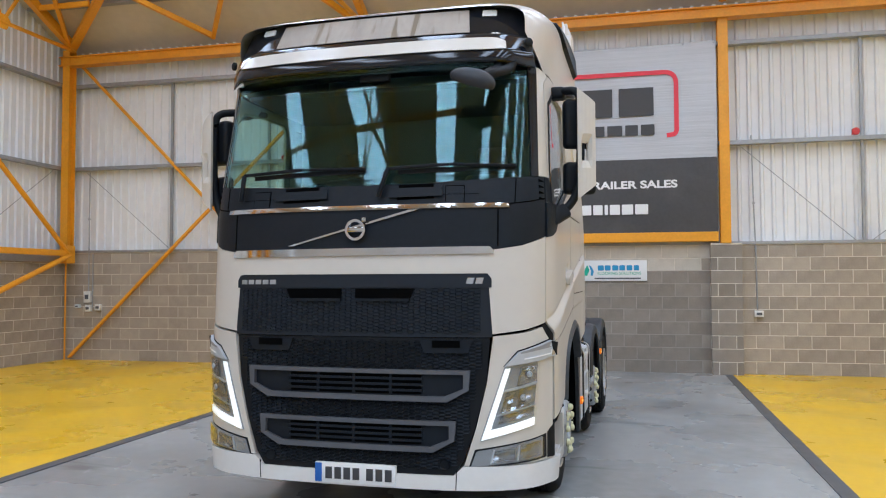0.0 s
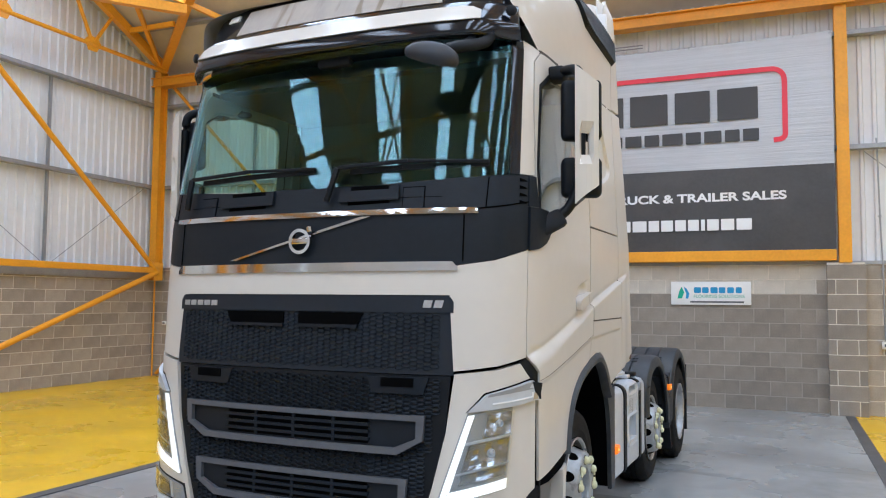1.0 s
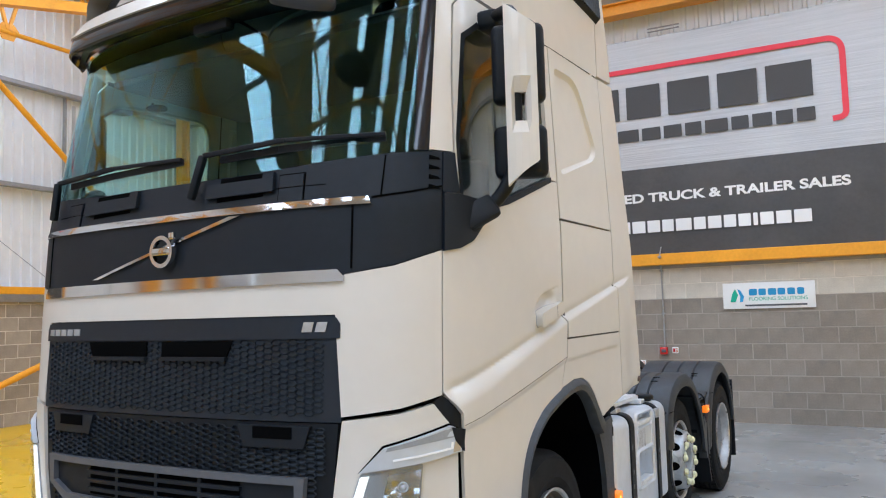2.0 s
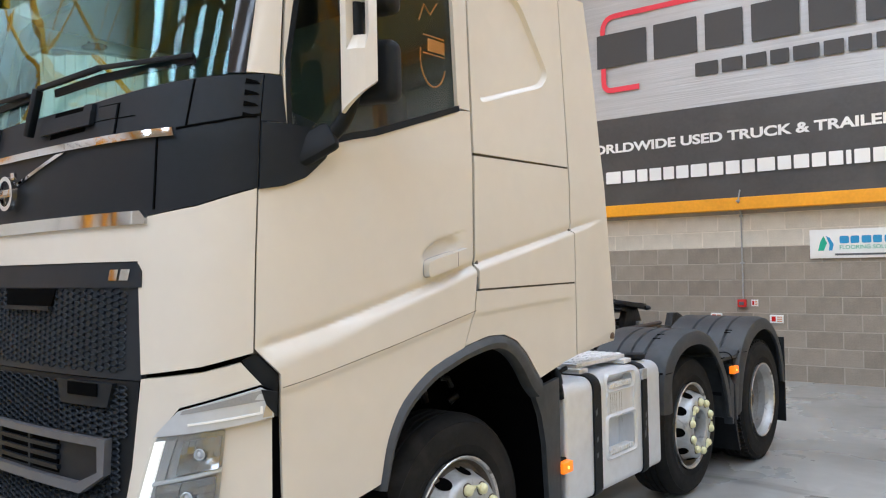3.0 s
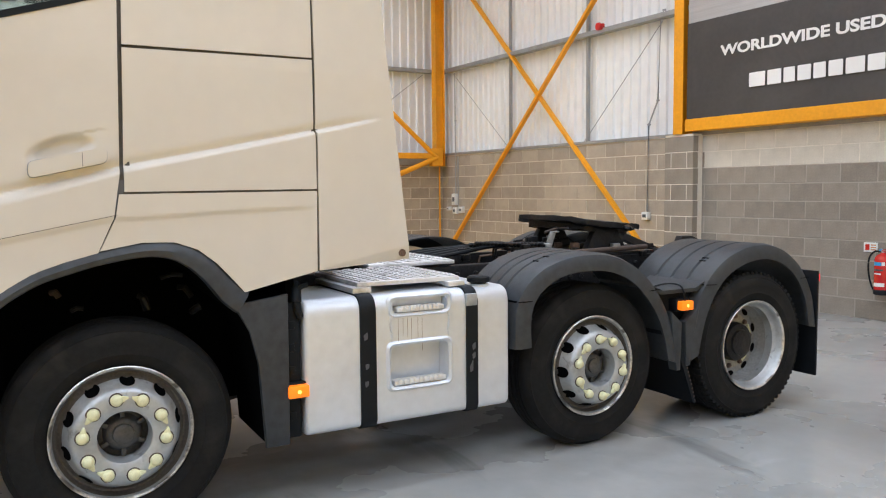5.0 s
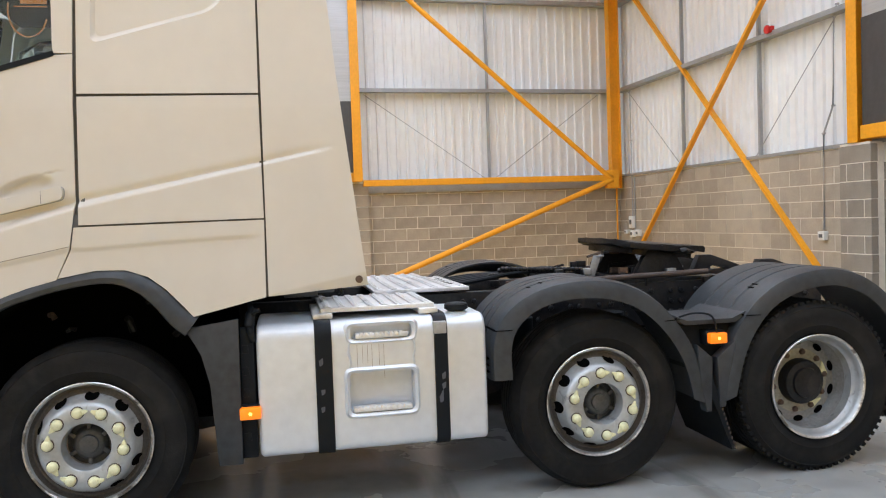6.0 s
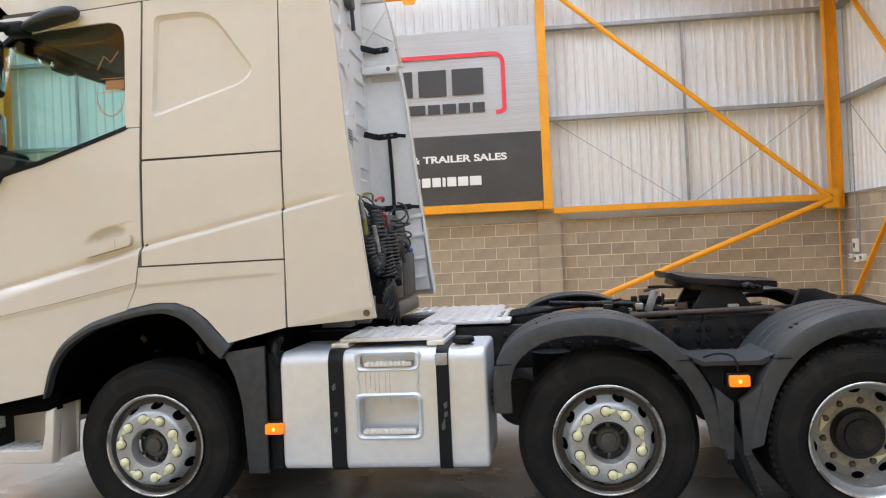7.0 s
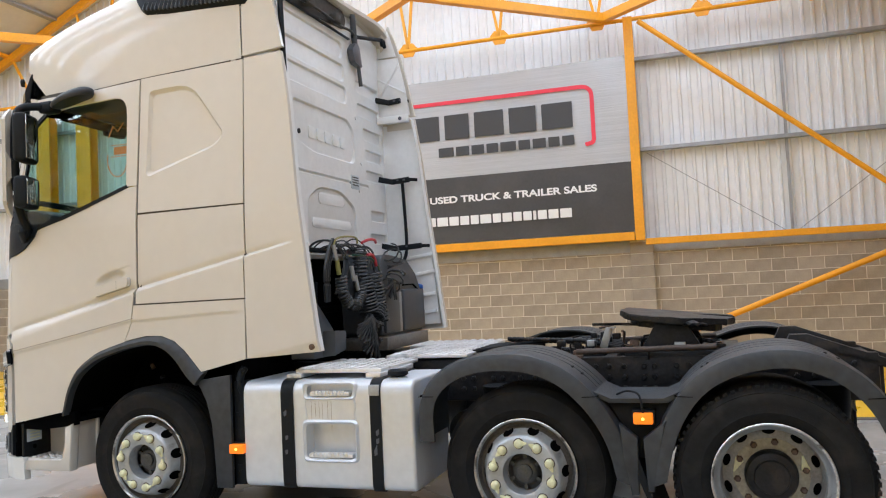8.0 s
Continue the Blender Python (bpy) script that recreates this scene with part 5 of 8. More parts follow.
    for k in range(n + 1):
        a = math.pi * k / n
        ca, sa = math.cos(a), math.sin(a)
        xx, zz = 1.165 * math.copysign(abs(ca) ** 0.25, ca), 3.5 + 0.51 * abs(sa) ** 0.32
        ye = 2.31 + 0.115 * (abs(xx) / 1.165) ** 2
        rowa.append([bm.verts.new((xx * w, yy, zz + dz)) for yy, dz, w in ((1.90, -0.15, 0.96), (ye, 0.035, 1), (ye, 0.0, 1), (1.90, -0.18, 0.96))])
    for a, b in zip(rowa, rowa[1:]):
        for i in range(4):
            bm.faces.new((a[i], a[(i + 1) % 4], b[(i + 1) % 4], b[i]))
    part("roof_deflector", bm, M["paint"], truck, "ivory roof air deflector")
    # wheel-arch trim
    outer = [(0.838, 0.80), (0.85, 0.85), (0.892, 0.995), (0.978, 1.122), (1.125, 1.22), (1.25, 1.265), (1.39, 1.302), (1.56, 1.331), (1.69, 1.327), (1.79, 1.29), (1.87, 1.225), (1.95, 1.135), (2.01, 1.085)]
    inner = [(0.862, 0.80), (0.878, 0.845), (0.924, 0.975), (1.008, 1.085), (1.15, 1.174), (1.27, 1.214), (1.40, 1.248), (1.55, 1.270), (1.65, 1.262), (1.735, 1.222), (1.81, 1.152), (1.88, 1.06), (1.945, 1.0)]
    outer = [(1.485 + (y - 1.485) * 1.003, 0.503 + (z - 0.503) * 1.003) for y, z in _curve(outer)]
    inner = _curve(inner)
    for sgn in (1, -1):
        bm = bmesh.new()
        sec = []
        for (a, b), (c, d) in zip(outer, inner):
            sec.append([bm.verts.new(p) for p in ((sgn * 1.252, a, b), (sgn * 1.272, a * 0.85 + c * 0.15, b * 0.85 + d * 0.15), (sgn * 1.290, a * 0.45 + c * 0.55, b * 0.45 + d * 0.55), (sgn * 1.286, a * 0.06 + c * 0.94, b * 0.06 + d * 0.94), (sgn * 1.270, c, d), (sgn * 1.225, c, d), (sgn * 1.225, a, b))])
        for p, q in zip(sec, sec[1:]):
            for i in range(7):
                bm.faces.new((p[i], p[(i + 1) % 7], q[(i + 1) % 7], q[i]))
        bm.faces.new(sec[0])
        bm.faces.new(sec[-1])
        part("wheel_arch", bm, M["guard"], truck, "black plastic wheel-arch trim")
        # inner wing, the arch's deep shade put into a near-black colour
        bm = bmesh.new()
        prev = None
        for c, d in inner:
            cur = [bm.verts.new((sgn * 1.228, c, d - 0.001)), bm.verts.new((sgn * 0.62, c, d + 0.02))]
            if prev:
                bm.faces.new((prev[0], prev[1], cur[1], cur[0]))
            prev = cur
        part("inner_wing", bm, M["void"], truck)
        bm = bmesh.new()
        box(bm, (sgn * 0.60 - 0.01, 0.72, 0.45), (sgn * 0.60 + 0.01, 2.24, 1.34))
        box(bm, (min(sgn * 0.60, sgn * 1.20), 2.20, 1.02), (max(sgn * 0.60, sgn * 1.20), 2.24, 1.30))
        part("wing_liner", bm, M["void"], truck, "inner wing liner with the arch's shade in its near-black colour")
    for sgn in (1, -1):
        bm = bmesh.new()
        tube(bm, [(sgn * 1.225, 2.795, 1.232), (sgn * 1.252, 2.795, 1.232)], 0.019, 14)
        tube(bm, [(sgn * 1.25, 2.795, 1.232), (sgn * 1.256, 2.795, 1.232)], 0.009, 10)
        part("fairing_lock", bm, M["rust"], truck, "dull brass quarter-turn lock")
    # cab back wall with pressed ribs
    bm = bmesh.new()
    box(bm, (-1.19, 2.24, 1.83), (1.19, 2.29, 3.86), 0.01)
    back = part("back_wall", bm, M["back_white"], truck, "dusty white pressed-steel cab back wall")
    def pressing(x0, x1, z0, z1, d=0.018):
        bm = bmesh.new()
        prism(bm, rounded([(x0, z0), (x1, z0), (x1, z1), (x0, z1)], 0.04), "y", 2.285, 2.29 + d, 0.008)
        part("pressing", bm, M["back_white"], back)
    # pressed sheet: sunk fields with sloping edges
    holes = [rounded([(x0, z0), (x1, z0), (x1, z1), (x0, z1)], r) for x0, x1, z0, z1, r in (
        (-0.37, 1.02, 3.53, 3.68, 0.05), (-0.39, 1.02, 3.335, 3.49, 0.05), (-0.42, 1.02, 3.15, 3.305, 0.05),
        (-1.10, -0.60, 3.31, 3.42, 0.03), (-1.10, -0.62, 3.10, 3.22, 0.03), (-1.12, -0.72, 2.90, 3.012, 0.03), (-1.13, -0.75, 2.72, 2.826, 0.03), (-1.13, -0.75, 2.54, 2.64, 0.03),
        (-1.15, -0.82, 2.18, 2.285, 0.03), (-1.15, -0.80, 1.98, 2.075, 0.03), (-0.80, 1.0, 2.475, 2.505, 0.01), (0.56, 1.05, 2.70, 3.0, 0.05), (0.56, 1.05, 1.95, 2.38, 0.05))]
    holes.append(rounded([(0.50, 3.03), (0.50, 2.80), (0.42, 2.71), (0.18, 2.655), (-0.50, 2.655), (-0.55, 2.72), (-0.535, 2.95), (-0.42, 3.03)][::-1], 0.05))
    holes.append(rounded([(0.34, 1.86), (0.33, 2.28), (0.15, 2.40), (-0.24, 2.40), (-0.50, 2.28), (-0.53, 1.86)], [0.02, 0.05, 0.12, 0.12, 0.05, 0.02]))
    bm = bmesh.new()
    loops = [[bm.verts.new((x, 2.306, z)) for x, z in lp] for lp in [[(-1.185, 1.84), (1.185, 1.84), (1.185, 3.85), (-1.185, 3.85)]] + holes]
    bmesh.ops.triangle_fill(bm, use_beauty=True, edges=[bm.edges.new((lp[i - 1], lp[i])) for lp in loops for i in range(len(lp))])
    for lp in loops[1:]:
        cx, cz = (min(v.co.x for v in lp) + max(v.co.x for v in lp)) / 2, (min(v.co.z for v in lp) + max(v.co.z for v in lp)) / 2
        deep = [bm.verts.new((v.co.x - 0.014 * (1 if v.co.x > cx else -1), 2.2905, v.co.z - 0.012 * (1 if v.co.z > cz else -1))) for v in lp]
        for i in range(len(lp)):
            bm.faces.new((lp[i - 1], lp[i], deep[i], deep[i - 1]))
    part("pressed_sheet", bm, M["back_white"], back)
    for z0, z1 in ((2.075, 2.155), (1.87, 1.95), (2.265, 2.36)):
        w_ = 0.12 if z0 > 2.2 else 0.0
        pressing(-0.44 + w_, 0.25 - w_, z0, z1, 0.004)
    bm = bmesh.new()
    tube(bm, [(0.40, 2.285, 2.79), (0.40, 2.297, 2.79)], 0.02, 12)
    part("grommet", bm, M["black"], back)
    for j, (bx, bz) in enumerate(((0.62, 3.10), (-0.58, 3.07), (-0.66, 2.68), (-0.60, 2.43), (0.45, 2.43), (-0.66, 2.02))):
        bm = bmesh.new()
        tube(bm, [(bx, 2.30, bz), (bx, 2.312, bz)], 0.014, 8)
        part("bolt", bm, M["back_white"], back)
    for i in range(5):
        bm = bmesh.new()
        prism(bm, rounded([(0.16 - i * 0.135, 2.765), (0.255 - i * 0.135, 2.765), (0.255 - i * 0.135, 2.86), (0.16 - i * 0.135, 2.86)], 0.02), 'y', 2.288, 2.298, 0.004)
        part("name_block", bm, M["back_white"], back)
    bm = bmesh.new()
    box(bm, (-0.60, 2.288, 2.44), (-0.44, 2.309, 2.56), 0.001)
    part("sticker", bm, M["label_grey"], back, "small white label with dark print")
    bm = bmesh.new()
    for k in range(4):
        box(bm, (-0.58, 2.3095, 2.47 + k * 0.022), (-0.46, 2.3105, 2.48 + k * 0.022))
    part("sticker_print", bm, M["ban_ink"], back)
    # plain near-black sheet: the shade below the back wall put into colour
    bm = bmesh.new()
    box(bm, (-1.15, 2.16, 1.12), (1.15, 2.20, 1.83))
    part("engine_bulkhead", bm, M["void"], truck, "near-black sheet standing in for the shade below the cab back wall")
    # inner stays of the side fairings
    for sgn in (1, -1):
        for z, back_end in ((3.31, 2.59), (2.57, 2.64), (1.955, 2.73)):
            bm = bmesh.new()
            bar(bm, (sgn * 1.04, 2.30, z + 0.015), (sgn * 1.085, 2.42, z - 0.014), 0.02, 0.05, 0.004)
            bar(bm, (sgn * 1.085, 2.41, z - 0.014), (sgn * 1.10, back_end - 0.06, z), 0.02, 0.05, 0.004)
            bar(bm, (sgn * 1.10, back_end - 0.07, z), (sgn * 1.15, back_end, z - 0.004), 0.014, 0.03, 0.004)
            stay = part("fairing_stay", bm, M["black"], truck, "black steel stay")
            for y in (2.46, 2.52):
                bm = bmesh.new()
                box(bm, (sgn * 1.083 - 0.004, y, z - 0.008), (sgn * 1.083 + 0.004, y + 0.02, z + 0.008))
                part("stay_slot", bm, M["grey_plastic"], stay)
        bm = bmesh.new()
        tube(bm, _chaikin([(sgn * 1.12, 2.50, 2.57), (sgn * 1.12, 2.515, 2.2), (sgn * 1.12, 2.52, 1.94), (sgn * 1.11, 2.50, 1.84), (sgn * 1.05, 2.46, 1.79)], 2), 0.016, 8)
        part("fairing_cable", bm, M["black"], truck, "black cable strapped to the fairing")
        for z in (1.30, 1.46, 1.66, 1.82):
            bm = bmesh.new()
            bar(bm, (sgn * 1.165, 2.35, z), (sgn * 1.165, 2.76, z + 0.06), 0.022, 0.03, 0.004)
            part("fairing_rib", bm, M["back_white"], truck)
    bm = bmesh.new()
    tube(bm, [(-0.57, 2.335, 3.80), (-0.64, 2.345, 3.36)], 0.017, 10)
    tube(bm, [(-0.545, 2.335, 3.97), (-0.575, 2.335, 3.68)], 0.026, 10)
    strut = part("gas_strut", bm, M["intake"], truck, "dark grey deflector strut")
    bm = bmesh.new()
    prism(bm, rounded([(-0.645, 3.52), (-0.50, 3.54), (-0.46, 3.64), (-0.54, 3.72), (-0.60, 3.70)], 0.015), "y", 2.308, 2.365, 0.006)
    part("strut_bracket", bm, M["grey_plastic"], strut, "dirty cast bracket")
    bm = bmesh.new()
    bar(bm, (1.0, 2.325, 3.735), (-0.48, 2.325, 3.735), 0.018, 0.018, 0.004)
    bar(bm, (-0.53, 2.33, 3.775), (-1.07, 2.39, 3.885), 0.022, 0.03, 0.004)
    for x in (-1.03, -1.085):
        bar(bm, (x, 2.39, 3.89), (x, 2.40, 3.815), 0.03, 0.03, 0.008)
    part("deflector_frame", bm, M["black"], truck)
    # pale closing sheet, and a dark sheet that puts the hollow's shade into colour
    bm = bmesh.new()
    box(bm, (-1.11, 2.270, 3.855), (-0.44, 2.288, 4.0), 0.004)
    part("closing_sheet", bm, M["back_white"], truck, "grey-white sheet under the deflector")
    bm = bmesh.new()
    prism(bm, rounded([(-0.40, 3.80), (0.2, 3.75), (1.05, 3.745), (1.08, 3.80), (1.0, 3.96), (-0.36, 3.97), (-0.45, 3.90)], 0.03), "y", 2.300, 2.318, 0.004)
    part("deflector_hollow", bm, M["underside_brown"], truck, "dark sheet standing in for the shaded hollow under the deflector")
    bm = bmesh.new()
    tube(bm, _chaikin([(1.0, 2.36, 3.80), (0.6, 2.37, 3.765), (0.2, 2.36, 3.80), (-0.2, 2.38, 3.76), (-0.45, 2.36, 3.80), (-0.53, 2.35, 3.79)], 3), 0.012, 8)
    part("deflector_cable", bm, M["greasy"], truck, "dark cable under the deflector")
    for x in (0.75, 0.30, -0.15):
        bm = bmesh.new()
        box(bm, (x - 0.05, 2.33, 3.77), (x + 0.05, 2.40, 3.84), 0.012)
        part("deflector_bracket", bm, M["underside_brown"], truck, "dark deflector hinge bracket")


def honeycomb(name, s0, s1, z0, z1, material, parent, off, w=0.052, h=0.0225, left=None, right=None, open_cells=None):
    """Elongated hexagonal cells sunk between ridges."""
    bm = bmesh.new()
    r = 0
    z = z0 + h / 2
    while z < z1 - h * 0.3:
        s = s0 + (w * 0.75 if r % 2 else 0)
        while s < s1:
            a = left(z) if left else s0
            b = right(z) if right else s1
            if a < s - w / 2 and s + w / 2 < b:
                out = [(s - w * 0.5, z), (s - w * 0.25, z - h / 2), (s + w * 0.25, z - h / 2), (s + w * 0.5, z), (s + w * 0.25, z + h / 2), (s - w * 0.25, z + h / 2)]
                vo = [bm.verts.new(on_cab(p, q, off)) for p, q in out]
                vi = [bm.verts.new(on_cab(s + (p - s) * 0.88, z + (q - z) * 0.80, off + 0.003)) for p, q in out]
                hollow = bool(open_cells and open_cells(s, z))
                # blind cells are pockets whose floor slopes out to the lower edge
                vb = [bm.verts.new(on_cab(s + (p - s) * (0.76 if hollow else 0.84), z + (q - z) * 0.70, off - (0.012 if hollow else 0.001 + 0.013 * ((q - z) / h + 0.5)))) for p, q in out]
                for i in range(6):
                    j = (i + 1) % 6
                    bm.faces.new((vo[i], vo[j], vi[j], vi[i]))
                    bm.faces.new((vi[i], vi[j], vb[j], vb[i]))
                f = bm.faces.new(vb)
                # open cells have a near-black floor, the shade of their depth as colour
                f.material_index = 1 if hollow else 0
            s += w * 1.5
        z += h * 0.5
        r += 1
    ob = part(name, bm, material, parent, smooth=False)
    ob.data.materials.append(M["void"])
    return ob


def facets(name, at, u0, u1, v0, v1, nu, nv, parent, mirror, seed, off=0.010, deep=0.008):
    """A reflector bowl of small mirror steps, each tipped upwards. at: (u, v) to girth and height."""
    rng = random.Random(seed)
    sg = -1 if mirror else 1
    bm = bmesh.new()

    def spot(p, q, tip):
        g, z = at(u0 + (u1 - u0) * p, v0 + (v1 - v0) * q)
        bowl = 1 - (2 * p - 1) ** 2 * 0.6 - (2 * q - 1) ** 2 * 0.4
        return bm.verts.new(on_cab(sg * g, z, off + 0.012 - deep * bowl + tip))
    for j in range(nv):
        for i in range(nu):
            p, q, dp, dq = i / nu, j / nv, 1 / nu, 1 / nv
            up, across = rng.uniform(0.0005, 0.0045), rng.uniform(-0.002, 0.002)
            a, b = spot(p, q, up - across), spot(p + dp, q, up + across)
            c, d = spot(p + dp, q + dq, across - up), spot(p, q + dq, -across - up)
            bm.faces.new((a, b, c, d))
            e, f = spot(p + dp, q, -0.006), spot(p, q, -0.006)
            bm.faces.new((f, e, b, a))
    bmesh.ops.recalc_face_normals(bm, faces=bm.faces[:])
    return part(name, bm, M["reflector"], parent, smooth=False)


def build_front():
    # upper grille
    up = skin("upper_grille", rounded([(-sx(0.899), 1.290), (sx(0.899), 1.290), (sx(0.899), 1.692), (-sx(0.899), 1.692)], [0.005, 0.005, 0.03, 0.03]), M["grille"], truck, off=-0.004, th=0.03, label="black honeycomb upper grille")
    skin("grille_brow", [(-sx(0.893), 1.605), (sx(0.893), 1.605), (sx(0.893), 1.66), (sx(0.875), 1.686), (-sx(0.875), 1.686), (-sx(0.893), 1.66)], M["grille"], up, off=0.004, th=0.01)
    honeycomb("honeycomb", -0.87, 0.87, 1.31, 1.60, M["grille"], up, -0.002, open_cells=lambda s, z: -0.50 < s < 0.42 and (z > 1.45 or z < 1.345) or (abs(s) > 0.6 and z > 1.54))
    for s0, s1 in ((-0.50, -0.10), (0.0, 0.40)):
        # near-black patch on the grille: the slot's inner shade as colour
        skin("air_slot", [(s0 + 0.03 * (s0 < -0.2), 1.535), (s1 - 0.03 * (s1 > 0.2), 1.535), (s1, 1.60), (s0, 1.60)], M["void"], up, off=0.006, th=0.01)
        skin("slot_lip", [(s0 + 0.03 * (s0 < -0.2), 1.520), (s1 - 0.03 * (s1 > 0.2), 1.520), (s1 - 0.03 * (s1 > 0.2), 1.536), (s0 + 0.03 * (s0 < -0.2), 1.536)], M["dark"], up, off=0.016, th=0.02)
    for k, w in enumerate((0.05, 0.05, 0.04, 0.05, 0.05)):
        skin("name_block", [(-0.86 + k * 0.058, 1.63), (-0.815 + k * 0.058, 1.63), (-0.815 + k * 0.058, 1.66), (-0.86 + k * 0.058, 1.66)], M["steel_rim"], up, off=0.008, th=0.006)
    for k in range(2):
        skin("type_block", [(0.735 + k * 0.058, 1.63), (0.78 + k * 0.058, 1.63), (0.79 + k * 0.058, 1.668), (0.745 + k * 0.058, 1.668)], M["chrome"], up, off=0.008, th=0.006)
    # lower grille
    def edge(z):
        return float(np.interp(z, [0.42, 0.49, 0.71, 1.28], [0.69, 0.71, 0.79, 0.895]))
    low = skin("lower_grille", [(-sx(0.66), 0.425), (sx(0.66), 0.425), (sx(0.72), 0.52), (sx(0.79), 0.72), (sx(0.86), 1.0), (sx(0.885), 1.285), (-sx(0.885), 1.285), (-sx(0.86), 1.0), (-sx(0.79), 0.72), (-sx(0.72), 0.52)], M["black"], truck, off=-0.008, th=0.03, label="black honeycomb lower grille and bumper insert")
    honeycomb("honeycomb", -0.9, 0.9, 0.46, 1.27, M["grille"], low, -0.002, left=lambda z: -edge(z) + 0.02, right=lambda z: edge(z) - 0.02, open_cells=lambda s, z: -0.50 < s < 0.45)
    for x0, x1 in ((-0.70, -0.52), (0.52, 0.70)):
        skin("tow_cover", [(x0 - 0.05, 1.19), (x1 + 0.05, 1.19), (x1 + 0.08, 1.275), (x0 - 0.08, 1.275)], M["dark"], low, off=0.010, th=0.02)
        # near-black patch puts the shade of the eye's hole into colour
        skin("tow_eye", [(x0, 1.225), (x1, 1.225), (x1, 1.27), (x0, 1.27)], M["void"], low, off=0.014, th=0.01)
    for zt, w0, w1, h in ((1.085, 0.755, 0.62, 0.20), (0.765, 0.665, 0.53, 0.195)):
        zb = zt - h
        skin("slot_field", [(-w1, zb), (w1, zb), (w0, zb + h * 0.35), (w0, zt), (-w0, zt), (-w0, zb + h * 0.35)], M["dark"], low, off=0.006, th=0.01)
        # opening drawn as a near-black patch that carries the shade behind the louvres
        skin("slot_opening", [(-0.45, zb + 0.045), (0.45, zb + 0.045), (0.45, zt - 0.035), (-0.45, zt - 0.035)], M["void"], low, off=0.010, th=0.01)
        for k in range(3):
            zz = zb + 0.06 + k * (h - 0.09) / 3
            skin("louvre_bar", [(-0.46, zz), (0.46, zz), (0.46, zz + 0.016), (-0.46, zz + 0.016)], M["dark"], low, off=0.022, th=0.02)
        for xx in (-0.25, 0.0, 0.25):
            skin("louvre_post", [(xx - 0.009, zb + 0.045), (xx + 0.009, zb + 0.045), (xx + 0.009, zt - 0.03), (xx - 0.009, zt - 0.03)], M["dark"], low, off=0.020, th=0.02)
        t = 0.034
        ring_o = [(-w1, zb), (w1, zb), (w0, zb + h * 0.38), (w0 + 0.01, zt), (-w0 - 0.01, zt), (-w0, zb + h * 0.38)]
        ring_i = [(-w1 + 0.02, zb + t), (w1 - 0.02, zb + t), (w0 - t, zb + h * 0.42), (w0 - t, zt - t * 0.8), (-w0 + t, zt - t * 0.8), (-w0 + t, zb + h * 0.42)]
        for i in range(6):
            j = (i + 1) % 6
            skin("slot_frame", [ring_o[i], ring_o[j], ring_i[j], ring_i[i]], M["grey_plastic"], low, off=0.03, th=0.03)
    for x in (-0.60, 0.60):
        c = on_cab(sx(x), 0.495, 0.0)
        bm = bmesh.new()
        spin(bm, [(0.0, -0.004), (0.026, -0.004), (0.034, -0.012), (0.034, 0.01)], 20, "y")
        bmesh.ops.transform(bm, matrix=Matrix.Translation(c), verts=bm.verts[:])
        part("tow_plug", bm, M["black"], low)
    # bumper: lip below and two corners
    bump = skin("bumper", [(-sx(1.245), 0.345), (-0.6, 0.335), (0.6, 0.335), (sx(1.245), 0.345), (sx(1.245), 0.50), (sx(0.72), 0.485), (sx(0.66), 0.425), (-sx(0.66), 0.425), (-sx(0.72), 0.485), (-sx(1.245), 0.50)], M["white"], truck, off=0.012, th=0.05, label="off-white painted bumper lip")
    for x in (-0.68, 0.68):
        skin("bumper_joint", [(sx(x) - 0.003, 0.34), (sx(x) + 0.003, 0.34), (sx(x) + 0.003, 0.46), (sx(x) - 0.003, 0.46)], M["void"], bump, off=0.014, th=0.005)
    corner = [(sx(0.725), 0.49), (LOW - 0.014, 0.505), (LOW - 0.010, 1.22), (1.325, 1.275), (1.262, 1.347), (sx(1.1), 1.318), (sx(0.905), 1.296), (sx(0.865), 1.0), (sx(0.797), 0.72)]
    for mirror in (False, True):
        sg = -1 if mirror else 1
        skin("bumper_corner", corner, M["paint"], truck, off=0.004, th=0.05, label="ivory bumper corner", mirror=mirror)
        # headlamp
        hp = [(0.820, 0.640), (1.172, 0.735), (1.213, 1.136), (0.980, 1.108)]

        def at(u, v):
            lo_s, lo_z = hp[0][0] + (hp[1][0] - hp[0][0]) * u, hp[0][1] + (hp[1][1] - hp[0][1]) * u
            hi_s, hi_z = hp[3][0] + (hp[2][0] - hp[3][0]) * u, hp[3][1] + (hp[2][1] - hp[3][1]) * u
            return lo_s + (hi_s - lo_s) * v, lo_z + (hi_z - lo_z) * v

        def field(*uv):
            return [at(u, v) for u, v in uv]
        hl = skin("headlamp", rounded(hp, 0.015), M["lamp_grey"], truck, off=0.008, th=0.03, label="headlamp with lit L-shaped running light", mirror=mirror)
        facets("reflector", at, 0.46, 0.96, 0.69, 0.95, 6, 5, hl, mirror, 3)
        facets("reflector", at, 0.24, 0.95, 0.34, 0.63, 7, 5, hl, mirror, 5)
        facets("reflector", at, 0.26, 0.95, 0.19, 0.30, 8, 2, hl, mirror, 8)
        for u, v, r in ((0.72, 0.83, 0.013), (0.66, 0.50, 0.014)):
            g, z = at(u, v)
            c = on_cab(sg * g, z, 0.012)
            bm = bmesh.new()
            spin(bm, [(r * 1.5, -0.014), (r * 1.3, -0.018), (r, -0.008), (r * 0.8, -0.012), (r * 0.5, -0.018), (0, -0.020)], 20, "y")
            bmesh.ops.transform(bm, matrix=Matrix.Translation(c) @ pose(0, 0, 0, 0, 0, sg * 32), verts=bm.verts[:])
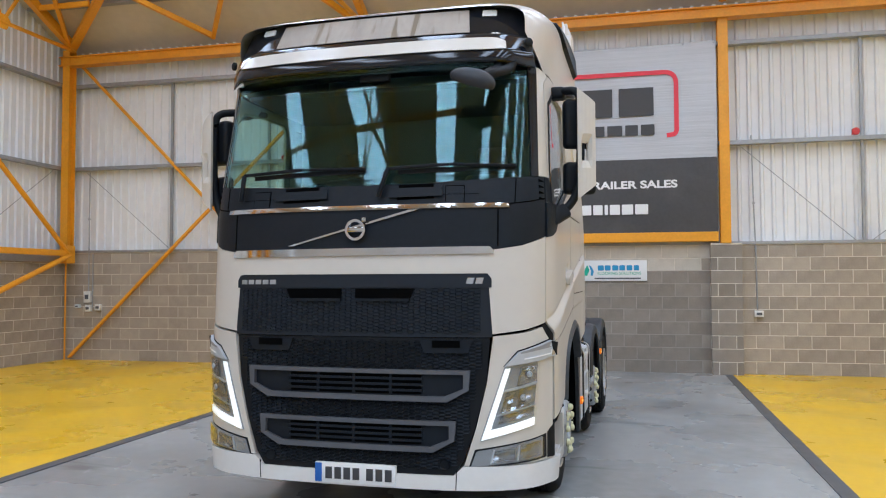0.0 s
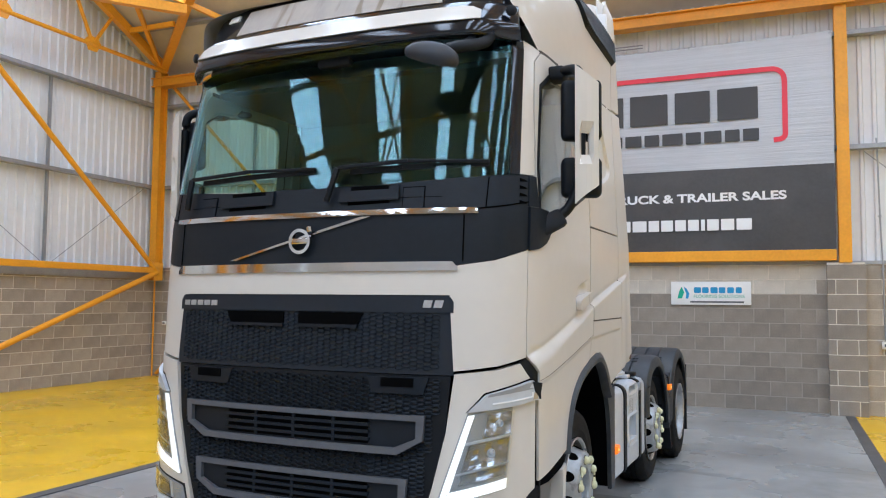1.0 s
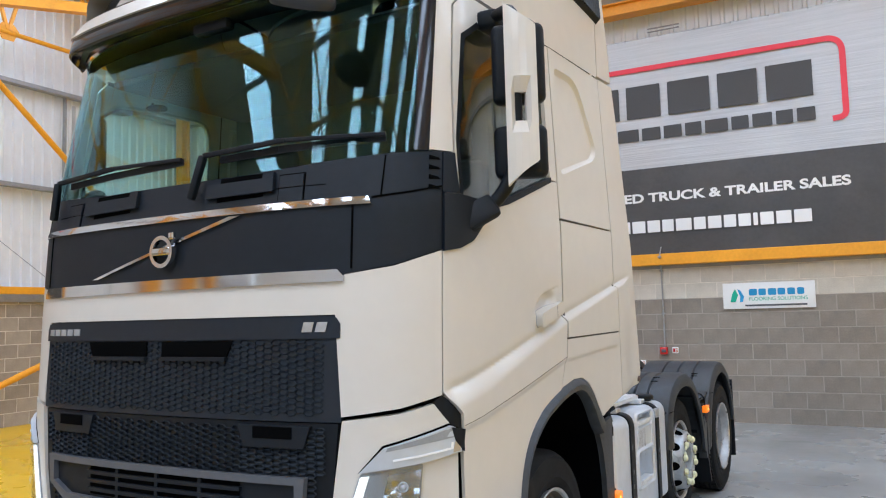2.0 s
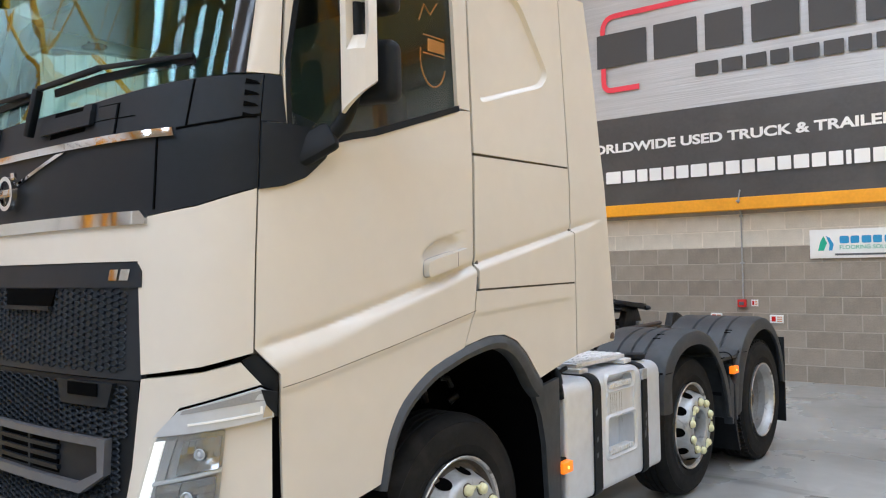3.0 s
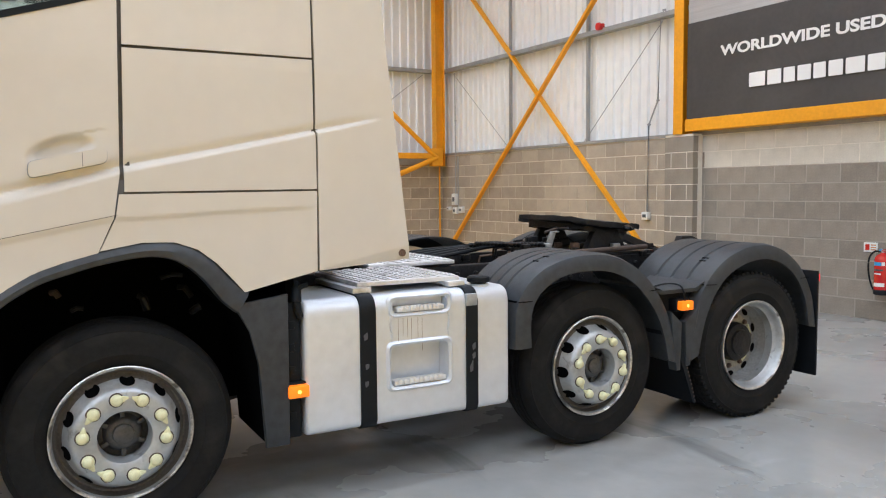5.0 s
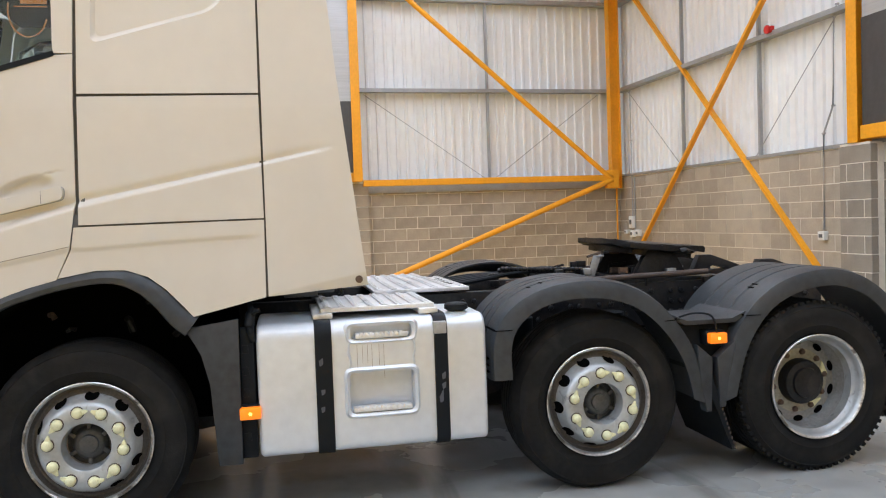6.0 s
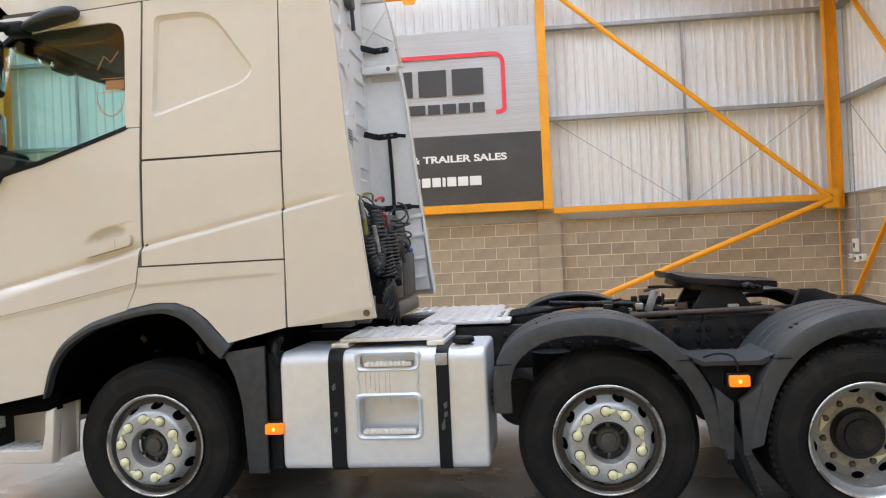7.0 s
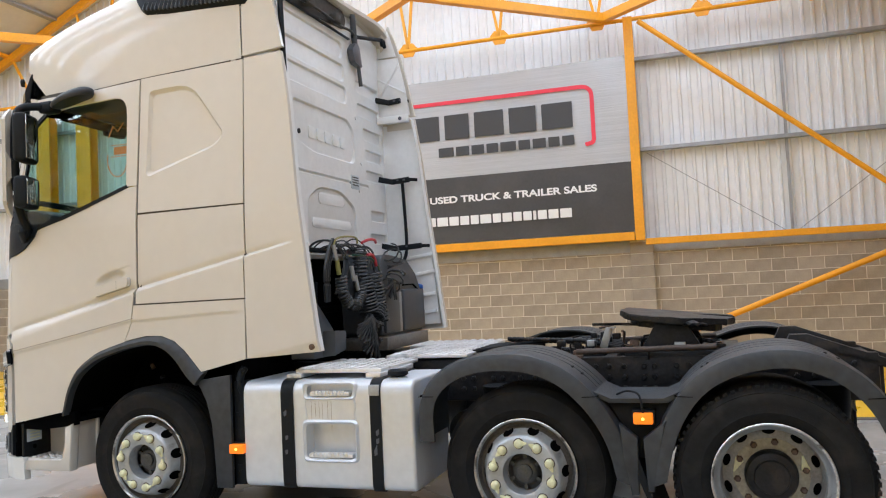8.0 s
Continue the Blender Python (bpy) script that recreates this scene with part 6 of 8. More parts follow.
            part("bulb_shield", bm, M["silver"], hl)
        for v0, v1 in ((0.635, 0.665), (0.305, 0.325)):
            skin("lamp_shelf", field((0.16, v0), (1.0, v0 + 0.02), (1.0, v1 + 0.02), (0.16, v1)), M["silver"], hl, off=0.020, th=0.012, mirror=mirror)
        skin("lamp_web", field((0.17, 0.16), (0.26, 0.17), (0.34, 0.97), (0.20, 0.97)), M["lamp_grey"], hl, off=0.014, th=0.01, mirror=mirror)
        skin("running_light", field((0.03, 0.012), (0.985, 0.012), (0.985, 0.125), (0.155, 0.125)), M["drl"], hl, off=0.022, th=0.012, mirror=mirror)
        skin("running_light", field((0.03, 0.018), (0.15, 0.13), (0.165, 0.965), (0.03, 0.965)), M["drl"], hl, off=0.022, th=0.012, mirror=mirror)
        ln = skin("lens", rounded(hp, 0.015), M["lens"], hl, off=0.030, th=0.004, mirror=mirror)
        ln.visible_shadow = False
        bp = [(0.978, 1.110), (1.213, 1.140), (LOW - 0.012, 1.163), (LOW - 0.012, 1.240), (1.325, 1.262), (1.20, 1.232), (1.066, 1.197)]
        skin("brow_gap", [(0.970, 1.106), (1.213, 1.136), (LOW - 0.004, 1.158), (LOW - 0.004, 1.248), (1.325, 1.270), (1.20, 1.240), (1.062, 1.205)], M["void"], hl, off=0.006, th=0.01, mirror=mirror)
        brow = skin("lamp_brow", bp, M["silver"], hl, off=0.028, th=0.03, mirror=mirror, label="clear silver indicator brow")
        skin("brow_top", [(1.075, 1.186), (1.20, 1.206), (LOW - 0.02, 1.222), (LOW - 0.02, 1.236), (1.325, 1.257), (1.20, 1.227), (1.082, 1.200)], M["lamp_grey"], brow, off=0.0292, th=0.004, mirror=mirror)
        skin("brow_amber", [(1.325, 1.164), (LOW - 0.018, 1.168), (LOW - 0.018, 1.216), (1.335, 1.208)], M["brow_amber"], brow, off=0.0294, th=0.004, mirror=mirror, label="pale amber indicator end")
        # white L line: the reflected highlight in the brow put in as colour
        skin("brow_tube", [(1.10, 1.150), (1.325, 1.177), (1.325, 1.202), (1.318, 1.201), (1.316, 1.183), (1.10, 1.157)], M["sign_white"], brow, off=0.032, th=0.006, mirror=mirror)
        skin("brow_end", [(LOW - 0.034, 1.205), (LOW - 0.004, 1.165), (LOW - 0.004, 1.248), (LOW - 0.05, 1.258)], M["black"], brow, off=0.034, th=0.04, mirror=mirror)
        # fog lamp
        fp = [(sx(0.765), 0.485), (sx(1.18), 0.53), (sx(1.18), 0.655), (sx(0.80), 0.58)]
        skin("fog_surround", [(sx(0.75), 0.475), (sx(1.20), 0.52), (sx(1.20), 0.668), (sx(0.79), 0.59)], M["black"], truck, off=0.007, th=0.02, mirror=mirror)
        fl = skin("fog_lamp", rounded(fp, 0.012), M["lamp_grey"], truck, off=0.010, th=0.03, mirror=mirror, label="fog lamp cluster in the bumper")

        def low_at(u, v):
            lo_s, lo_z = fp[0][0] + (fp[1][0] - fp[0][0]) * u, fp[0][1] + (fp[1][1] - fp[0][1]) * u
            hi_s, hi_z = fp[3][0] + (fp[2][0] - fp[3][0]) * u, fp[3][1] + (fp[2][1] - fp[3][1]) * u
            return lo_s + (hi_s - lo_s) * v, lo_z + (hi_z - lo_z) * v
        facets("reflector", low_at, 0.26, 0.56, 0.15, 0.85, 4, 4, fl, mirror, 11, 0.012, 0.010)
        facets("reflector", low_at, 0.62, 0.94, 0.12, 0.88, 4, 4, fl, mirror, 13, 0.012, 0.010)
        for u in (0.24, 0.59):
            skin("lamp_rib", [low_at(u, 0.08), low_at(u + 0.02, 0.08), low_at(u + 0.02, 0.92), low_at(u, 0.92)], M["silver"], fl, off=0.020, th=0.012, mirror=mirror)
        fg = skin("lens", rounded(fp, 0.012), M["lens"], fl, off=0.024, th=0.004, mirror=mirror)
        fg.visible_shadow = False
        skin("corner_cap", [(sx(1.205), 0.512), (LOW + 0.002, 0.512), (LOW + 0.002, 0.725), (sx(1.205), 0.672)], M["black"], truck, off=0.008, th=0.03, mirror=mirror)
        # open step below the door: ivory frame, aluminium tread, dark front cheek
        def across(a, b):
            return sorted((sg * a, sg * b))
        bm = bmesh.new()
        prism(bm, [(0.435, 0.412), (0.872, 0.412), (0.880, 0.55), (0.902, 0.742), (0.832, 0.712), (0.834, 0.60), (0.820, 0.50), (0.800, 0.477), (0.462, 0.470), (0.437, 0.500)], "x", *across(1.175, 1.252), 0.010)
        st = part("entry_step", bm, M["paint"], truck, "ivory moulded entry step below the door")
        bm = bmesh.new()
        prism(bm, [(0.445, 0.418), (0.875, 0.418), (0.885, 0.56), (0.895, 0.745), (0.445, 0.745)], "x", *across(0.985, 1.0))
        part("step_back", bm, M["paint"], st)
        bm = bmesh.new()
        box(bm, (across(0.99, 1.18)[0], 0.845, 0.42), (across(0.99, 1.18)[1], 0.870, 0.745), 0.004)
        part("step_side", bm, M["paint"], st)
        bm = bmesh.new()
        box(bm, (across(1.0, 1.238)[0], 0.428, 0.488), (across(1.0, 1.238)[1], 0.452, 0.735), 0.004)
        ck = part("step_cheek", bm, M["black"], st, "black plastic cheek of the step well")
        bm = bmesh.new()
        box(bm, (across(1.085, 1.215)[0], 0.4525, 0.60), (across(1.085, 1.215)[1], 0.455, 0.705), 0.001)
        part("cheek_label", bm, M["label_grey"], ck, "worn pale label with printed bars")
        bm = bmesh.new()
        for k in range(4):
            box(bm, (across(1.10, 1.19)[0], 0.4552, 0.618 + k * 0.021), (across(1.10, 1.19)[1], 0.4562, 0.626 + k * 0.021))
        part("label_print", bm, M["nutcap"], ck)
        bm = bmesh.new()
        tube(bm, [(sg * 1.15, 0.452, 0.56), (sg * 1.15, 0.458, 0.56)], 0.016, 10)
        part("cheek_plug", bm, M["void"], ck)
        bm = bmesh.new()
        box(bm, (across(1.0, 1.232)[0], 0.455, 0.472), (across(1.0, 1.232)[1], 0.828, 0.492), 0.005)
        for k in range(6):
            for q in range(4):
                xx, yy = across(1.0, 1.232)[0] + 0.045 + q * 0.048, 0.492 + k * 0.058
                tube(bm, [(xx, yy, 0.490), (xx, yy, 0.498)], 0.016, 8)
        part("step_tread", bm, M["tread"], st, "aluminium step tread")
        # gap between door and step: its shade put in as a near-black band
        bm = bmesh.new()
        prism(bm, [(0.425, 0.700), (0.605, 0.692), (0.915, 0.728), (0.915, 0.822), (0.846, 0.818), (0.392, 0.738)], "x", *across(1.19, 1.236), 0.004)
        part("sill_band", bm, M["void"], st, "near-black band standing in for the shaded gap below the door")
        # top of the well, near-black to carry the shade in its colour
        bm = bmesh.new()
        box(bm, (across(0.88, 1.19)[0], 0.42, 0.742), (across(0.88, 1.19)[1], 0.90, 0.775), 0.006)
        part("step_well", bm, M["void"], st, "step well top with shade in its near-black colour")
    # number plate with plain bars
    bm = bmesh.new()
    box(bm, (-0.265, -0.03, 0.345), (0.29, 0.0, 0.475), 0.006)
    pl = part("number_plate", bm, M["plate_white"], truck, "white number plate with plain dark bars")
    bm = bmesh.new()
    box(bm, (-0.262, -0.034, 0.35), (-0.215, -0.0305, 0.47), 0.001)
    part("plate_band", bm, M["plate_blue"], pl)
    for k in range(7):
        u = -0.19 + k * 0.063 + (0.03 if k > 3 else 0)
        bm = bmesh.new()
        box(bm, (u, -0.034, 0.372), (u + 0.046, -0.0305, 0.448), 0.001)
        part("plate_bar", bm, M["ban_ink"], pl)
    # wipers
    for xp, x1, x2 in ((0.15, 0.21, 1.04), (-0.88, -0.86, 0.04)):
        w = bmesh.new()
        p0, p1 = on_cab(sx(xp), 2.20, 0.035), on_cab(sx(x1), 2.385, 0.06)
        p2 = on_cab(sx(x2), 2.395, 0.03)
        bar(w, p0, p1, 0.036, 0.03, 0.008)
        mid = on_cab(sx((x1 + x2) / 2), 2.405, 0.045)
        bar(w, p1, mid, 0.017, 0.022, 0.004)
        bar(w, mid, p2, 0.012, 0.018, 0.003)
        q = on_cab(sx((x1 * 0.55 + x2 * 0.45)), 2.375, 0.014)
        bar(w, on_cab(sx(x1 + 0.06), 2.365, 0.016), q, 0.01, 0.03)
        bar(w, q, on_cab(sx(x2), 2.385, 0.014), 0.01, 0.03)
        part("wiper", w, M["black"], truck, "black windscreen wiper")
    # kerb mirror under the visor
    bm = bmesh.new()
    for dx in (0.0, 0.09):
        tube(bm, _chaikin([on_cab(sx(0.93 + dx), 3.11, 0.06), on_cab(sx(0.925 + dx * 0.7), 3.045, 0.085), (0.885 + dx * 0.5, 0.03, 2.965), (0.865, 0.02, 2.935)], 2), 0.032, 10)
    km = part("front_mirror", bm, M["black"], truck, "dark kerb-view mirror on the visor")
    bm = bmesh.new()
    bmesh.ops.create_uvsphere(bm, u_segments=28, v_segments=16, radius=1.0)
    for v in bm.verts:
        if v.co.z < -0.35:
            v.co.z = -0.35
        v.co = Vector((v.co.x * (0.150 - 0.02 * v.co.x), v.co.y * 0.085, v.co.z * 0.075))
    bmesh.ops.transform(bm, matrix=Matrix.Translation((0.815, 0.0, 2.915)) @ pose(0, 0, 0, 22, 17, 8), verts=bm.verts[:])
    part("mirror_shell", bm, M["mirror_grey"], km, "smooth dark grey mirror shell")
    bm = bmesh.new()
    c2 = on_cab(sx(0.05), 3.045, 0.01)
    box(bm, (c2.x - 0.11, c2.y - 0.02, 3.02), (c2.x + 0.11, c2.y + 0.04, 3.075), 0.015)
    part("screen_sensor", bm, M["black"], truck)


def build_mirrors():
    for sgn in (1, -1):
        X = lambda v: sgn * v
        # one bent arm from the roof edge down to the foot
        bm = bmesh.new()
        tube(bm, _chaikin([(X(1.20), 0.77, 2.985), (X(1.30), 0.72, 2.985), (X(1.39), 0.64, 2.965), (X(1.415), 0.625, 2.90), (X(1.415), 0.618, 2.74), (X(1.415), 0.612, 2.52), (X(1.408), 0.618, 2.36), (X(1.385), 0.615, 2.24), (X(1.33), 0.60, 2.15), (X(1.24), 0.555, 2.09)], 2), 0.029, 10)
        bar(bm, (X(1.20), 0.49, 2.05), (X(1.325), 0.585, 2.135), 0.11, 0.06, 0.025, up=(0, 1, 0))
        box(bm, (min(X(1.19), X(1.30)), 0.70, 2.935), (max(X(1.19), X(1.30)), 0.83, 3.02), 0.025, None, 3)
        arm = part("mirror_arm", bm, M["black"], truck, "black bent mirror arm")
        for z0, z1 in ((2.565, 2.91), (2.245, 2.470)):
            turn = Matrix.Translation((X(1.418), 0.705, 0)) @ pose(0, 0, 0, 0, 0, sgn * 22)
            bm = bmesh.new()
            box(bm, (min(X(-0.135), X(0.090)), -0.048, z0), (max(X(-0.135), X(0.090)), 0.048, z1), 0.034, turn, 4)
            h = part("mirror_housing", bm, M["black"], arm, "black mirror housing")
            bm = bmesh.new()
            box(bm, (-0.078, 0.0475, z0 + 0.025), (0.078, 0.052, z1 - 0.025), 0.002, turn)
            part("mirror_glass", bm, M["mirror"], h, "mirror glass")
        # ivory cover with a bevelled window between the two glasses
        us = [0.0, 0.14, 0.22, 0.30, 0.51, 0.72, 0.80, 0.90, 1.0]
        plan = _curve([(1.402, 0.548), (1.44, 0.557), (1.48, 0.578), (1.517, 0.612)], 8)
        bm = bmesh.new()

        def cover(u, z, back):
            i = min(len(plan) - 2, int(u * (len(plan) - 1)))
            f = u * (len(plan) - 1) - i
            (xa, ya), (xb, yb) = plan[i], plan[i + 1]
            n = Vector((yb - ya, -(xb - xa))).normalized()
            return (X(xa + (xb - xa) * f - n.x * back), ya + (yb - ya) * f - n.y * back, z)
        front, rear = [], []
        for u in us:
            zb = 2.195 + 0.105 * u
            zt = 2.965 - 0.10 * u
            col, cor = [], []
            for z in (zb, zb + 0.10, 2.412, 2.467, 2.587, 2.648, 2.75, 2.86, zt):
                sunk = 0.030 if 0.28 < u < 0.74 and 2.46 < z < 2.59 else 0.0
                col.append(bm.verts.new(cover(u, z, sunk)))
                cor.append(bm.verts.new(cover(u, z, 0.022 + sunk)))
            front.append(col)
            rear.append(cor)
        nu, nz = len(us), 9
        for i in range(nu - 1):
            for j in range(nz - 1):
                if j == 3 and 0.28 < us[i] < 0.71:
                    continue
                bm.faces.new((front[i][j], front[i + 1][j], front[i + 1][j + 1], front[i][j + 1]))
                bm.faces.new((rear[i][j], rear[i][j + 1], rear[i + 1][j + 1], rear[i + 1][j]))
        for i in range(nu - 1):
            for j in (0, nz - 1):
                bm.faces.new((front[i][j], front[i + 1][j], rear[i + 1][j], rear[i][j]))
        for j in range(nz - 1):
            for i in (0, nu - 1):
                bm.faces.new((front[i][j], front[i][j + 1], rear[i][j + 1], rear[i][j]))
        for i in range(3, 5):
            for j in (3, 4):
                bm.faces.new((front[i][j], front[i + 1][j], rear[i + 1][j], rear[i][j]))
        for i in (3, 5):
            bm.faces.new((front[i][3], front[i][4], rear[i][4], rear[i][3]))
        part("mirror_cover", bm, M["paint"], arm, "ivory mirror cover with a window slot", smooth=False)
        # kerb mirror above the door
        bm = bmesh.new()
        bmesh.ops.create_uvsphere(bm, u_segments=28, v_segments=16, radius=1.0)
        for v in bm.verts:
            if v.co.z < -0.4:
                v.co.z = -0.4
            v.co = Vector((v.co.x * 0.085, v.co.y * 0.185, v.co.z * (0.055 + 0.012 * v.co.y)))
        bmesh.ops.transform(bm, matrix=Matrix.Translation((X(1.262), 0.985, 3.012)) @ pose(0, 0, 0, 12, 0, 0), verts=bm.verts[:])
        wm = part("wide_mirror", bm, M["mirror_grey"], truck, "dark kerb mirror above the door")
        bm = bmesh.new()
        bar(bm, (X(1.19), 0.93, 3.02), (X(1.26), 0.95, 3.03), 0.06, 0.05, 0.012)
        part("mirror_stub", bm, M["black"], wm)


def build_interior():
    bm = bmesh.new()
    box(bm, (-1.15, 0.25, 1.40), (1.15, 2.2, 1.46))
    part("cab_floor", bm, M["black"], truck)
    bm = bmesh.new()
    prism(bm, [(0.30, 1.46), (0.80, 1.46), (0.78, 2.0), (0.70, 2.22), (0.45, 2.28), (0.28, 2.26)], "x", -1.12, 1.12, 0.03)
    part("dashboard", bm, M["black"], truck, "black dashboard")
    bm = bmesh.new()
    box(bm, (-1.14, 1.62, 1.46), (1.14, 1.66, 3.3))
    part("bunk_curtain", bm, M["beige"], truck, "grey-green sleeper trim behind the seats")
    bm = bmesh.new()
    box(bm, (-1.1, 0.60, 3.03), (1.1, 1.64, 3.07), 0.01)
    part("headliner", bm, M["seat"], truck)
    for sgn in (1, -1):
        bm = bmesh.new()
        x0 = sgn * 0.62
        box(bm, (x0 - 0.25, 0.98, 1.75), (x0 + 0.25, 1.45, 1.92), 0.06, None, 3)
        s = part("seat", bm, M["seat"], truck, "dark grey cab seat")
        bm = bmesh.new()
        box(bm, (x0 - 0.23, 1.40, 1.9), (x0 + 0.23, 1.54, 2.52), 0.06, None, 3)
        part("backrest", bm, M["seat"], s)
        bm = bmesh.new()
        box(bm, (x0 - 0.13, 1.44, 2.54), (x0 + 0.13, 1.53, 2.74), 0.04, None, 3)
        part("headrest", bm, M["seat"], s)
    bm = bmesh.new()
    n1, n2 = 32, 8
    ring = [[bm.verts.new(((0.21 + 0.016 * math.cos(b)) * math.cos(a), (0.21 + 0.016 * math.cos(b)) * math.sin(a), 0.016 * math.sin(b))) for b in (2 * math.pi * j / n2 for j in range(n2))] for a in (2 * math.pi * i / n1 for i in range(n1))]
    for i in range(n1):
        for j in range(n2):
            bm.faces.new((ring[i][j], ring[(i + 1) % n1][j], ring[(i + 1) % n1][(j + 1) % n2], ring[i][(j + 1) % n2]))
    box(bm, (-0.2, -0.02, -0.02), (0.2, 0.02, 0.005), 0.005)
    box(bm, (-0.06, -0.08, -0.03), (0.06, 0.06, 0.01), 0.015)
    bmesh.ops.transform(bm, matrix=pose(-0.60, 0.88, 2.27, -32, 0, 0), verts=bm.verts[:])
    part("steering_wheel", bm, M["black"], truck, "black steering wheel")
    # faded round sticker on the nearside window: ring, beam and bar
    bm = bmesh.new()
    pts = [(1.19, 1.30 + 0.085 * math.cos(a), 2.56 + 0.12 * math.sin(a)) for a in np.linspace(math.pi * 0.9, math.pi * 1.9, 18)]
    tube(bm, pts, 0.004, 5)
    tube(bm, [(1.182, 1.22, 2.72), (1.178, 1.26, 2.80), (1.178, 1.30, 2.76), (1.176, 1.35, 2.82)], 0.004, 5)
    box(bm, (1.184, 1.24, 2.58), (1.188, 1.385, 2.585))
    box(bm, (1.184, 1.24, 2.66), (1.188, 1.385, 2.665))
    box(bm, (1.184, 1.27, 2.595), (1.188, 1.385, 2.65))
    part("window_sticker", bm, M["sticker"], truck, "faded orange window sticker as plain shapes")


def wheel(name, x, y, deep, facing, nuts, holes):
    """One road wheel. deep: the sunken disc of a twin wheel; nuts, holes: turn of their rings in degrees."""
    w = new(name)
    w.parent = truck
    w.empty_display_size = 0.2
    w.matrix_basis = pose(x, y, 0.490, 0, 0, 0 if facing > 0 else 180)
    w["label"] = "twin drive wheel with deep silver rim" if deep else "road wheel with silver rim and yellow nut markers"
    width = 0.62 if deep else 0.31
    bm = bmesh.new()
    R = 0.490
    spin(bm, [(0.285, -0.06), (0.292, -0.03), (0.31, -0.012), (0.345, -0.004), (0.352, -0.001), (0.358, -0.004), (0.40, 0.0), (0.436, -0.005), (0.450, -0.012), (0.455, -0.010), (0.461, -0.018), (0.476, -0.036), (R - 0.003, -0.058), (R, -0.075)] +
         [q for k in range(4) for q in ((R, -0.085 - k * 0.045), (R - 0.012, -0.088 - k * 0.045), (R - 0.012, -0.096 - k * 0.045), (R, -0.099 - k * 0.045))] + [(R, -0.24), (0.476, -0.28), (0.40, -0.31), (0.285, -0.29)], 64)
    if deep:
        spin(bm, [(0.285, -0.33), (0.40, -0.335), (0.476, -0.36), (R, -0.40), (R, -0.58), (0.476, -0.61), (0.40, -0.64), (0.285, -0.62)], 48)
    part("tyre", bm, M["rubber"], w, "black truck tyre")
    if not deep:
        prof = [(0.283, -0.28), (0.283, -0.04), (0.298, -0.012), (0.300, -0.004), (0.294, 0.0), (0.286, -0.006), (0.279, -0.028), (0.272, -0.050), (0.264, -0.055), (0.252, -0.048), (0.236, -0.010), (0.220, 0.036), (0.206, 0.054), (0.190, 0.060), (0.124, 0.060), (0.114, 0.054), (0.110, 0.030), (0.106, -0.02)]
    else:
        prof = [(0.283, -0.28), (0.283, -0.04), (0.298, -0.012), (0.300, -0.004), (0.294, 0.0), (0.286, -0.006), (0.278, -0.03), (0.272, -0.05), (0.258, -0.065), (0.256, -0.14), (0.252, -0.195), (0.244, -0.21), (0.225, -0.208), (0.205, -0.20), (0.118, -0.20), (0.114, -0.195), (0.108, -0.16)]
    bm = bmesh.new()
    spin(bm, prof, 64)
    rim = part("rim", bm, M["steel_rim"], w, "silver steel rim")
    if deep:
        # disc darker than the rim: dirt and the deep dish's shade in one colour
        bm = bmesh.new()
        spin(bm, [(0.2565, -0.12), (0.251, -0.192), (0.243, -0.2075), (0.225, -0.2055), (0.205, -0.1975), (0.118, -0.1975)], 64)
        part("disc", bm, M["disc_grey"], rim, "sunken grey wheel disc, darkened for dirt and the dish's shade")
        bm = bmesh.new()
        spin(bm, [(0.190, -0.1955), (0.186, -0.193), (0.130, -0.193), (0.126, -0.1955)], 48)
        part("nut_ring", bm, M["rim_dirty"], rim, "beige nut ring")
        # shoulder lugs of the drive tyre
        bm = bmesh.new()
        for k in range(72):
            a = 2 * math.pi * k / 72
            m = Matrix.Rotation(a, 4, "X")
            box(bm, (-0.095, -0.011, 0.473), (-0.030, 0.011, 0.4912), 0.0, m)
        part("shoulder_tread", bm, M["rubber"], w)
    else:
        bm = bmesh.new()
        spin(bm, [(0.2868, -0.0075), (0.2775, -0.029), (0.2705, -0.0505), (0.2635, -0.0535), (0.2530, -0.0465), (0.2440, -0.026)], 64)
        part("rim_well", bm, M["rim_grime"], rim, "brown grimy well of the rim")
    bm = bmesh.new()
    spin(bm, [(0.301, -0.008), (0.3015, 0.0), (0.297, 0.0035), (0.2915, 0.001), (0.287, -0.005)], 64)
    part("rim_edge", bm, M["worn_edge"], rim, "bright worn rim edge")
    hole_r, hole_h = (0.2365, -0.012) if not deep else (0.229, -0.2055)
    for k in range(10):
        a = radians(holes + 36 * k)
        # no cut hole: a flat near-black oval puts its inner shade into colour
        bm = bmesh.new()
        n = 16
        top = []
        for j in range(n):
            b = 2 * math.pi * j / n
            dr, dt = (0.016 if not deep else 0.019) * math.cos(b), 0.033 * math.sin(b)
            rr = hole_r + dr
            xx = hole_h - dr * (2.7 if not deep else 0.0) + 0.006
            top.append(bm.verts.new((xx, rr * math.cos(a) - dt * math.sin(a), rr * math.sin(a) + dt * math.cos(a))))
        bm.faces.new(top)
        part("vent_hole", bm, M["void"], rim, smooth=False)
    bm = bmesh.new()
    if deep:
        spin(bm, [(0.134, -0.20), (0.132, -0.15), (0.122, -0.13), (0.09, -0.12), (0.085, -0.105), (0.05, -0.10), (0.0, -0.105)], 32)
        part("hub", bm, M["greasy"], w, "greasy drive hub")
    else:
        spin(bm, [(0.108, -0.045), (0.085, -0.040), (0.070, -0.012), (0.056, -0.004), (0.046, -0.004), (0.044, 0.010), (0.036, 0.014), (0.0, 0.014)], 32)
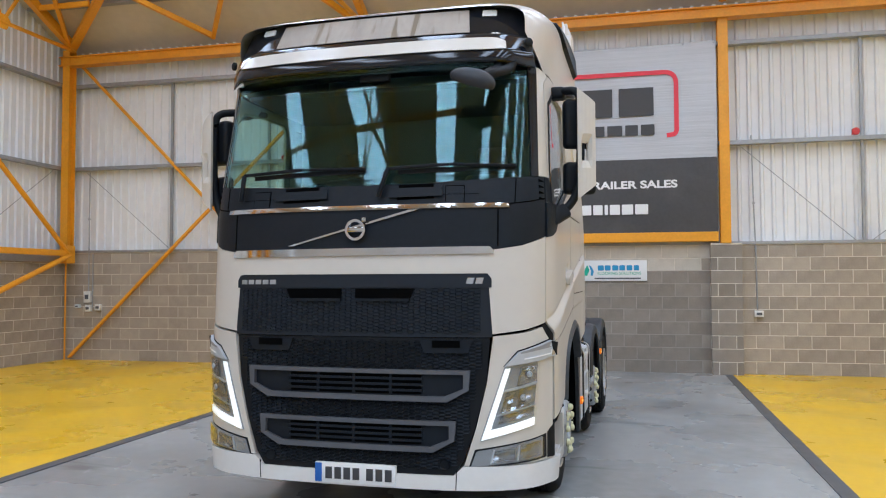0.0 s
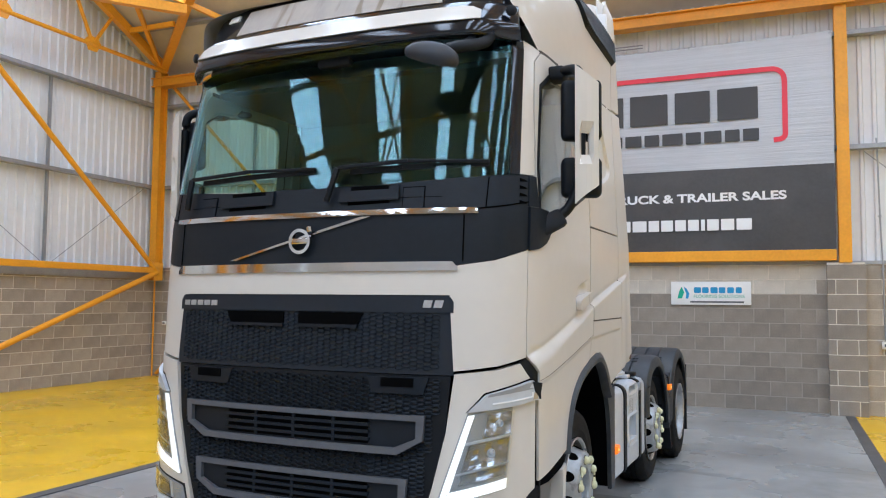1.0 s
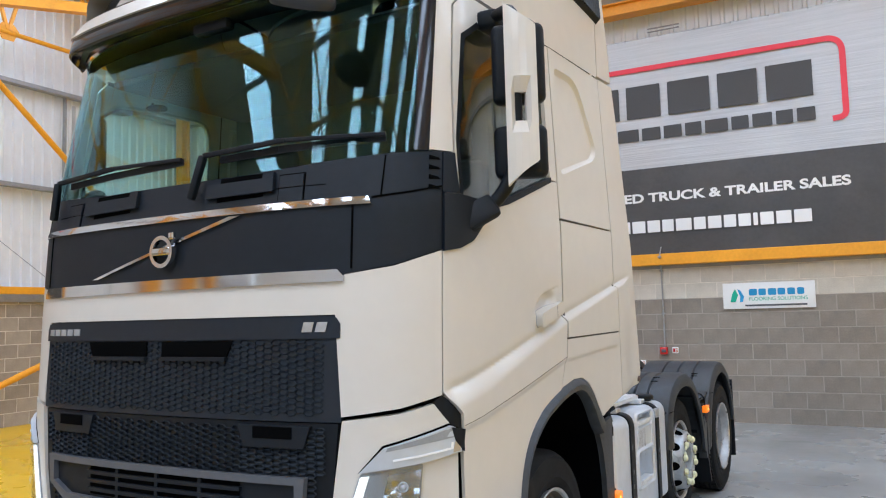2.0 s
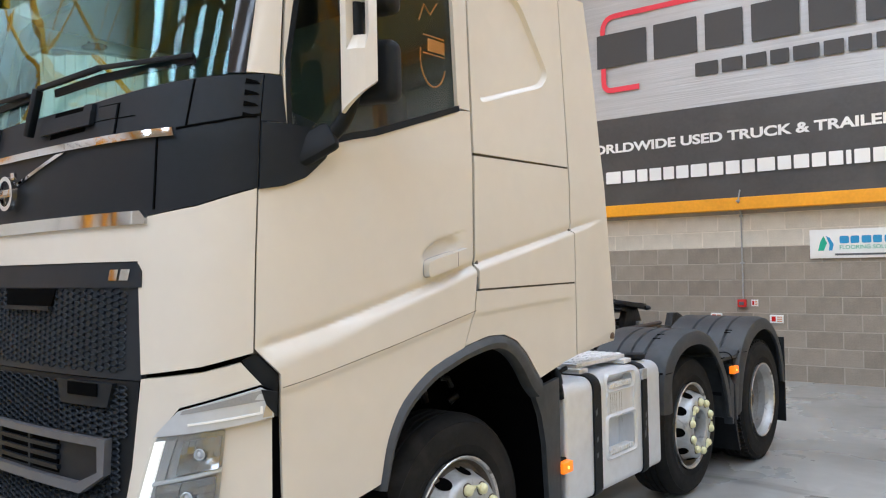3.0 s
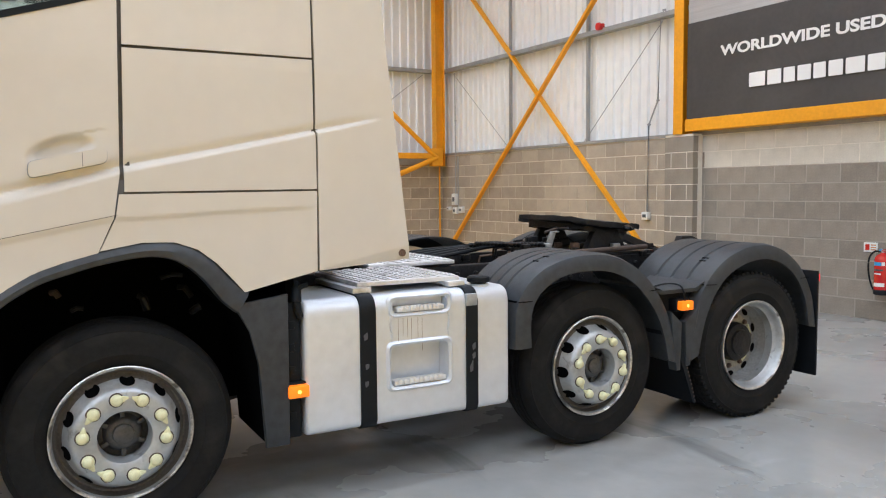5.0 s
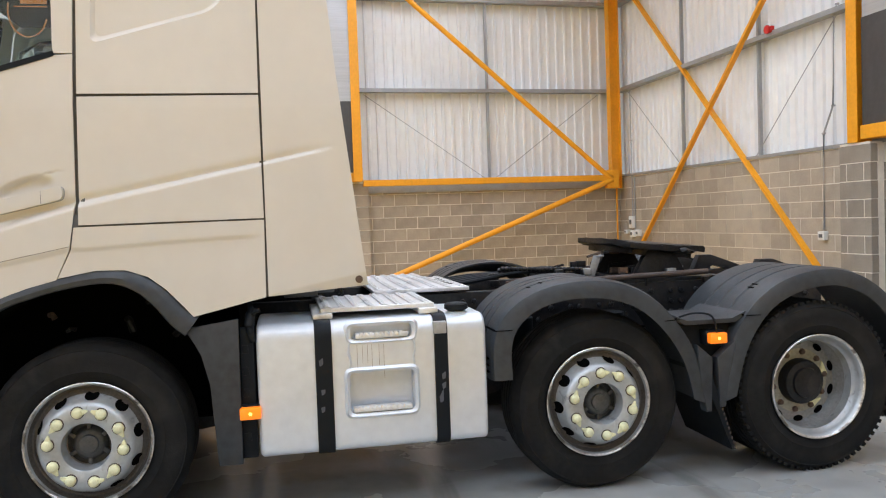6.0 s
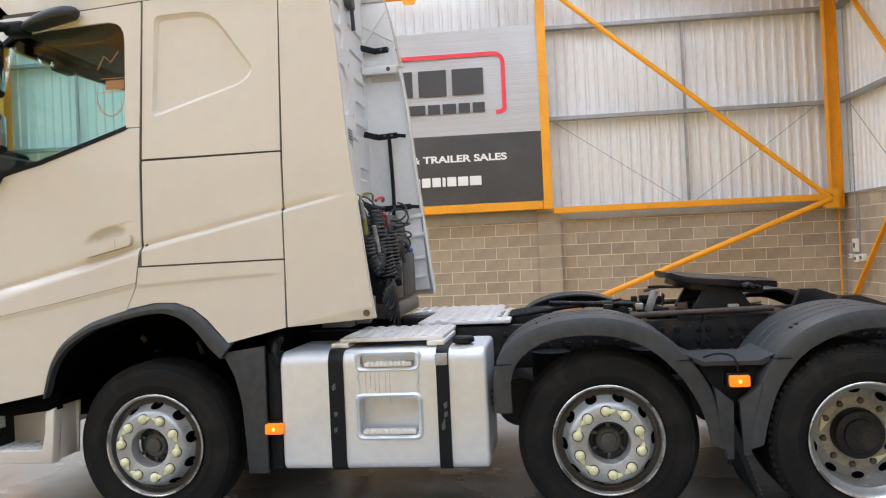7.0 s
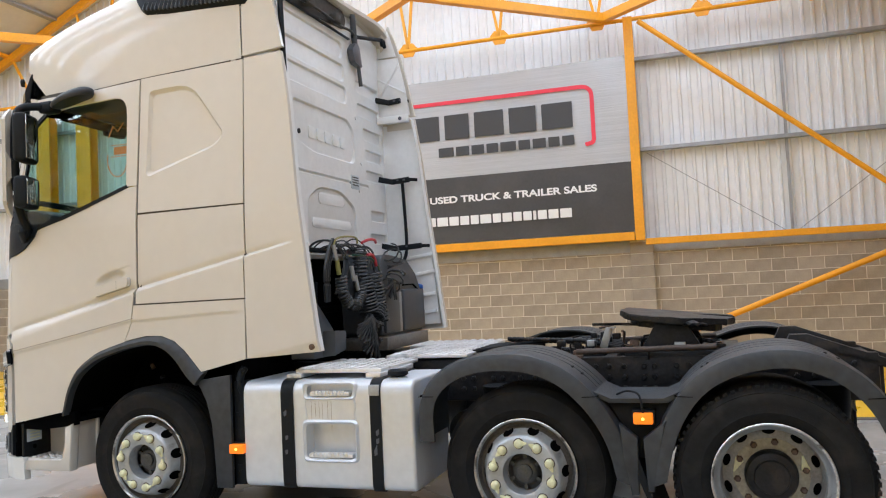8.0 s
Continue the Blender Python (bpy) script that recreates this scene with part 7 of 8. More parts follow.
        hub = part("hub", bm, M["hub_grey"], w, "dark hub end")
        for k in range(6):
            bm = bmesh.new()
            box(bm, (-0.04, -0.010, 0.060), (-0.016, 0.010, 0.104), 0.003, Matrix.Rotation(math.pi * k / 3, 4, "X"))
            part("hub_lug", bm, M["hub_grey"], hub)
    face = 0.060 if not deep else -0.20
    for k in range(10):
        a = radians(nuts + 36 * k)
        bm = bmesh.new()
        cy, cz = 0.171 * math.cos(a), 0.171 * math.sin(a)
        spin(bm, [(0.021, face), (0.021, face + 0.006), (0.017, face + 0.008), (0.017, face + 0.020), (0.013, face + 0.025), (0, face + 0.025)] if deep else [(0.026, face), (0.026, face + 0.012), (0.022, face + 0.022), (0.012, face + 0.028), (0, face + 0.029)], 6 if deep else 14)
        bmesh.ops.transform(bm, matrix=Matrix.Translation((0, cy, cz)), verts=bm.verts[:])
        part("wheel_nut", bm, M["rust"] if deep else M["nutcap"], w)
        if not deep:
            bm = bmesh.new()
            spin(bm, [(0.0315, face - 0.002), (0.0315, face + 0.0012), (0.0, face + 0.0012)], 16)
            bmesh.ops.transform(bm, matrix=Matrix.Translation((0, cy, cz)), verts=bm.verts[:])
            part("nut_seat", bm, M["rust_dark"], rim)
        if not deep or k % 4 == 0:
            d = a + math.pi / 2 * (-1 if k % 2 else 1)
            bm = bmesh.new()
            t = Vector((math.cos(d), math.sin(d)))
            q = Vector((-t.y, t.x))
            L_ = 0.048 if not deep else 0.075
            tri = [Vector((cy, cz)) + q * 0.0235, Vector((cy, cz)) - q * 0.0235, Vector((cy, cz)) + t * L_ - q * 0.004, Vector((cy, cz)) + t * L_ + q * 0.004]
            prism(bm, [tuple(v) for v in tri], "x", face + 0.002, face + 0.016, 0.003)
            part("nut_marker", bm, M["nutcap"], w, "yellow nut movement marker")
    return w


def sweep(path_o, x0, x1, th, flange, name, label, ridges=()):
    """A mudguard: a bent sheet with a turned-down outer edge. path: (y, z)."""
    bm = bmesh.new()
    n = len(path_o)
    cen = Vector((sum(p[0] for p in path_o) / n, sum(p[1] for p in path_o) / n - 0.25))
    sg = 1 if x1 > 0 else -1
    rows = []
    for p in path_o:
        v = Vector(p)
        d = (cen - v).normalized()
        inn = v + d * th
        fl = v + d * flange
        r = v + d * 0.012
        ring = [(x0, *v)]
        for rx in ridges:
            ring += [(rx - sg * 0.012, *v), (rx - sg * 0.004, *r), (rx + sg * 0.004, *r), (rx + sg * 0.012, *v)]
        ring += [(x1 - sg * 0.06, *v), (x1 - sg * 0.018, *(v + d * 0.012)), (x1, *(v + d * 0.045)), (x1, *fl), (x1 - sg * 0.02, *fl), (x1 - sg * 0.03, *(v + d * 0.05)), (x1 - sg * 0.07, *inn), (x0, *inn)]
        rows.append([bm.verts.new(q) for q in ring])
    m = len(rows[0])
    for a, b in zip(rows, rows[1:]):
        for i in range(m):
            bm.faces.new((a[i], a[(i + 1) % m], b[(i + 1) % m], b[i]))
    bm.faces.new(rows[0])
    bm.faces.new(rows[-1][::-1])
    return part(name, bm, M["guard"], truck, label)


def build_chassis():
    for sgn in (1, -1):
        bm = bmesh.new()
        x0, x1 = sorted((sgn * 0.36, sgn * 0.43))
        box(bm, (x0, 1.0, 0.78), (x1, 6.05, 1.06), 0.01)
        rail = part("chassis_rail", bm, M["greasy"], truck, "dark steel chassis rail")
        bm = bmesh.new()
        spin(bm, [(0.018, 0.0), (0.018, 0.012), (0.012, 0.018), (0.0, 0.018)], 6)
        first = None
        for y in np.arange(3.5, 5.9, 0.10):
            for z in (0.86, 0.93, 1.0):
                if first is None:
                    first = part("rail_bolt", bm, M["greasy"], rail, smooth=False)
                    ob = first
                else:
                    ob = new("rail_bolt", first.data)
                    ob.parent = rail
                ob.matrix_basis = pose(sgn * 0.43, y + 0.02 * math.sin(y * 37 + z * 91), z, 0, 0, 0 if sgn > 0 else 180)
        bm = bmesh.new()
        prism(bm, [(5.52, 1.05), (5.58, 1.175), (5.68, 1.175), (6.25, 0.965), (6.25, 0.915), (5.70, 1.10), (5.62, 1.05)], "x", x0, x1, 0.006)
        part("rail_ramp", bm, M["greasy"], rail, "sloping pick-up ramp")
        bm = bmesh.new()
        tube(bm, [(sgn * 0.48, 4.30, 1.10), (sgn * 0.48, 5.16, 1.118)], 0.019, 10)
        part("side_angle", bm, M["rust_dark"], truck, "rusty mounting angle")
    for y in (1.2, 2.6, 3.4, 4.4, 5.2, 6.0):
        bm = bmesh.new()
        box(bm, (-0.37, y, 0.80), (0.37, y + 0.08, 1.02), 0.01)
        part("cross_member", bm, M["greasy"], truck)
    # plain box in near-black, the shade under the cab put into its colour
    bm = bmesh.new()
    box(bm, (-0.55, 0.5, 0.55), (0.55, 2.2, 1.38), 0.05)
    part("engine", bm, M["void"], truck, "plain engine box below the cab with shade in its near-black colour")
    # unseen body added under the frame to block light and darken the floor
    bm = bmesh.new()
    prism(bm, rounded([(0.65, 0.34), (1.9, 0.31), (2.35, 0.40), (3.25, 0.47), (3.3, 0.86), (0.65, 0.86)], 0.06), "x", -0.34, 0.34, 0.03)
    part("gearbox", bm, M["greasy"], truck, "unseen dark filler under the frame that keeps light off the floor")
    for y in (1.464, 4.089, 5.395):
        bm = bmesh.new()
        tube(bm, [(-0.85, y, 0.5), (0.85, y, 0.49)], 0.075, 12)
        part("axle", bm, M["greasy"], truck)
    bm = bmesh.new()
    box(bm, (-0.3, 4.5, 0.55), (0.3, 4.95, 0.85), 0.05)
    box(bm, (-0.62, 3.9, 0.62), (-0.42, 5.8, 0.72), 0.02)
    box(bm, (0.42, 3.9, 0.62), (0.62, 5.8, 0.72), 0.02)
    for y in (3.8, 4.4, 5.1, 5.75):
        for sgn in (1, -1):
            spin_bm = bmesh.new()
            spin(spin_bm, [(0.0, 0.7), (0.11, 0.7), (0.12, 0.75), (0.12, 0.9), (0.0, 0.9)], 20, "z")
            bmesh.ops.transform(spin_bm, matrix=Matrix.Translation((sgn * 0.55, y, 0)), verts=spin_bm.verts[:])
            part("air_spring", spin_bm, M["black"], truck)
    part("suspension", bm, M["greasy"], truck)
    # fifth wheel
    bm = bmesh.new()
    plate = [(-0.45, 4.62), (-0.30, 4.50), (0.30, 4.50), (0.45, 4.62), (0.46, 5.02), (0.34, 5.40), (0.14, 5.46), (0.04, 5.05), (-0.04, 5.05), (-0.14, 5.46), (-0.34, 5.40), (-0.46, 5.02)]
    ragged = []
    prng = random.Random(3)
    for (ax, ay), (bx, by) in zip(plate, plate[1:] + plate[:1]):
        for k in range(4):
            t = k / 4
            ragged.append((ax + (bx - ax) * t + prng.uniform(-0.008, 0.008), ay + (by - ay) * t + prng.uniform(-0.008, 0.008)))
    ragged = [(x * 0.95, 4.95 + (y - 4.95) * 0.75) for x, y in ragged]
    prism(bm, ragged, "z", -0.022, 0.014, 0.006)
    prism(bm, [(x * 0.82, 4.95 + (y - 4.95) * 0.80) for x, y in ragged], "z", -0.070, -0.031, 0.006)
    for v in bm.verts:
        v.co.z += prng.uniform(-0.007, 0.007) - 0.02 * max(0.0, abs(v.co.x) - 0.3) / 0.16
    tilt = Matrix.Translation((0, 4.90, 1.300)) @ pose(0, 0, 0, -6.5, 0, 0) @ Matrix.Translation((0, -4.95, 0))
    bmesh.ops.transform(bm, matrix=tilt, verts=bm.verts[:])
    fw = part("fifth_wheel", bm, M["greasy"], truck, "greasy black fifth-wheel coupling plate")
    bm = bmesh.new()
    for sgn in (1, -1):
        prism(bm, [(4.68, 1.06), (5.10, 1.06), (4.98, 1.27), (4.80, 1.27)], "x", sgn * 0.36, sgn * 0.30, 0.005)
    box(bm, (-0.42, 4.60, 1.05), (0.42, 5.30, 1.085), 0.005)
    part("pedestal", bm, M["greasy"], fw)
    bm = bmesh.new()
    tube(bm, [(0.10, 4.60, 1.25), (0.40, 4.50, 1.27), (0.50, 4.42, 1.275)], 0.010, 6)
    part("release_lever", bm, M["greasy"], fw)
    bm = bmesh.new()
    tube(bm, [(0.20, 4.66, 1.250), (0.22, 4.52, 1.258), (0.24, 4.42, 1.235)], 0.009, 6)
    part("lever_rod", bm, M["rust_dark"], fw, "thin rusty pull rod")
    for k in range(9):
        bm = bmesh.new()
        bmesh.ops.create_icosphere(bm, subdivisions=1, radius=prng.uniform(0.02, 0.035))
        for v in bm.verts:
            v.co = Vector((v.co.x * 1.3, v.co.y * 1.5, v.co.z * prng.uniform(0.4, 0.8)))
        bmesh.ops.transform(bm, matrix=tilt @ Matrix.Translation((prng.uniform(0.30, 0.43), 4.70 + 0.055 * k, -0.03)), verts=bm.verts[:])
        part("grease_lump", bm, M["greasy"], fw)
    # brackets, hoses and fittings on the frame ahead of the coupling
    for x, y in ((0.24, 4.44),):
        bm = bmesh.new()
        bar(bm, (x, y, 1.10), (x, y + 0.05, 1.235), 0.012, 0.050, 0.002)
        bar(bm, (x, y + 0.05, 1.235), (x, y + 0.09, 1.238), 0.05, 0.010, 0.002)
        part("hose_bracket", bm, M["galv"], truck, "grey hose bracket")
    for k in range(5):
        bm = bmesh.new()
        x = -0.22 + 0.11 * k
        tube(bm, _chaikin([(x, 3.4, 1.08), (x + 0.03, 3.7, 1.12), (x, 4.0, 1.12 + 0.01 * k), (x - 0.03, 4.3, 1.15), (x, 4.55, 1.10)], 2), 0.014, 8)
        part("air_line", bm, M["black"], truck, "black air line along the frame")
    for x, z in ((0.30, 1.165), (0.22, 1.15)):
        bm = bmesh.new()
        pts = [(x, 3.80 + k * 0.01, z + 0.02 - 0.03 * k / 60) for k in range(61)]
        tube(bm, pts, 0.016, 10)
        for i, v in enumerate(bm.verts):
            c = Vector((x, v.co.y, z + 0.02 - 0.03 * (i // 10) / 60))
            if (i // 10) % 3 == 0:
                v.co = c + (v.co - c) * 0.72
        part("corrugated_hose", bm, M["greasy"], truck, "greasy corrugated hose")
    frng = random.Random(12)
    # random clutter; paler metal on some puts bright glints in by colour
    for k in range(60):
        x, y = frng.uniform(-0.05, 0.44), frng.uniform(3.75, 5.25)
        z = 1.06 + frng.random() * (0.10 if y < 4.3 else 0.15 if y < 4.66 else 0.08)
        bm = bmesh.new()
        if k % 3:
            box(bm, (x - 0.02, y - 0.03 * frng.random() - 0.01, z - 0.03), (x + 0.02, y + 0.03, z + 0.012), 0.006)
        else:
            tube(bm, [(x, y, z - 0.05), (x + 0.01, y + 0.01, z + 0.02), (x + 0.05, y + frng.uniform(-0.08, 0.12), z + 0.03)], 0.009, 6)
        part("fitting", bm, M["galv"] if k % 11 == 4 else M["rust"] if k % 7 == 2 else M["greasy"], truck)

    # air reservoirs slung under the frame
    for y, z in ((3.60, 0.60), (4.02, 0.62), (4.76, 0.60)):
        bm = bmesh.new()
        tube(bm, [(-0.62, y, z), (-0.60, y, z), (0.60, y, z), (0.62, y, z)], 0.15, 20)
        part("air_reservoir", bm, M["greasy"], truck, "dark greasy air reservoir")

    # springs, pipes and clips inside the front arches
    for sgn in (1, -1):
        for k, (y, z, dy, dz) in enumerate(((1.70, 1.13, 0.10, 0.01), (1.78, 1.08, 0.06, -0.05), (1.60, 1.05, 0.03, -0.07), (1.30, 1.00, 0.05, 0.01), (1.22, 1.09, 0.03, -0.02), (1.84, 0.95, 0.04, 0.03))):
            bm = bmesh.new()
            tube(bm, [(sgn * 0.80, y, z), (sgn * 0.82, y + dy * 0.5, z + dz * 0.3 + 0.012), (sgn * 0.82, y + dy, z + dz)], 0.011 + 0.004 * (k % 3), 8)
            part("arch_pipe", bm, M["rust_dark"] if k == 4 else M["greasy"], truck, "small grimy pipe inside the wheel arch")
        bm = bmesh.new()
        tube(bm, [(sgn * 1.17, 2.255, 1.10), (sgn * 1.20, 2.25, 1.07), (sgn * 1.215, 2.245, 1.02)], 0.026, 10)
        tube(bm, [(sgn * 1.213, 2.246, 1.03), (sgn * 1.22, 2.25, 0.985), (sgn * 1.216, 2.262, 0.945)], 0.019, 9)
        tube(bm, [(sgn * 1.20, 2.25, 1.07), (sgn * 1.225, 2.275, 1.095), (sgn * 1.23, 2.30, 1.10)], 0.012, 8)
        part("cable_boot", bm, M["black"], truck, "torn black rubber cable boot")

    # mudguards
    mg1 = [(3.475, 0.66), (3.472, 0.84), (3.50, 0.95), (3.56, 1.03), (3.66, 1.105), (3.80, 1.155), (3.95, 1.175), (4.12, 1.172), (4.26, 1.135), (4.38, 1.075), (4.48, 0.99), (4.57, 0.88), (4.64, 0.76), (4.69, 0.62), (4.715, 0.44)]
    mg2 = [(4.775, 0.44), (4.80, 0.60), (4.84, 0.75), (4.90, 0.87), (4.98, 0.98), (5.08, 1.065), (5.20, 1.125), (5.35, 1.165), (5.52, 1.172), (5.66, 1.14), (5.78, 1.08), (5.88, 1.0), (5.97, 0.88), (6.03, 0.74), (6.06, 0.55)]

    def fine(p):
        return _chaikin(p, 2)
    for sgn in (1, -1):
        sweep(fine(mg1), sgn * 0.72, sgn * 1.262, 0.012, 0.105, "mudguard", "weathered black plastic mudguard", [sgn * v for v in (0.88, 0.98, 1.08)])
        sweep(fine(mg2), sgn * 0.60, sgn * 1.262, 0.012, 0.105, "mudguard", "weathered black plastic mudguard", [sgn * v for v in (0.80, 0.94, 1.08)])
        for (ya, za), (yb, zb) in (((3.492, 0.925), (3.585, 0.925)), ((4.54, 0.925), (4.45, 0.922)), ((4.94, 0.925), (5.03, 0.922)), ((5.94, 0.915), (5.85, 0.912))):
            bm = bmesh.new()
            bar(bm, (sgn * 1.2615, ya, za), (sgn * 1.2615, yb, zb), 0.006, 0.004, up=(0, 0, 1))
            part("guard_joint", bm, M["void"], truck)
        for mg, z in ((fine(mg1), 0.925), (fine(mg2), 0.925)):
            for half in (mg[:len(mg) // 2], mg[len(mg) // 2:][::-1]):
                y = float(np.interp(z, [p[1] for p in half], [p[0] for p in half]))
                bm = bmesh.new()
                tube(bm, [(sgn * 0.74, y, z), (sgn * 1.235, y, z)], 0.0055, 6)
                part("guard_joint", bm, M["void"], truck)
        for k in range(3):
            bm = bmesh.new()
            bar(bm, (sgn * 1.10, 3.4715, 0.70 + k * 0.035), (sgn * 1.19, 3.4715, 0.70 + k * 0.035), 0.010, 0.008)
            part("guard_slot", bm, M["void"], truck)
        for mg, ts in ((fine(mg1), (0.33, 0.36, 0.63, 0.66)), (fine(mg2), (0.35, 0.38, 0.64, 0.67))):
            for t in ts:
                i = int(t * len(mg))
                (ya, za), (yb, zb) = mg[i], mg[i + 1]
                for xx in (1.06,):
                    bm = bmesh.new()
                    bar(bm, (sgn * (xx + 0.035) - 0.026, (ya + yb) / 2, (za + zb) / 2 - 0.001), (sgn * (xx + 0.035) + 0.026, (ya + yb) / 2, (za + zb) / 2 - 0.001), 0.012, 0.008)
                    part("guard_slot", bm, M["void"], truck)
        bm = bmesh.new()
        x0, x1 = sorted((sgn * 0.72, sgn * 1.25))
        box(bm, (x0, 6.05, 0.20), (x1, 6.07, 0.95), 0.004)
        part("mud_flap", bm, M["black"], truck, "black rubber mud flap")
        bm = bmesh.new()
        prism(bm, [(4.665, 0.64), (4.725, 0.62), (4.868, 0.175), (4.850, 0.170)], "x", x0, x1)
        fp = part("mud_flap", bm, M["black"], truck, "black rubber mud flap")
        bm = bmesh.new()
        for k in range(9):
            t = 0.45 + 0.55 * k / 8
            box(bm, (sgn * 1.247 - 0.005, 4.735 + 0.128 * t - 0.005, 0.585 - 0.40 * t - 0.007), (sgn * 1.247 + 0.005, 4.735 + 0.128 * t + 0.005, 0.585 - 0.40 * t + 0.007), 0.002)
        part("flap_chain", bm, M["rust_dark"], fp, "dull chain along the flap edge")
        bm = bmesh.new()
        prism(bm, [(1.945, 1.02), (1.97, 1.035), (2.195, 1.065), (2.19, 0.345), (2.075, 0.345), (2.05, 0.75), (2.02, 0.90)], "x", *sorted((sgn * 1.222, sgn * 1.252)), 0.006)
        part("front_mudguard", bm, M["guard"], truck, "black plastic mudguard behind the front wheel")
        # lining behind the guard, near-black so its colour carries the shade
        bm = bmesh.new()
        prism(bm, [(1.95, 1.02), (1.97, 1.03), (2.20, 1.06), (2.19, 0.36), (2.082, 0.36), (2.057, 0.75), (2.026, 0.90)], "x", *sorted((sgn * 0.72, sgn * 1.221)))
        part("mudguard_liner", bm, M["void"], truck, "front mudguard lining with shade in its near-black colour")
        bm = bmesh.new()
        xs_ = sorted((sgn * 0.74, sgn * 1.225))
        prism(bm, [(4.50, 0.955), (4.60, 0.905), (4.88, 0.905), (5.00, 0.965), (5.00, 0.94), (4.90, 0.885), (4.59, 0.885), (4.49, 0.935)], "x", xs_[0], xs_[1], 0.004)
        part("guard_bridge", bm, M["guard"], truck, "black plastic shelf between the mudguards")
        bm = bmesh.new()
        xs_ = sorted((sgn * 1.10, sgn * 1.165))
        prism(bm, [(4.56, 0.90), (4.94, 0.90), (4.84, 0.74), (4.80, 0.58), (4.71, 0.58), (4.67, 0.74)], "x", xs_[0], xs_[1], 0.006)
        part("guard_web", bm, M["black"], truck, "black plastic web behind the side lamp")
        bm = bmesh.new()
        tube(bm, _chaikin([(sgn * 1.10, 4.62, 0.915), (sgn * 1.16, 4.68, 0.945), (sgn * 1.22, 4.75, 0.94), (sgn * 1.243, 4.765, 0.89), (sgn * 1.243, 4.77, 0.83)], 2), 0.006, 6)
        part("lamp_cable", bm, M["black"], truck)
        bm = bmesh.new()
        xx = sorted((sgn * 1.19, sgn * 1.2575))
        prism(bm, [(4.64, 0.78), (4.735, 0.70), (4.725, 0.40), (4.69, 0.40), (4.66, 0.58)], "x", xx[0], xx[1], 0.006)
        prism(bm, [(4.89, 0.80), (4.765, 0.70), (4.775, 0.42), (4.81, 0.42), (4.83, 0.58)], "x", xx[0], xx[1], 0.006)
        part("guard_leg", bm, M["guard"], truck)
    # amber side lamps
    for y, z in ((2.235, 0.596), (4.77, 0.807)):
        bm = bmesh.new()
        box(bm, (1.225, y - 0.051, z - 0.029), (1.270, y + 0.051, z + 0.029), 0.007)
        lp = part("side_lamp", bm, M["amber"], truck, "lit amber side marker lamp")
        bm = bmesh.new()
        tube(bm, [(1.2702, y, z), (1.2715, y, z)], 0.009, 8)
        part("lamp_glint", bm, M["amber_core"], lp)
        bm = bmesh.new()
        box(bm, (1.16, y - 0.06, z - 0.04), (1.23, y + 0.06, z + 0.04), 0.005)
        part("lamp_base", bm, M["black"], lp)
    bm = bmesh.new()
    box(bm, (1.12, 6.06, 0.87), (1.24, 6.10, 0.93), 0.01)
    part("tail_lamp", bm, M["red"], truck, "red tail lamp")


def carve(ob, cutter):
    """Cuts a closed shape out of a mesh for good."""
    me = bpy.data.meshes.new("cutter")
    bmesh.ops.recalc_face_normals(cutter, faces=cutter.faces[:])
    cutter.to_mesh(me)
    cutter.free()
    tool = bpy.data.objects.new("cutter", me)
    scene.collection.objects.link(tool)
    tool.matrix_world = ob.parent.matrix_world if ob.parent else Matrix()
    md = ob.modifiers.new("cut", "BOOLEAN")
    md.object, md.operation, md.solver = tool, "DIFFERENCE", "EXACT"
    bpy.context.view_layer.update()
    tool.matrix_world = ob.matrix_world
    bpy.context.view_layer.update()
    done = bpy.data.meshes.new_from_object(ob.evaluated_get(bpy.context.evaluated_depsgraph_get()))
    ob.modifiers.remove(md)
    ob.data = done
    bpy.data.objects.remove(tool)
    done.polygons.foreach_set("use_smooth", [True] * len(done.polygons))
    done.set_sharp_from_angle(angle=radians(38))


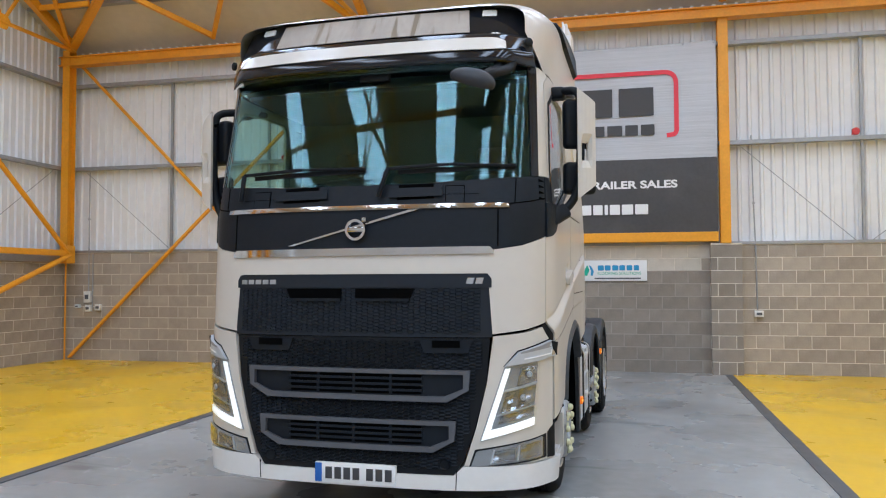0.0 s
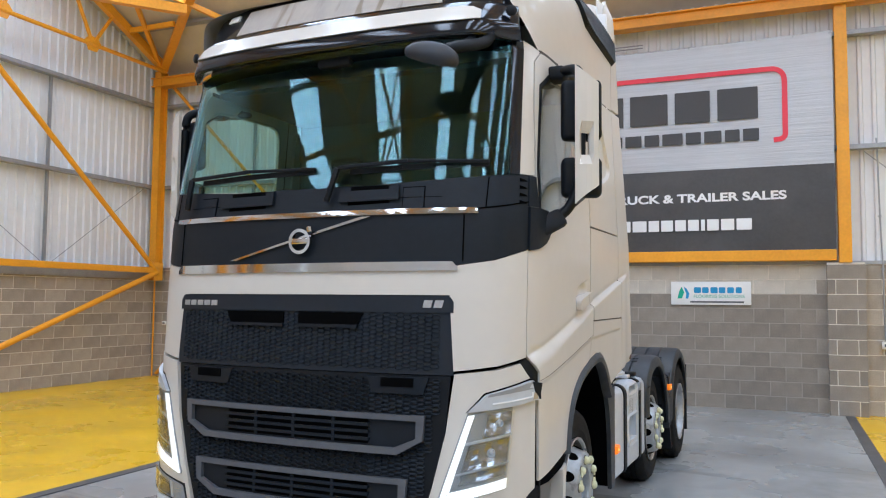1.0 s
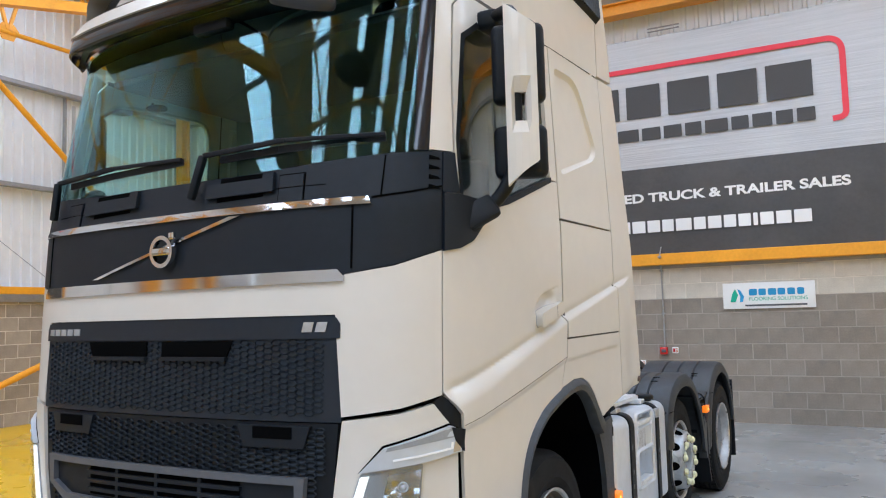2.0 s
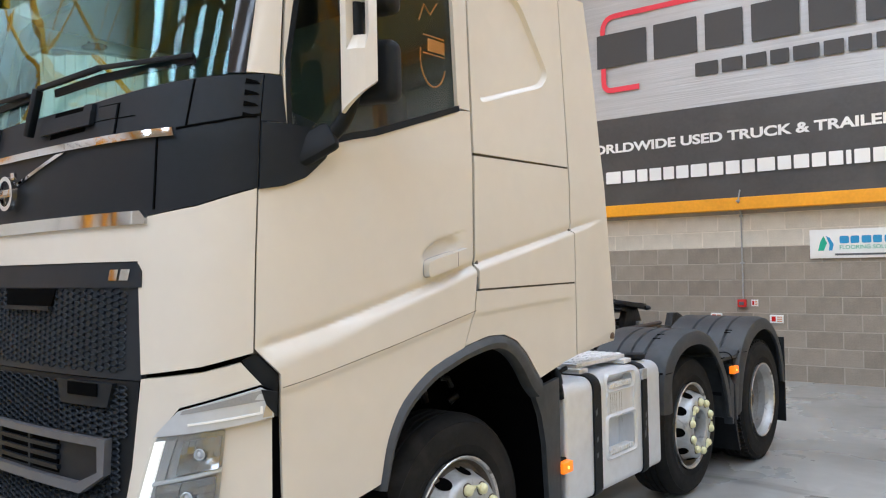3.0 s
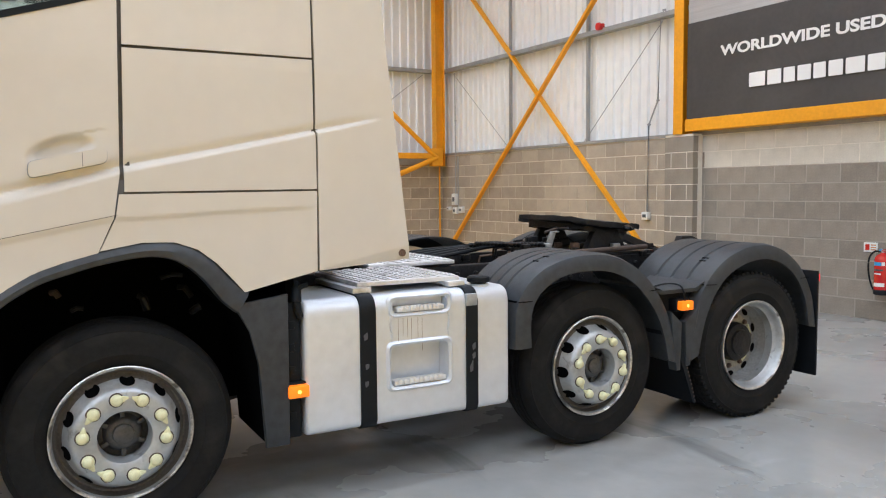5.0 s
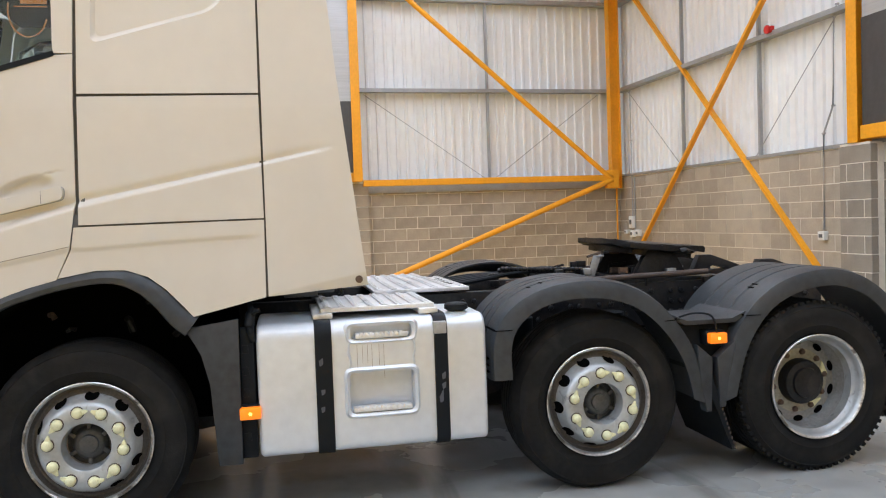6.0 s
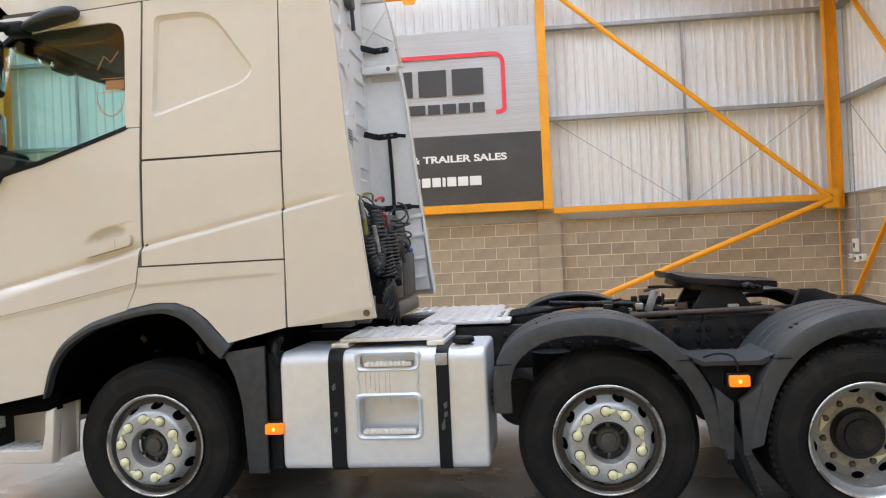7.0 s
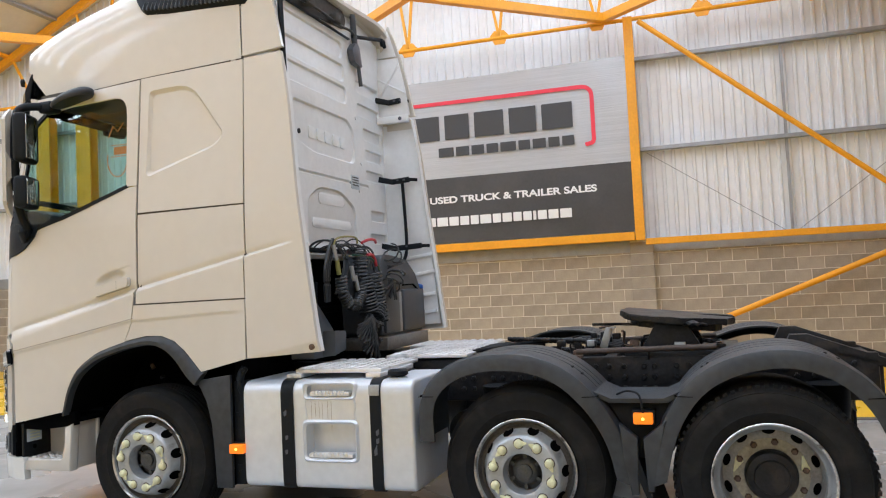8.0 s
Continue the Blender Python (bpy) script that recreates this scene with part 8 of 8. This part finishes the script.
def build_tank():
    y0, y1, z0, z1 = 2.275, 3.448, 0.360, 1.022
    bm = bmesh.new()
    re = 0.022
    ends = [(re * (1 - math.cos(a)), re * (1 - math.sin(a))) for a in np.linspace(0, math.pi / 2, 7)]
    rows = []
    for y, d in [(y0 + p, q) for p, q in ends] + [(y1 - p, q) for p, q in ends[::-1]]:
        rows.append([bm.verts.new((x, y, z)) for x, z in rounded([(0.62 + d, z0 + d), (1.238 - d, z0 + d), (1.238 - d, z1 - d), (0.62 + d, z1 - d)], [0.05, 0.045, 0.085, 0.06], 8)])
    for a, b in zip(rows, rows[1:]):
        for k in range(len(a)):
            bm.faces.new((a[k], a[(k + 1) % len(a)], b[(k + 1) % len(a)], b[k]))
    bm.faces.new(rows[0])
    bm.faces.new(rows[-1][::-1])
    tank = part("fuel_tank", bm, M["alloy"], truck, "brushed aluminium fuel tank with stains")
    for ya, yb, za, zb, dp in ((2.728, 3.062, 0.548, 0.757, 0.10), (2.740, 3.055, 0.922, 1.000, 0.06)):
        cb = bmesh.new()
        prism(cb, rounded([(ya, za), (yb, za), (yb, zb), (ya, zb)], 0.032, 5), "x", 1.238 - dp, 1.30)
        carve(tank, cb)
    # straps
    for ya, yb in ((2.56, 2.645), (3.17, 3.24)):
        bm = bmesh.new()
        sec2 = rounded([(0.61, z0 - 0.008), (1.248, z0 - 0.008), (1.248, z1 + 0.008), (0.61, z1 + 0.008)], [0.05, 0.050, 0.090, 0.06], 8)
        prism(bm, sec2, "y", ya, yb, 0.003)
        st = part("tank_strap", bm, M["black"], tank, "scuffed black strap")
        if ya > 3:
            bm = bmesh.new()
            box(bm, (1.215, ya - 0.004, 0.93), (1.252, yb - 0.004, 0.995), 0.006)
            part("strap_end", bm, M["galv"], st, "bare metal strap end")
        srng = random.Random(int(ya * 100))
        for k in range(3):
            bm = bmesh.new()
            zz = 0.40 + srng.random() * 0.52
            yy = ya + 0.012 + srng.random() * 0.035
            prism(bm, rounded([(yy, zz), (yy + 0.012 + 0.012 * srng.random(), zz + 0.01), (yy + 0.018, zz + 0.03 + 0.05 * srng.random()), (yy - 0.004, zz + 0.03)], 0.006), "x", 1.2482, 1.2488)
            part("strap_scuff", bm, M["grey_plastic"], st)
    # step recess: raised lip, sunk tray, tread
    def lip(ya, yb, za, zb, x=1.240):
        bm = bmesh.new()
        o = rounded([(ya, za), (yb, za), (yb, zb), (ya, zb)], 0.045, 5)
        i = rounded([(ya + 0.028, za + 0.028), (yb - 0.028, za + 0.028), (yb - 0.028, zb - 0.028), (ya + 0.028, zb - 0.028)], 0.03, 5)
        vo = [bm.verts.new((x - 0.004, *p)) for p in o]
        vm = [bm.verts.new((x + 0.012, (p[0] + q[0]) / 2, (p[1] + q[1]) / 2)) for p, q in zip(o, i)]
        vi = [bm.verts.new((x + 0.001, *p)) for p in i]
        vb = [bm.verts.new((x - 0.001, *p)) for p in i]
        n = len(o)
        for a, b in ((vo, vm), (vm, vi)):
            for k in range(n):
                bm.faces.new((a[k], a[(k + 1) % n], b[(k + 1) % n], b[k]))
        part("step_lip", bm, M["alloy"], tank)
    lip(2.70, 3.09, 0.52, 0.785)
    lip(2.706, 3.088, 0.896, 1.022, 1.234)
    for ya, yb in ((2.735, 2.735), (3.060, 3.066)):
        bm = bmesh.new()
        tube(bm, _chaikin([(1.2385, ya, 0.912), (1.2385, ya + (0.012 if ya > 2.9 else -0.012), 0.875), (1.2385, ya, 0.83), (1.2385, yb, 0.782)], 2), 0.007, 8)
        part("step_lip", bm, M["alloy"], tank)
    for ya, yb, z in ((2.745, 3.045, 0.552), (2.765, 3.035, 0.927)):
        bm = bmesh.new()
        box(bm, (1.185, ya, z), (1.246, yb, z + 0.026), 0.006)
        for k in range(9):
            box(bm, (1.246, ya + 0.02 + k * (yb - ya - 0.04) / 9, z + 0.006), (1.256, ya + 0.035 + k * (yb - ya - 0.04) / 9, z + 0.034), 0.002)
        part("step_tread", bm, M["tread"], tank)
    bm = bmesh.new()
    spin(bm, [(0, 0.040), (0.052, 0.040), (0.062, 0.032), (0.064, 0.010), (0.045, 0.0), (0.045, -0.02)], 24, "z")
    bmesh.ops.transform(bm, matrix=Matrix.Translation((1.13, 3.315, z1 + 0.012)), verts=bm.verts[:])
    part("filler_cap", bm, M["black"], tank, "black filler cap")
    bm = bmesh.new()
    spin(bm, [(0.055, -0.02), (0.06, 0.004), (0.04, 0.012)], 20, "z")
    bmesh.ops.transform(bm, matrix=Matrix.Translation((1.13, 3.315, z1)), verts=bm.verts[:])
    part("filler_neck", bm, M["alloy"], tank)
    # black vertical post and bracket ahead of the tank
    bm = bmesh.new()
    box(bm, (1.10, 2.18, 0.36), (1.21, 2.265, 1.02), 0.01)
    for k in range(5):
        box(bm, (1.21, 2.205, 0.45 + k * 0.11), (1.216, 2.235, 0.49 + k * 0.11), 0.002)
    part("tank_bracket", bm, M["black"], tank, "black drilled bracket")
    # treadplate deck
    def deck(x0, x1, y0_, y1_, z):
        bm = bmesh.new()
        box(bm, (x0, y0_, z), (x1, y1_, z + 0.025), 0.006)
        d = part("deck_plate", bm, M["tread"], truck, "ribbed aluminium deck plate")
        bm = bmesh.new()
        n = int((y1_ - y0_) / 0.075)
        for k in range(n):
            y = y0_ + (k + 0.5) * (y1_ - y0_) / n
            box(bm, (x0 + 0.01, y - 0.02, z + 0.025), (x1 - 0.01, y + 0.02, z + 0.032), 0.004, None, 1)
        part("deck_ribs", bm, M["tread"], d)
        bm = bmesh.new()
        for k in range(n):
            y = y0_ + (k + 0.5) * (y1_ - y0_) / n
            xx = x0 + 0.05
            while xx < x1 - 0.03:
                box(bm, (xx, y - 0.008, z + 0.032), (xx + 0.022, y + 0.008, z + 0.0355))
                xx += 0.05
        tagged(part("deck_studs", bm, M["tread"], d), kind="stuff")
        return d
    deck(0.48, 1.12, 2.60, 3.20, 1.055)
    deck(-0.46, 0.46, 2.95, 3.55, 1.075)
    deck(-0.95, -0.49, 2.75, 3.45, 1.07)
    for y in (2.56, 3.11):
        bm = bmesh.new()
        box(bm, (0.6, y, 1.028), (1.16, y + 0.10, 1.056), 0.004)
        box(bm, (1.06, y + 0.02, 1.0), (1.10, y + 0.06, 1.04), 0.004)
        part("deck_support", bm, M["tread"], truck)
    # dark stains run down below the upper step
    rng = random.Random(4)
    bm = bmesh.new()
    for k in range(6):
        y = 2.76 + rng.random() * 0.16
        zt = 0.896
        L_ = 0.08 + rng.random() * 0.12
        box(bm, (1.2386, y, zt - L_), (1.2392, y + 0.0014, zt))
    part("stain_runs", bm, M["rust"], tank, "thin dirt runs")


def build_offside_box():
    bm = bmesh.new()
    box(bm, (-1.22, 2.30, 0.38), (-0.62, 3.42, 1.03), 0.05, None, 3)
    part("offside_tank", bm, M["guard"], truck, "dark offside tank below the frame")


def coil(bm, pts, r, turns, wire):
    """A coiled hose along a polyline."""
    pts = [Vector(p) for p in pts]
    seg = [(b - a).length for a, b in zip(pts, pts[1:])]
    tot = sum(seg)
    n = turns * 12
    out = []
    for k in range(n + 1):
        d = tot * k / n
        i = 0
        while i < len(seg) - 1 and d > seg[i]:
            d -= seg[i]
            i += 1
        p = pts[i].lerp(pts[i + 1], min(1, d / seg[i]))
        t = (pts[i + 1] - pts[i]).normalized()
        x = Vector((0, 1, 0)).cross(t)
        if x.length < 0.2:
            x = Vector((1, 0, 0)).cross(t)
        x.normalize()
        y = t.cross(x)
        a = 2 * math.pi * turns * k / n
        out.append(p + r * (math.cos(a) * x + math.sin(a) * y))
    tube(bm, out, wire, 6)


def build_back_gear():
    # moulded air intake
    bm = bmesh.new()
    prism(bm, rounded([(-0.16, 1.20), (-1.09, 1.20), (-1.10, 1.46), (-1.04, 1.57), (-0.94, 1.70), (-0.74, 1.815), (-0.40, 1.85), (-0.22, 1.85), (-0.12, 1.62)], 0.04), "y", 2.32, 2.655, 0.025)
    intake = part("air_intake", bm, M["intake"], truck, "dark grey plastic air intake box")
    for x0, x1, z1 in ((-0.50, -0.20, 1.555), (-1.075, -0.59, 1.565)):
        bm = bmesh.new()
        box(bm, (x0, 2.645, 1.215), (x1, 2.682, z1), 0.018)
        part("intake_panel", bm, M["intake"], intake)
    bm = bmesh.new()
    box(bm, (-0.572, 2.65, 1.215), (-0.518, 2.668, 1.545), 0.006)
    part("intake_strap", bm, M["galv"], intake, "pale metal strip")
    bm = bmesh.new()
    for (xa, za), (xb, zb) in zip([(-0.62, 1.60), (-0.86, 1.605), (-0.97, 1.555)], [(-0.86, 1.605), (-0.97, 1.555), (-1.06, 1.56)]):
        bar(bm, (xa, 2.662, za), (xb, 2.662, zb), 0.012, 0.012)
    part("intake_groove", bm, M["void"], intake)
    bm = bmesh.new()
    tube(bm, [(-1.05, 2.62, 1.585), (-1.10, 2.64, 1.575)], 0.03, 10)
    part("intake_knob", bm, M["plate_blue"], intake, "blue plastic knob")
    bm = bmesh.new()
    tube(bm, [(-1.05, 2.60, 1.35), (-1.17, 2.62, 1.345)], 0.032, 10)
    part("intake_outlet", bm, M["black"], intake, "black drain stub")
    bm = bmesh.new()
    box(bm, (-1.09, 2.30, 1.085), (-0.16, 2.70, 1.19), 0.012)
    part("intake_tray", bm, M["tray_grey"], truck, "dirty beige-grey steel tray")
    # dark bellows and brackets at the nearside
    bm = bmesh.new()
    for k in range(6):
        tube(bm, [(0.35 + 0.08 * k, 2.30, 1.25), (0.35 + 0.08 * k, 2.32, 1.65)], 0.045, 10)
    part("bellows", bm, M["black"], truck, "black bellows below the cab")
    bm = bmesh.new()
    prism(bm, [(2.42, 1.12), (2.60, 1.12), (2.60, 1.30), (2.46, 1.52), (2.42, 1.50)], "x", 0.56, 0.86, 0.01)
    prism(bm, [(0.745, 1.13), (0.575, 1.16), (0.562, 1.29), (0.735, 1.30)], "y", 2.60, 2.70, 0.008)
    part("side_bracket", bm, M["intake"], truck, "dark plastic bracket behind the cab")
    bm = bmesh.new()
    box(bm, (-0.55, 2.31, 1.872), (0.45, 2.38, 1.905), 0.006)
    part("hose_rail", bm, M["black"], truck, "black hose rail")
    spec = [([(0.536, 2.66, 1.673), (0.524, 2.66, 1.56), (0.45, 2.67, 1.475), (0.32, 2.67, 1.458), (0.21, 2.66, 1.53), (0.16, 2.65, 1.65)], 0.036, 26, 0.0100),
            ([(0.16, 2.64, 1.89), (0.165, 2.64, 1.77), (0.18, 2.65, 1.66)], 0.052, 8, 0.0075),
            ([(0.04, 2.67, 1.70), (0.03, 2.68, 1.57), (0.02, 2.69, 1.45), (0.09, 2.70, 1.35)], 0.080, 15, 0.0075),
            ([(0.14, 2.64, 1.66), (0.14, 2.66, 1.54), (0.12, 2.68, 1.40)], 0.075, 11, 0.0075),
            ([(-0.06, 2.62, 1.68), (-0.08, 2.66, 1.50), (-0.04, 2.70, 1.30)], 0.068, 11, 0.0075),
            ([(-0.27, 2.70, 1.88), (-0.38, 2.70, 1.80), (-0.38, 2.71, 1.71), (-0.34, 2.71, 1.645), (-0.22, 2.70, 1.575)], 0.075, 6, 0.0070)]
    # loose ends of the coils, spread like a fan
    fans = ((0.24, 2.74, 1.33, 17, 0.205), (0.21, 2.75, 1.20, 13, 0.165), (-0.25, 2.72, 1.59, 10, 0.13))
    for cx, cy, cz, count, size in fans:
        bm = bmesh.new()
        path = []
        for k in range(count):
            a = math.pi * (k + 0.5) / count + math.pi
            tip = Vector((cx + size * math.cos(a), cy + 0.03 * math.sin(3 * a), cz + 0.8 * size * math.sin(a)))
            side = Vector((-math.sin(a), 0, math.cos(a))) * 0.012
            path += [Vector((cx, cy - 0.03, cz + 0.05)) - side * 0.3, tip * 0.55 + Vector((cx, cy, cz)) * 0.45 - side, tip - side * 0.4, tip + side * 0.4, tip * 0.55 + Vector((cx, cy + 0.03, cz)) * 0.45 + side, Vector((cx, cy + 0.02, cz + 0.05)) + side * 0.3]
        tube(bm, _chaikin(path, 2), 0.0072, 6)
        part("coiled_hose", bm, M["hose"], truck, "black coiled air hose hanging in loose loops")
    for pts, r, n, wire in spec:
        bm = bmesh.new()
        coil(bm, pts, r, n, wire)
        part("coiled_hose", bm, M["hose"], truck, "black coiled air hose")
    rng = random.Random(9)
    for k in range(10):
        bm = bmesh.new()
        x = 0.44 - 0.075 * k
        top = 1.92 + rng.random() * 0.07
        tube(bm, _chaikin([(x, 2.33, 1.88), (x + 0.02, 2.44, top), (x + rng.uniform(-0.10, 0.08), 2.56, top - 0.01), (x - 0.02 + rng.uniform(-0.1, 0.1), 2.62, 1.78), (x + rng.uniform(-0.1, 0.1), 2.60, 1.55 + rng.random() * 0.15)], 2), 0.0055 if k % 3 else 0.009, 6)
        part("air_hose", bm, M["hose"], truck)
    for k in range(3):
        bm = bmesh.new()
        tube(bm, _chaikin([(0.52 - 0.02 * k, 2.60, 1.945 - 0.01 * k), (0.60 - 0.025 * k, 2.60, 1.86), (0.668 - 0.028 * k, 2.60, 1.72), (0.664 - 0.028 * k, 2.60, 1.60), (0.62 - 0.02 * k, 2.58, 1.50)], 2), 0.014, 8)
        part("air_hose", bm, M["hose"], truck)
    for pts, r, mm in (([(0.555, 2.62, 1.90), (0.52, 2.62, 1.945), (0.44, 2.62, 1.965), (0.24, 2.62, 1.978), (0.155, 2.62, 1.968), (0.137, 2.61, 1.93)], 0.007, "hose_olive"),
                       ([(0.55, 2.64, 1.80), (0.541, 2.64, 1.76), (0.531, 2.645, 1.687)], 0.017, "hose_olive"),
                       ([(0.262, 2.63, 1.835), (0.063, 2.65, 1.832), (-0.10, 2.66, 1.79), (-0.165, 2.66, 1.70)], 0.007, "hose_green"),
                       ([(0.077, 2.62, 1.936), (-0.03, 2.63, 1.966), (-0.15, 2.63, 1.97), (-0.21, 2.61, 1.95)], 0.011, "cable_red"),
                       ([(0.07, 2.66, 1.839), (-0.01, 2.66, 1.848), (-0.07, 2.66, 1.81), (-0.089, 2.66, 1.755)], 0.013, "cable_red")):
        bm = bmesh.new()
        tube(bm, _chaikin(pts, 2), r, 8)
        part("air_hose", bm, M[mm], truck)
    for q in ((0.575, 2.63, 1.90), (0.36, 2.66, 1.75), (0.30, 2.66, 1.68)):
        bm = bmesh.new()
        tube(bm, [q, (q[0] - 0.02, q[1] + 0.01, q[2] - 0.11)], 0.016, 10)
        part("hose_coupling", bm, M["galv"], truck, "dull metal hose coupling")


build_cab()
build_front()
build_mirrors()
build_interior()
for xx, yy, deep, nuts, holes in ((1.165, 1.464, False, -8, 12), (1.185, 4.089, False, -14, 3), (1.265, 5.395, True, 9, 18)):
    wheel("wheel", xx, yy, deep, 1, nuts, holes)
    wheel("wheel", -xx, yy, deep, -1, nuts, holes)
build_chassis()
build_tank()
build_back_gear()
build_offside_box()

# ---------------------------------------------------------------- block walls, laid course by course
COURSE, LENGTH, JOINT = 0.2275, 0.450, 0.012


def block_mesh(name, w, material):
    bm = bmesh.new()
    box(bm, (-w / 2, -0.05, 0), (w / 2, 0.05, COURSE - JOINT))
    bmesh.ops.bevel(bm, geom=[e for e in bm.edges if all(v.co.y < -0.04 for v in e.verts)], offset=0.003, segments=1, affect="EDGES")
    bmesh.ops.recalc_face_normals(bm, faces=bm.faces[:])
    me = bpy.data.meshes.new(name)
    bm.to_mesh(me)
    bm.free()
    me.materials.append(material)
    return me


BLOCKS = {}


def lay(wall, u0, u1, place, near, pale=None, grey=None, limit=300):
    """Blocks of one wall from u0 to u1. place: matrix for a point on the wall; near: stretch laid as single pieces."""
    rng = random.Random(len(wall.name) * 7 + int(u0 * 10))
    singles = []
    rest_v, rest_f = [], []
    for c in range(10):
        u = u0 - (LENGTH / 2 if c % 2 else 0)
        while u < u1 - 0.02:
            a, b = max(u, u0), min(u + LENGTH - JOINT, u1)
            u += LENGTH
            if b - a < 0.04:
                continue
            mid, w = (a + b) / 2, round(b - a, 3)
            z = c * COURSE + 0.004
            push = rng.uniform(-0.002, 0.002)
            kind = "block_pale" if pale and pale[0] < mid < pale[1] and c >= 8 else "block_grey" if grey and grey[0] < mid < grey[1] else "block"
            if near[0] < mid < near[1] and len(singles) < limit:
                singles.append((mid, z, w, push, kind))
            else:
                m = place(mid, z, push)
                k = len(rest_v)
                rest_v += [tuple(m @ Vector((sx * w / 2, sy * 0.05, sz * (COURSE - JOINT)))) for sz in (0, 1) for sx, sy in ((-1, -1), (1, -1), (1, 1), (-1, 1))]
                rest_f += [tuple(k + i for i in f) for f in ((0, 1, 5, 4), (4, 5, 6, 7), (1, 2, 6, 5), (3, 0, 4, 7))]
    for mid, z, w, push, kind in singles:
        key = (w, kind)
        if key not in BLOCKS:
            BLOCKS[key] = block_mesh("block", w, M[kind])
        ob = new("block", BLOCKS[key])
        ob.parent = wall
        ob.matrix_basis = place(mid, z, push)
    if rest_v:
        me = bpy.data.meshes.new("block_courses")
        me.from_pydata(rest_v, [], rest_f)
        me.materials.append(M["block_joined"])
        ob = tagged(new("block_courses", me), kind="stuff")
        ob.parent = wall


def wall_core(name, lo, hi, m="mortar"):
    bm = bmesh.new()
    box(bm, lo, hi)
    return structure(finish(name, bm, M[m]))


def build_block_walls():
    a = wall_core("wall_north", (WALL_B - 0.25, WALL_A + 0.0035, 0), (WALL_C + 0.25, WALL_A + 0.22, LEDGE - 0.02))
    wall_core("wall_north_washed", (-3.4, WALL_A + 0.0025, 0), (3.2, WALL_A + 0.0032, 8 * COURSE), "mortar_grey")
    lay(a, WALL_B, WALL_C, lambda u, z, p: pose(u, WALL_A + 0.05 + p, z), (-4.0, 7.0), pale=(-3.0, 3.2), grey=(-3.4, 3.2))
    b = wall_core("wall_west", (WALL_B - 0.22, WALL_D, 0), (WALL_B - 0.0035, WALL_A, LEDGE - 0.02))
    lay(b, WALL_D, WALL_A, lambda u, z, p: pose(WALL_B - 0.05 - p, u, z, 0, 0, 90), (-1.0, 9.8))
    wall_core("wall_east", (WALL_C + 0.004, WALL_D, 0), (WALL_C + 0.22, WALL_A, LEDGE - 0.02))
    wall_core("wall_south", (WALL_B - 0.25, WALL_D - 0.22, 0), (WALL_C + 0.25, WALL_D - 0.004, LEDGE - 0.02))
    # piers under the posts
    for i, x in enumerate(POSTS_A):
        p = wall_core(f"pier_north_{i + 1}", (x - 0.255, WALL_A - 0.1965, 0), (x + 0.255, WALL_A - 0.001, LEDGE - 0.004))
        for c in range(10):
            cuts = (-0.265, 0.265) if c % 2 else (-0.265, -0.145, 0.145, 0.265)
            for u, v in zip(cuts, cuts[1:]):
                w = round(v - u - (JOINT if c % 2 == 0 else 0), 3)
                key = (w, "block_grey")
                if key not in BLOCKS:
                    BLOCKS[key] = block_mesh("block", w, M["block_grey"])
                ob = new("block", BLOCKS[key])
                ob.parent = p
                ob.matrix_basis = pose(x + (u + v) / 2, WALL_A - 0.15, c * COURSE + 0.004)
    for i, y in enumerate(POSTS_B):
        p = wall_core(f"pier_west_{i + 1}", (WALL_B + 0.001, y - 0.215, 0), (WALL_B + 0.13, y + 0.215, LEDGE - 0.004))
        for c in range(10):
            w = 0.44
            key = (w, "block")
            if key not in BLOCKS:
                BLOCKS[key] = block_mesh("block", w, M["block"])
            ob = new("block", BLOCKS[key])
            ob.parent = p
            ob.matrix_basis = pose(WALL_B + 0.09, y, c * COURSE + 0.004, 0, 0, 90)


build_block_walls()
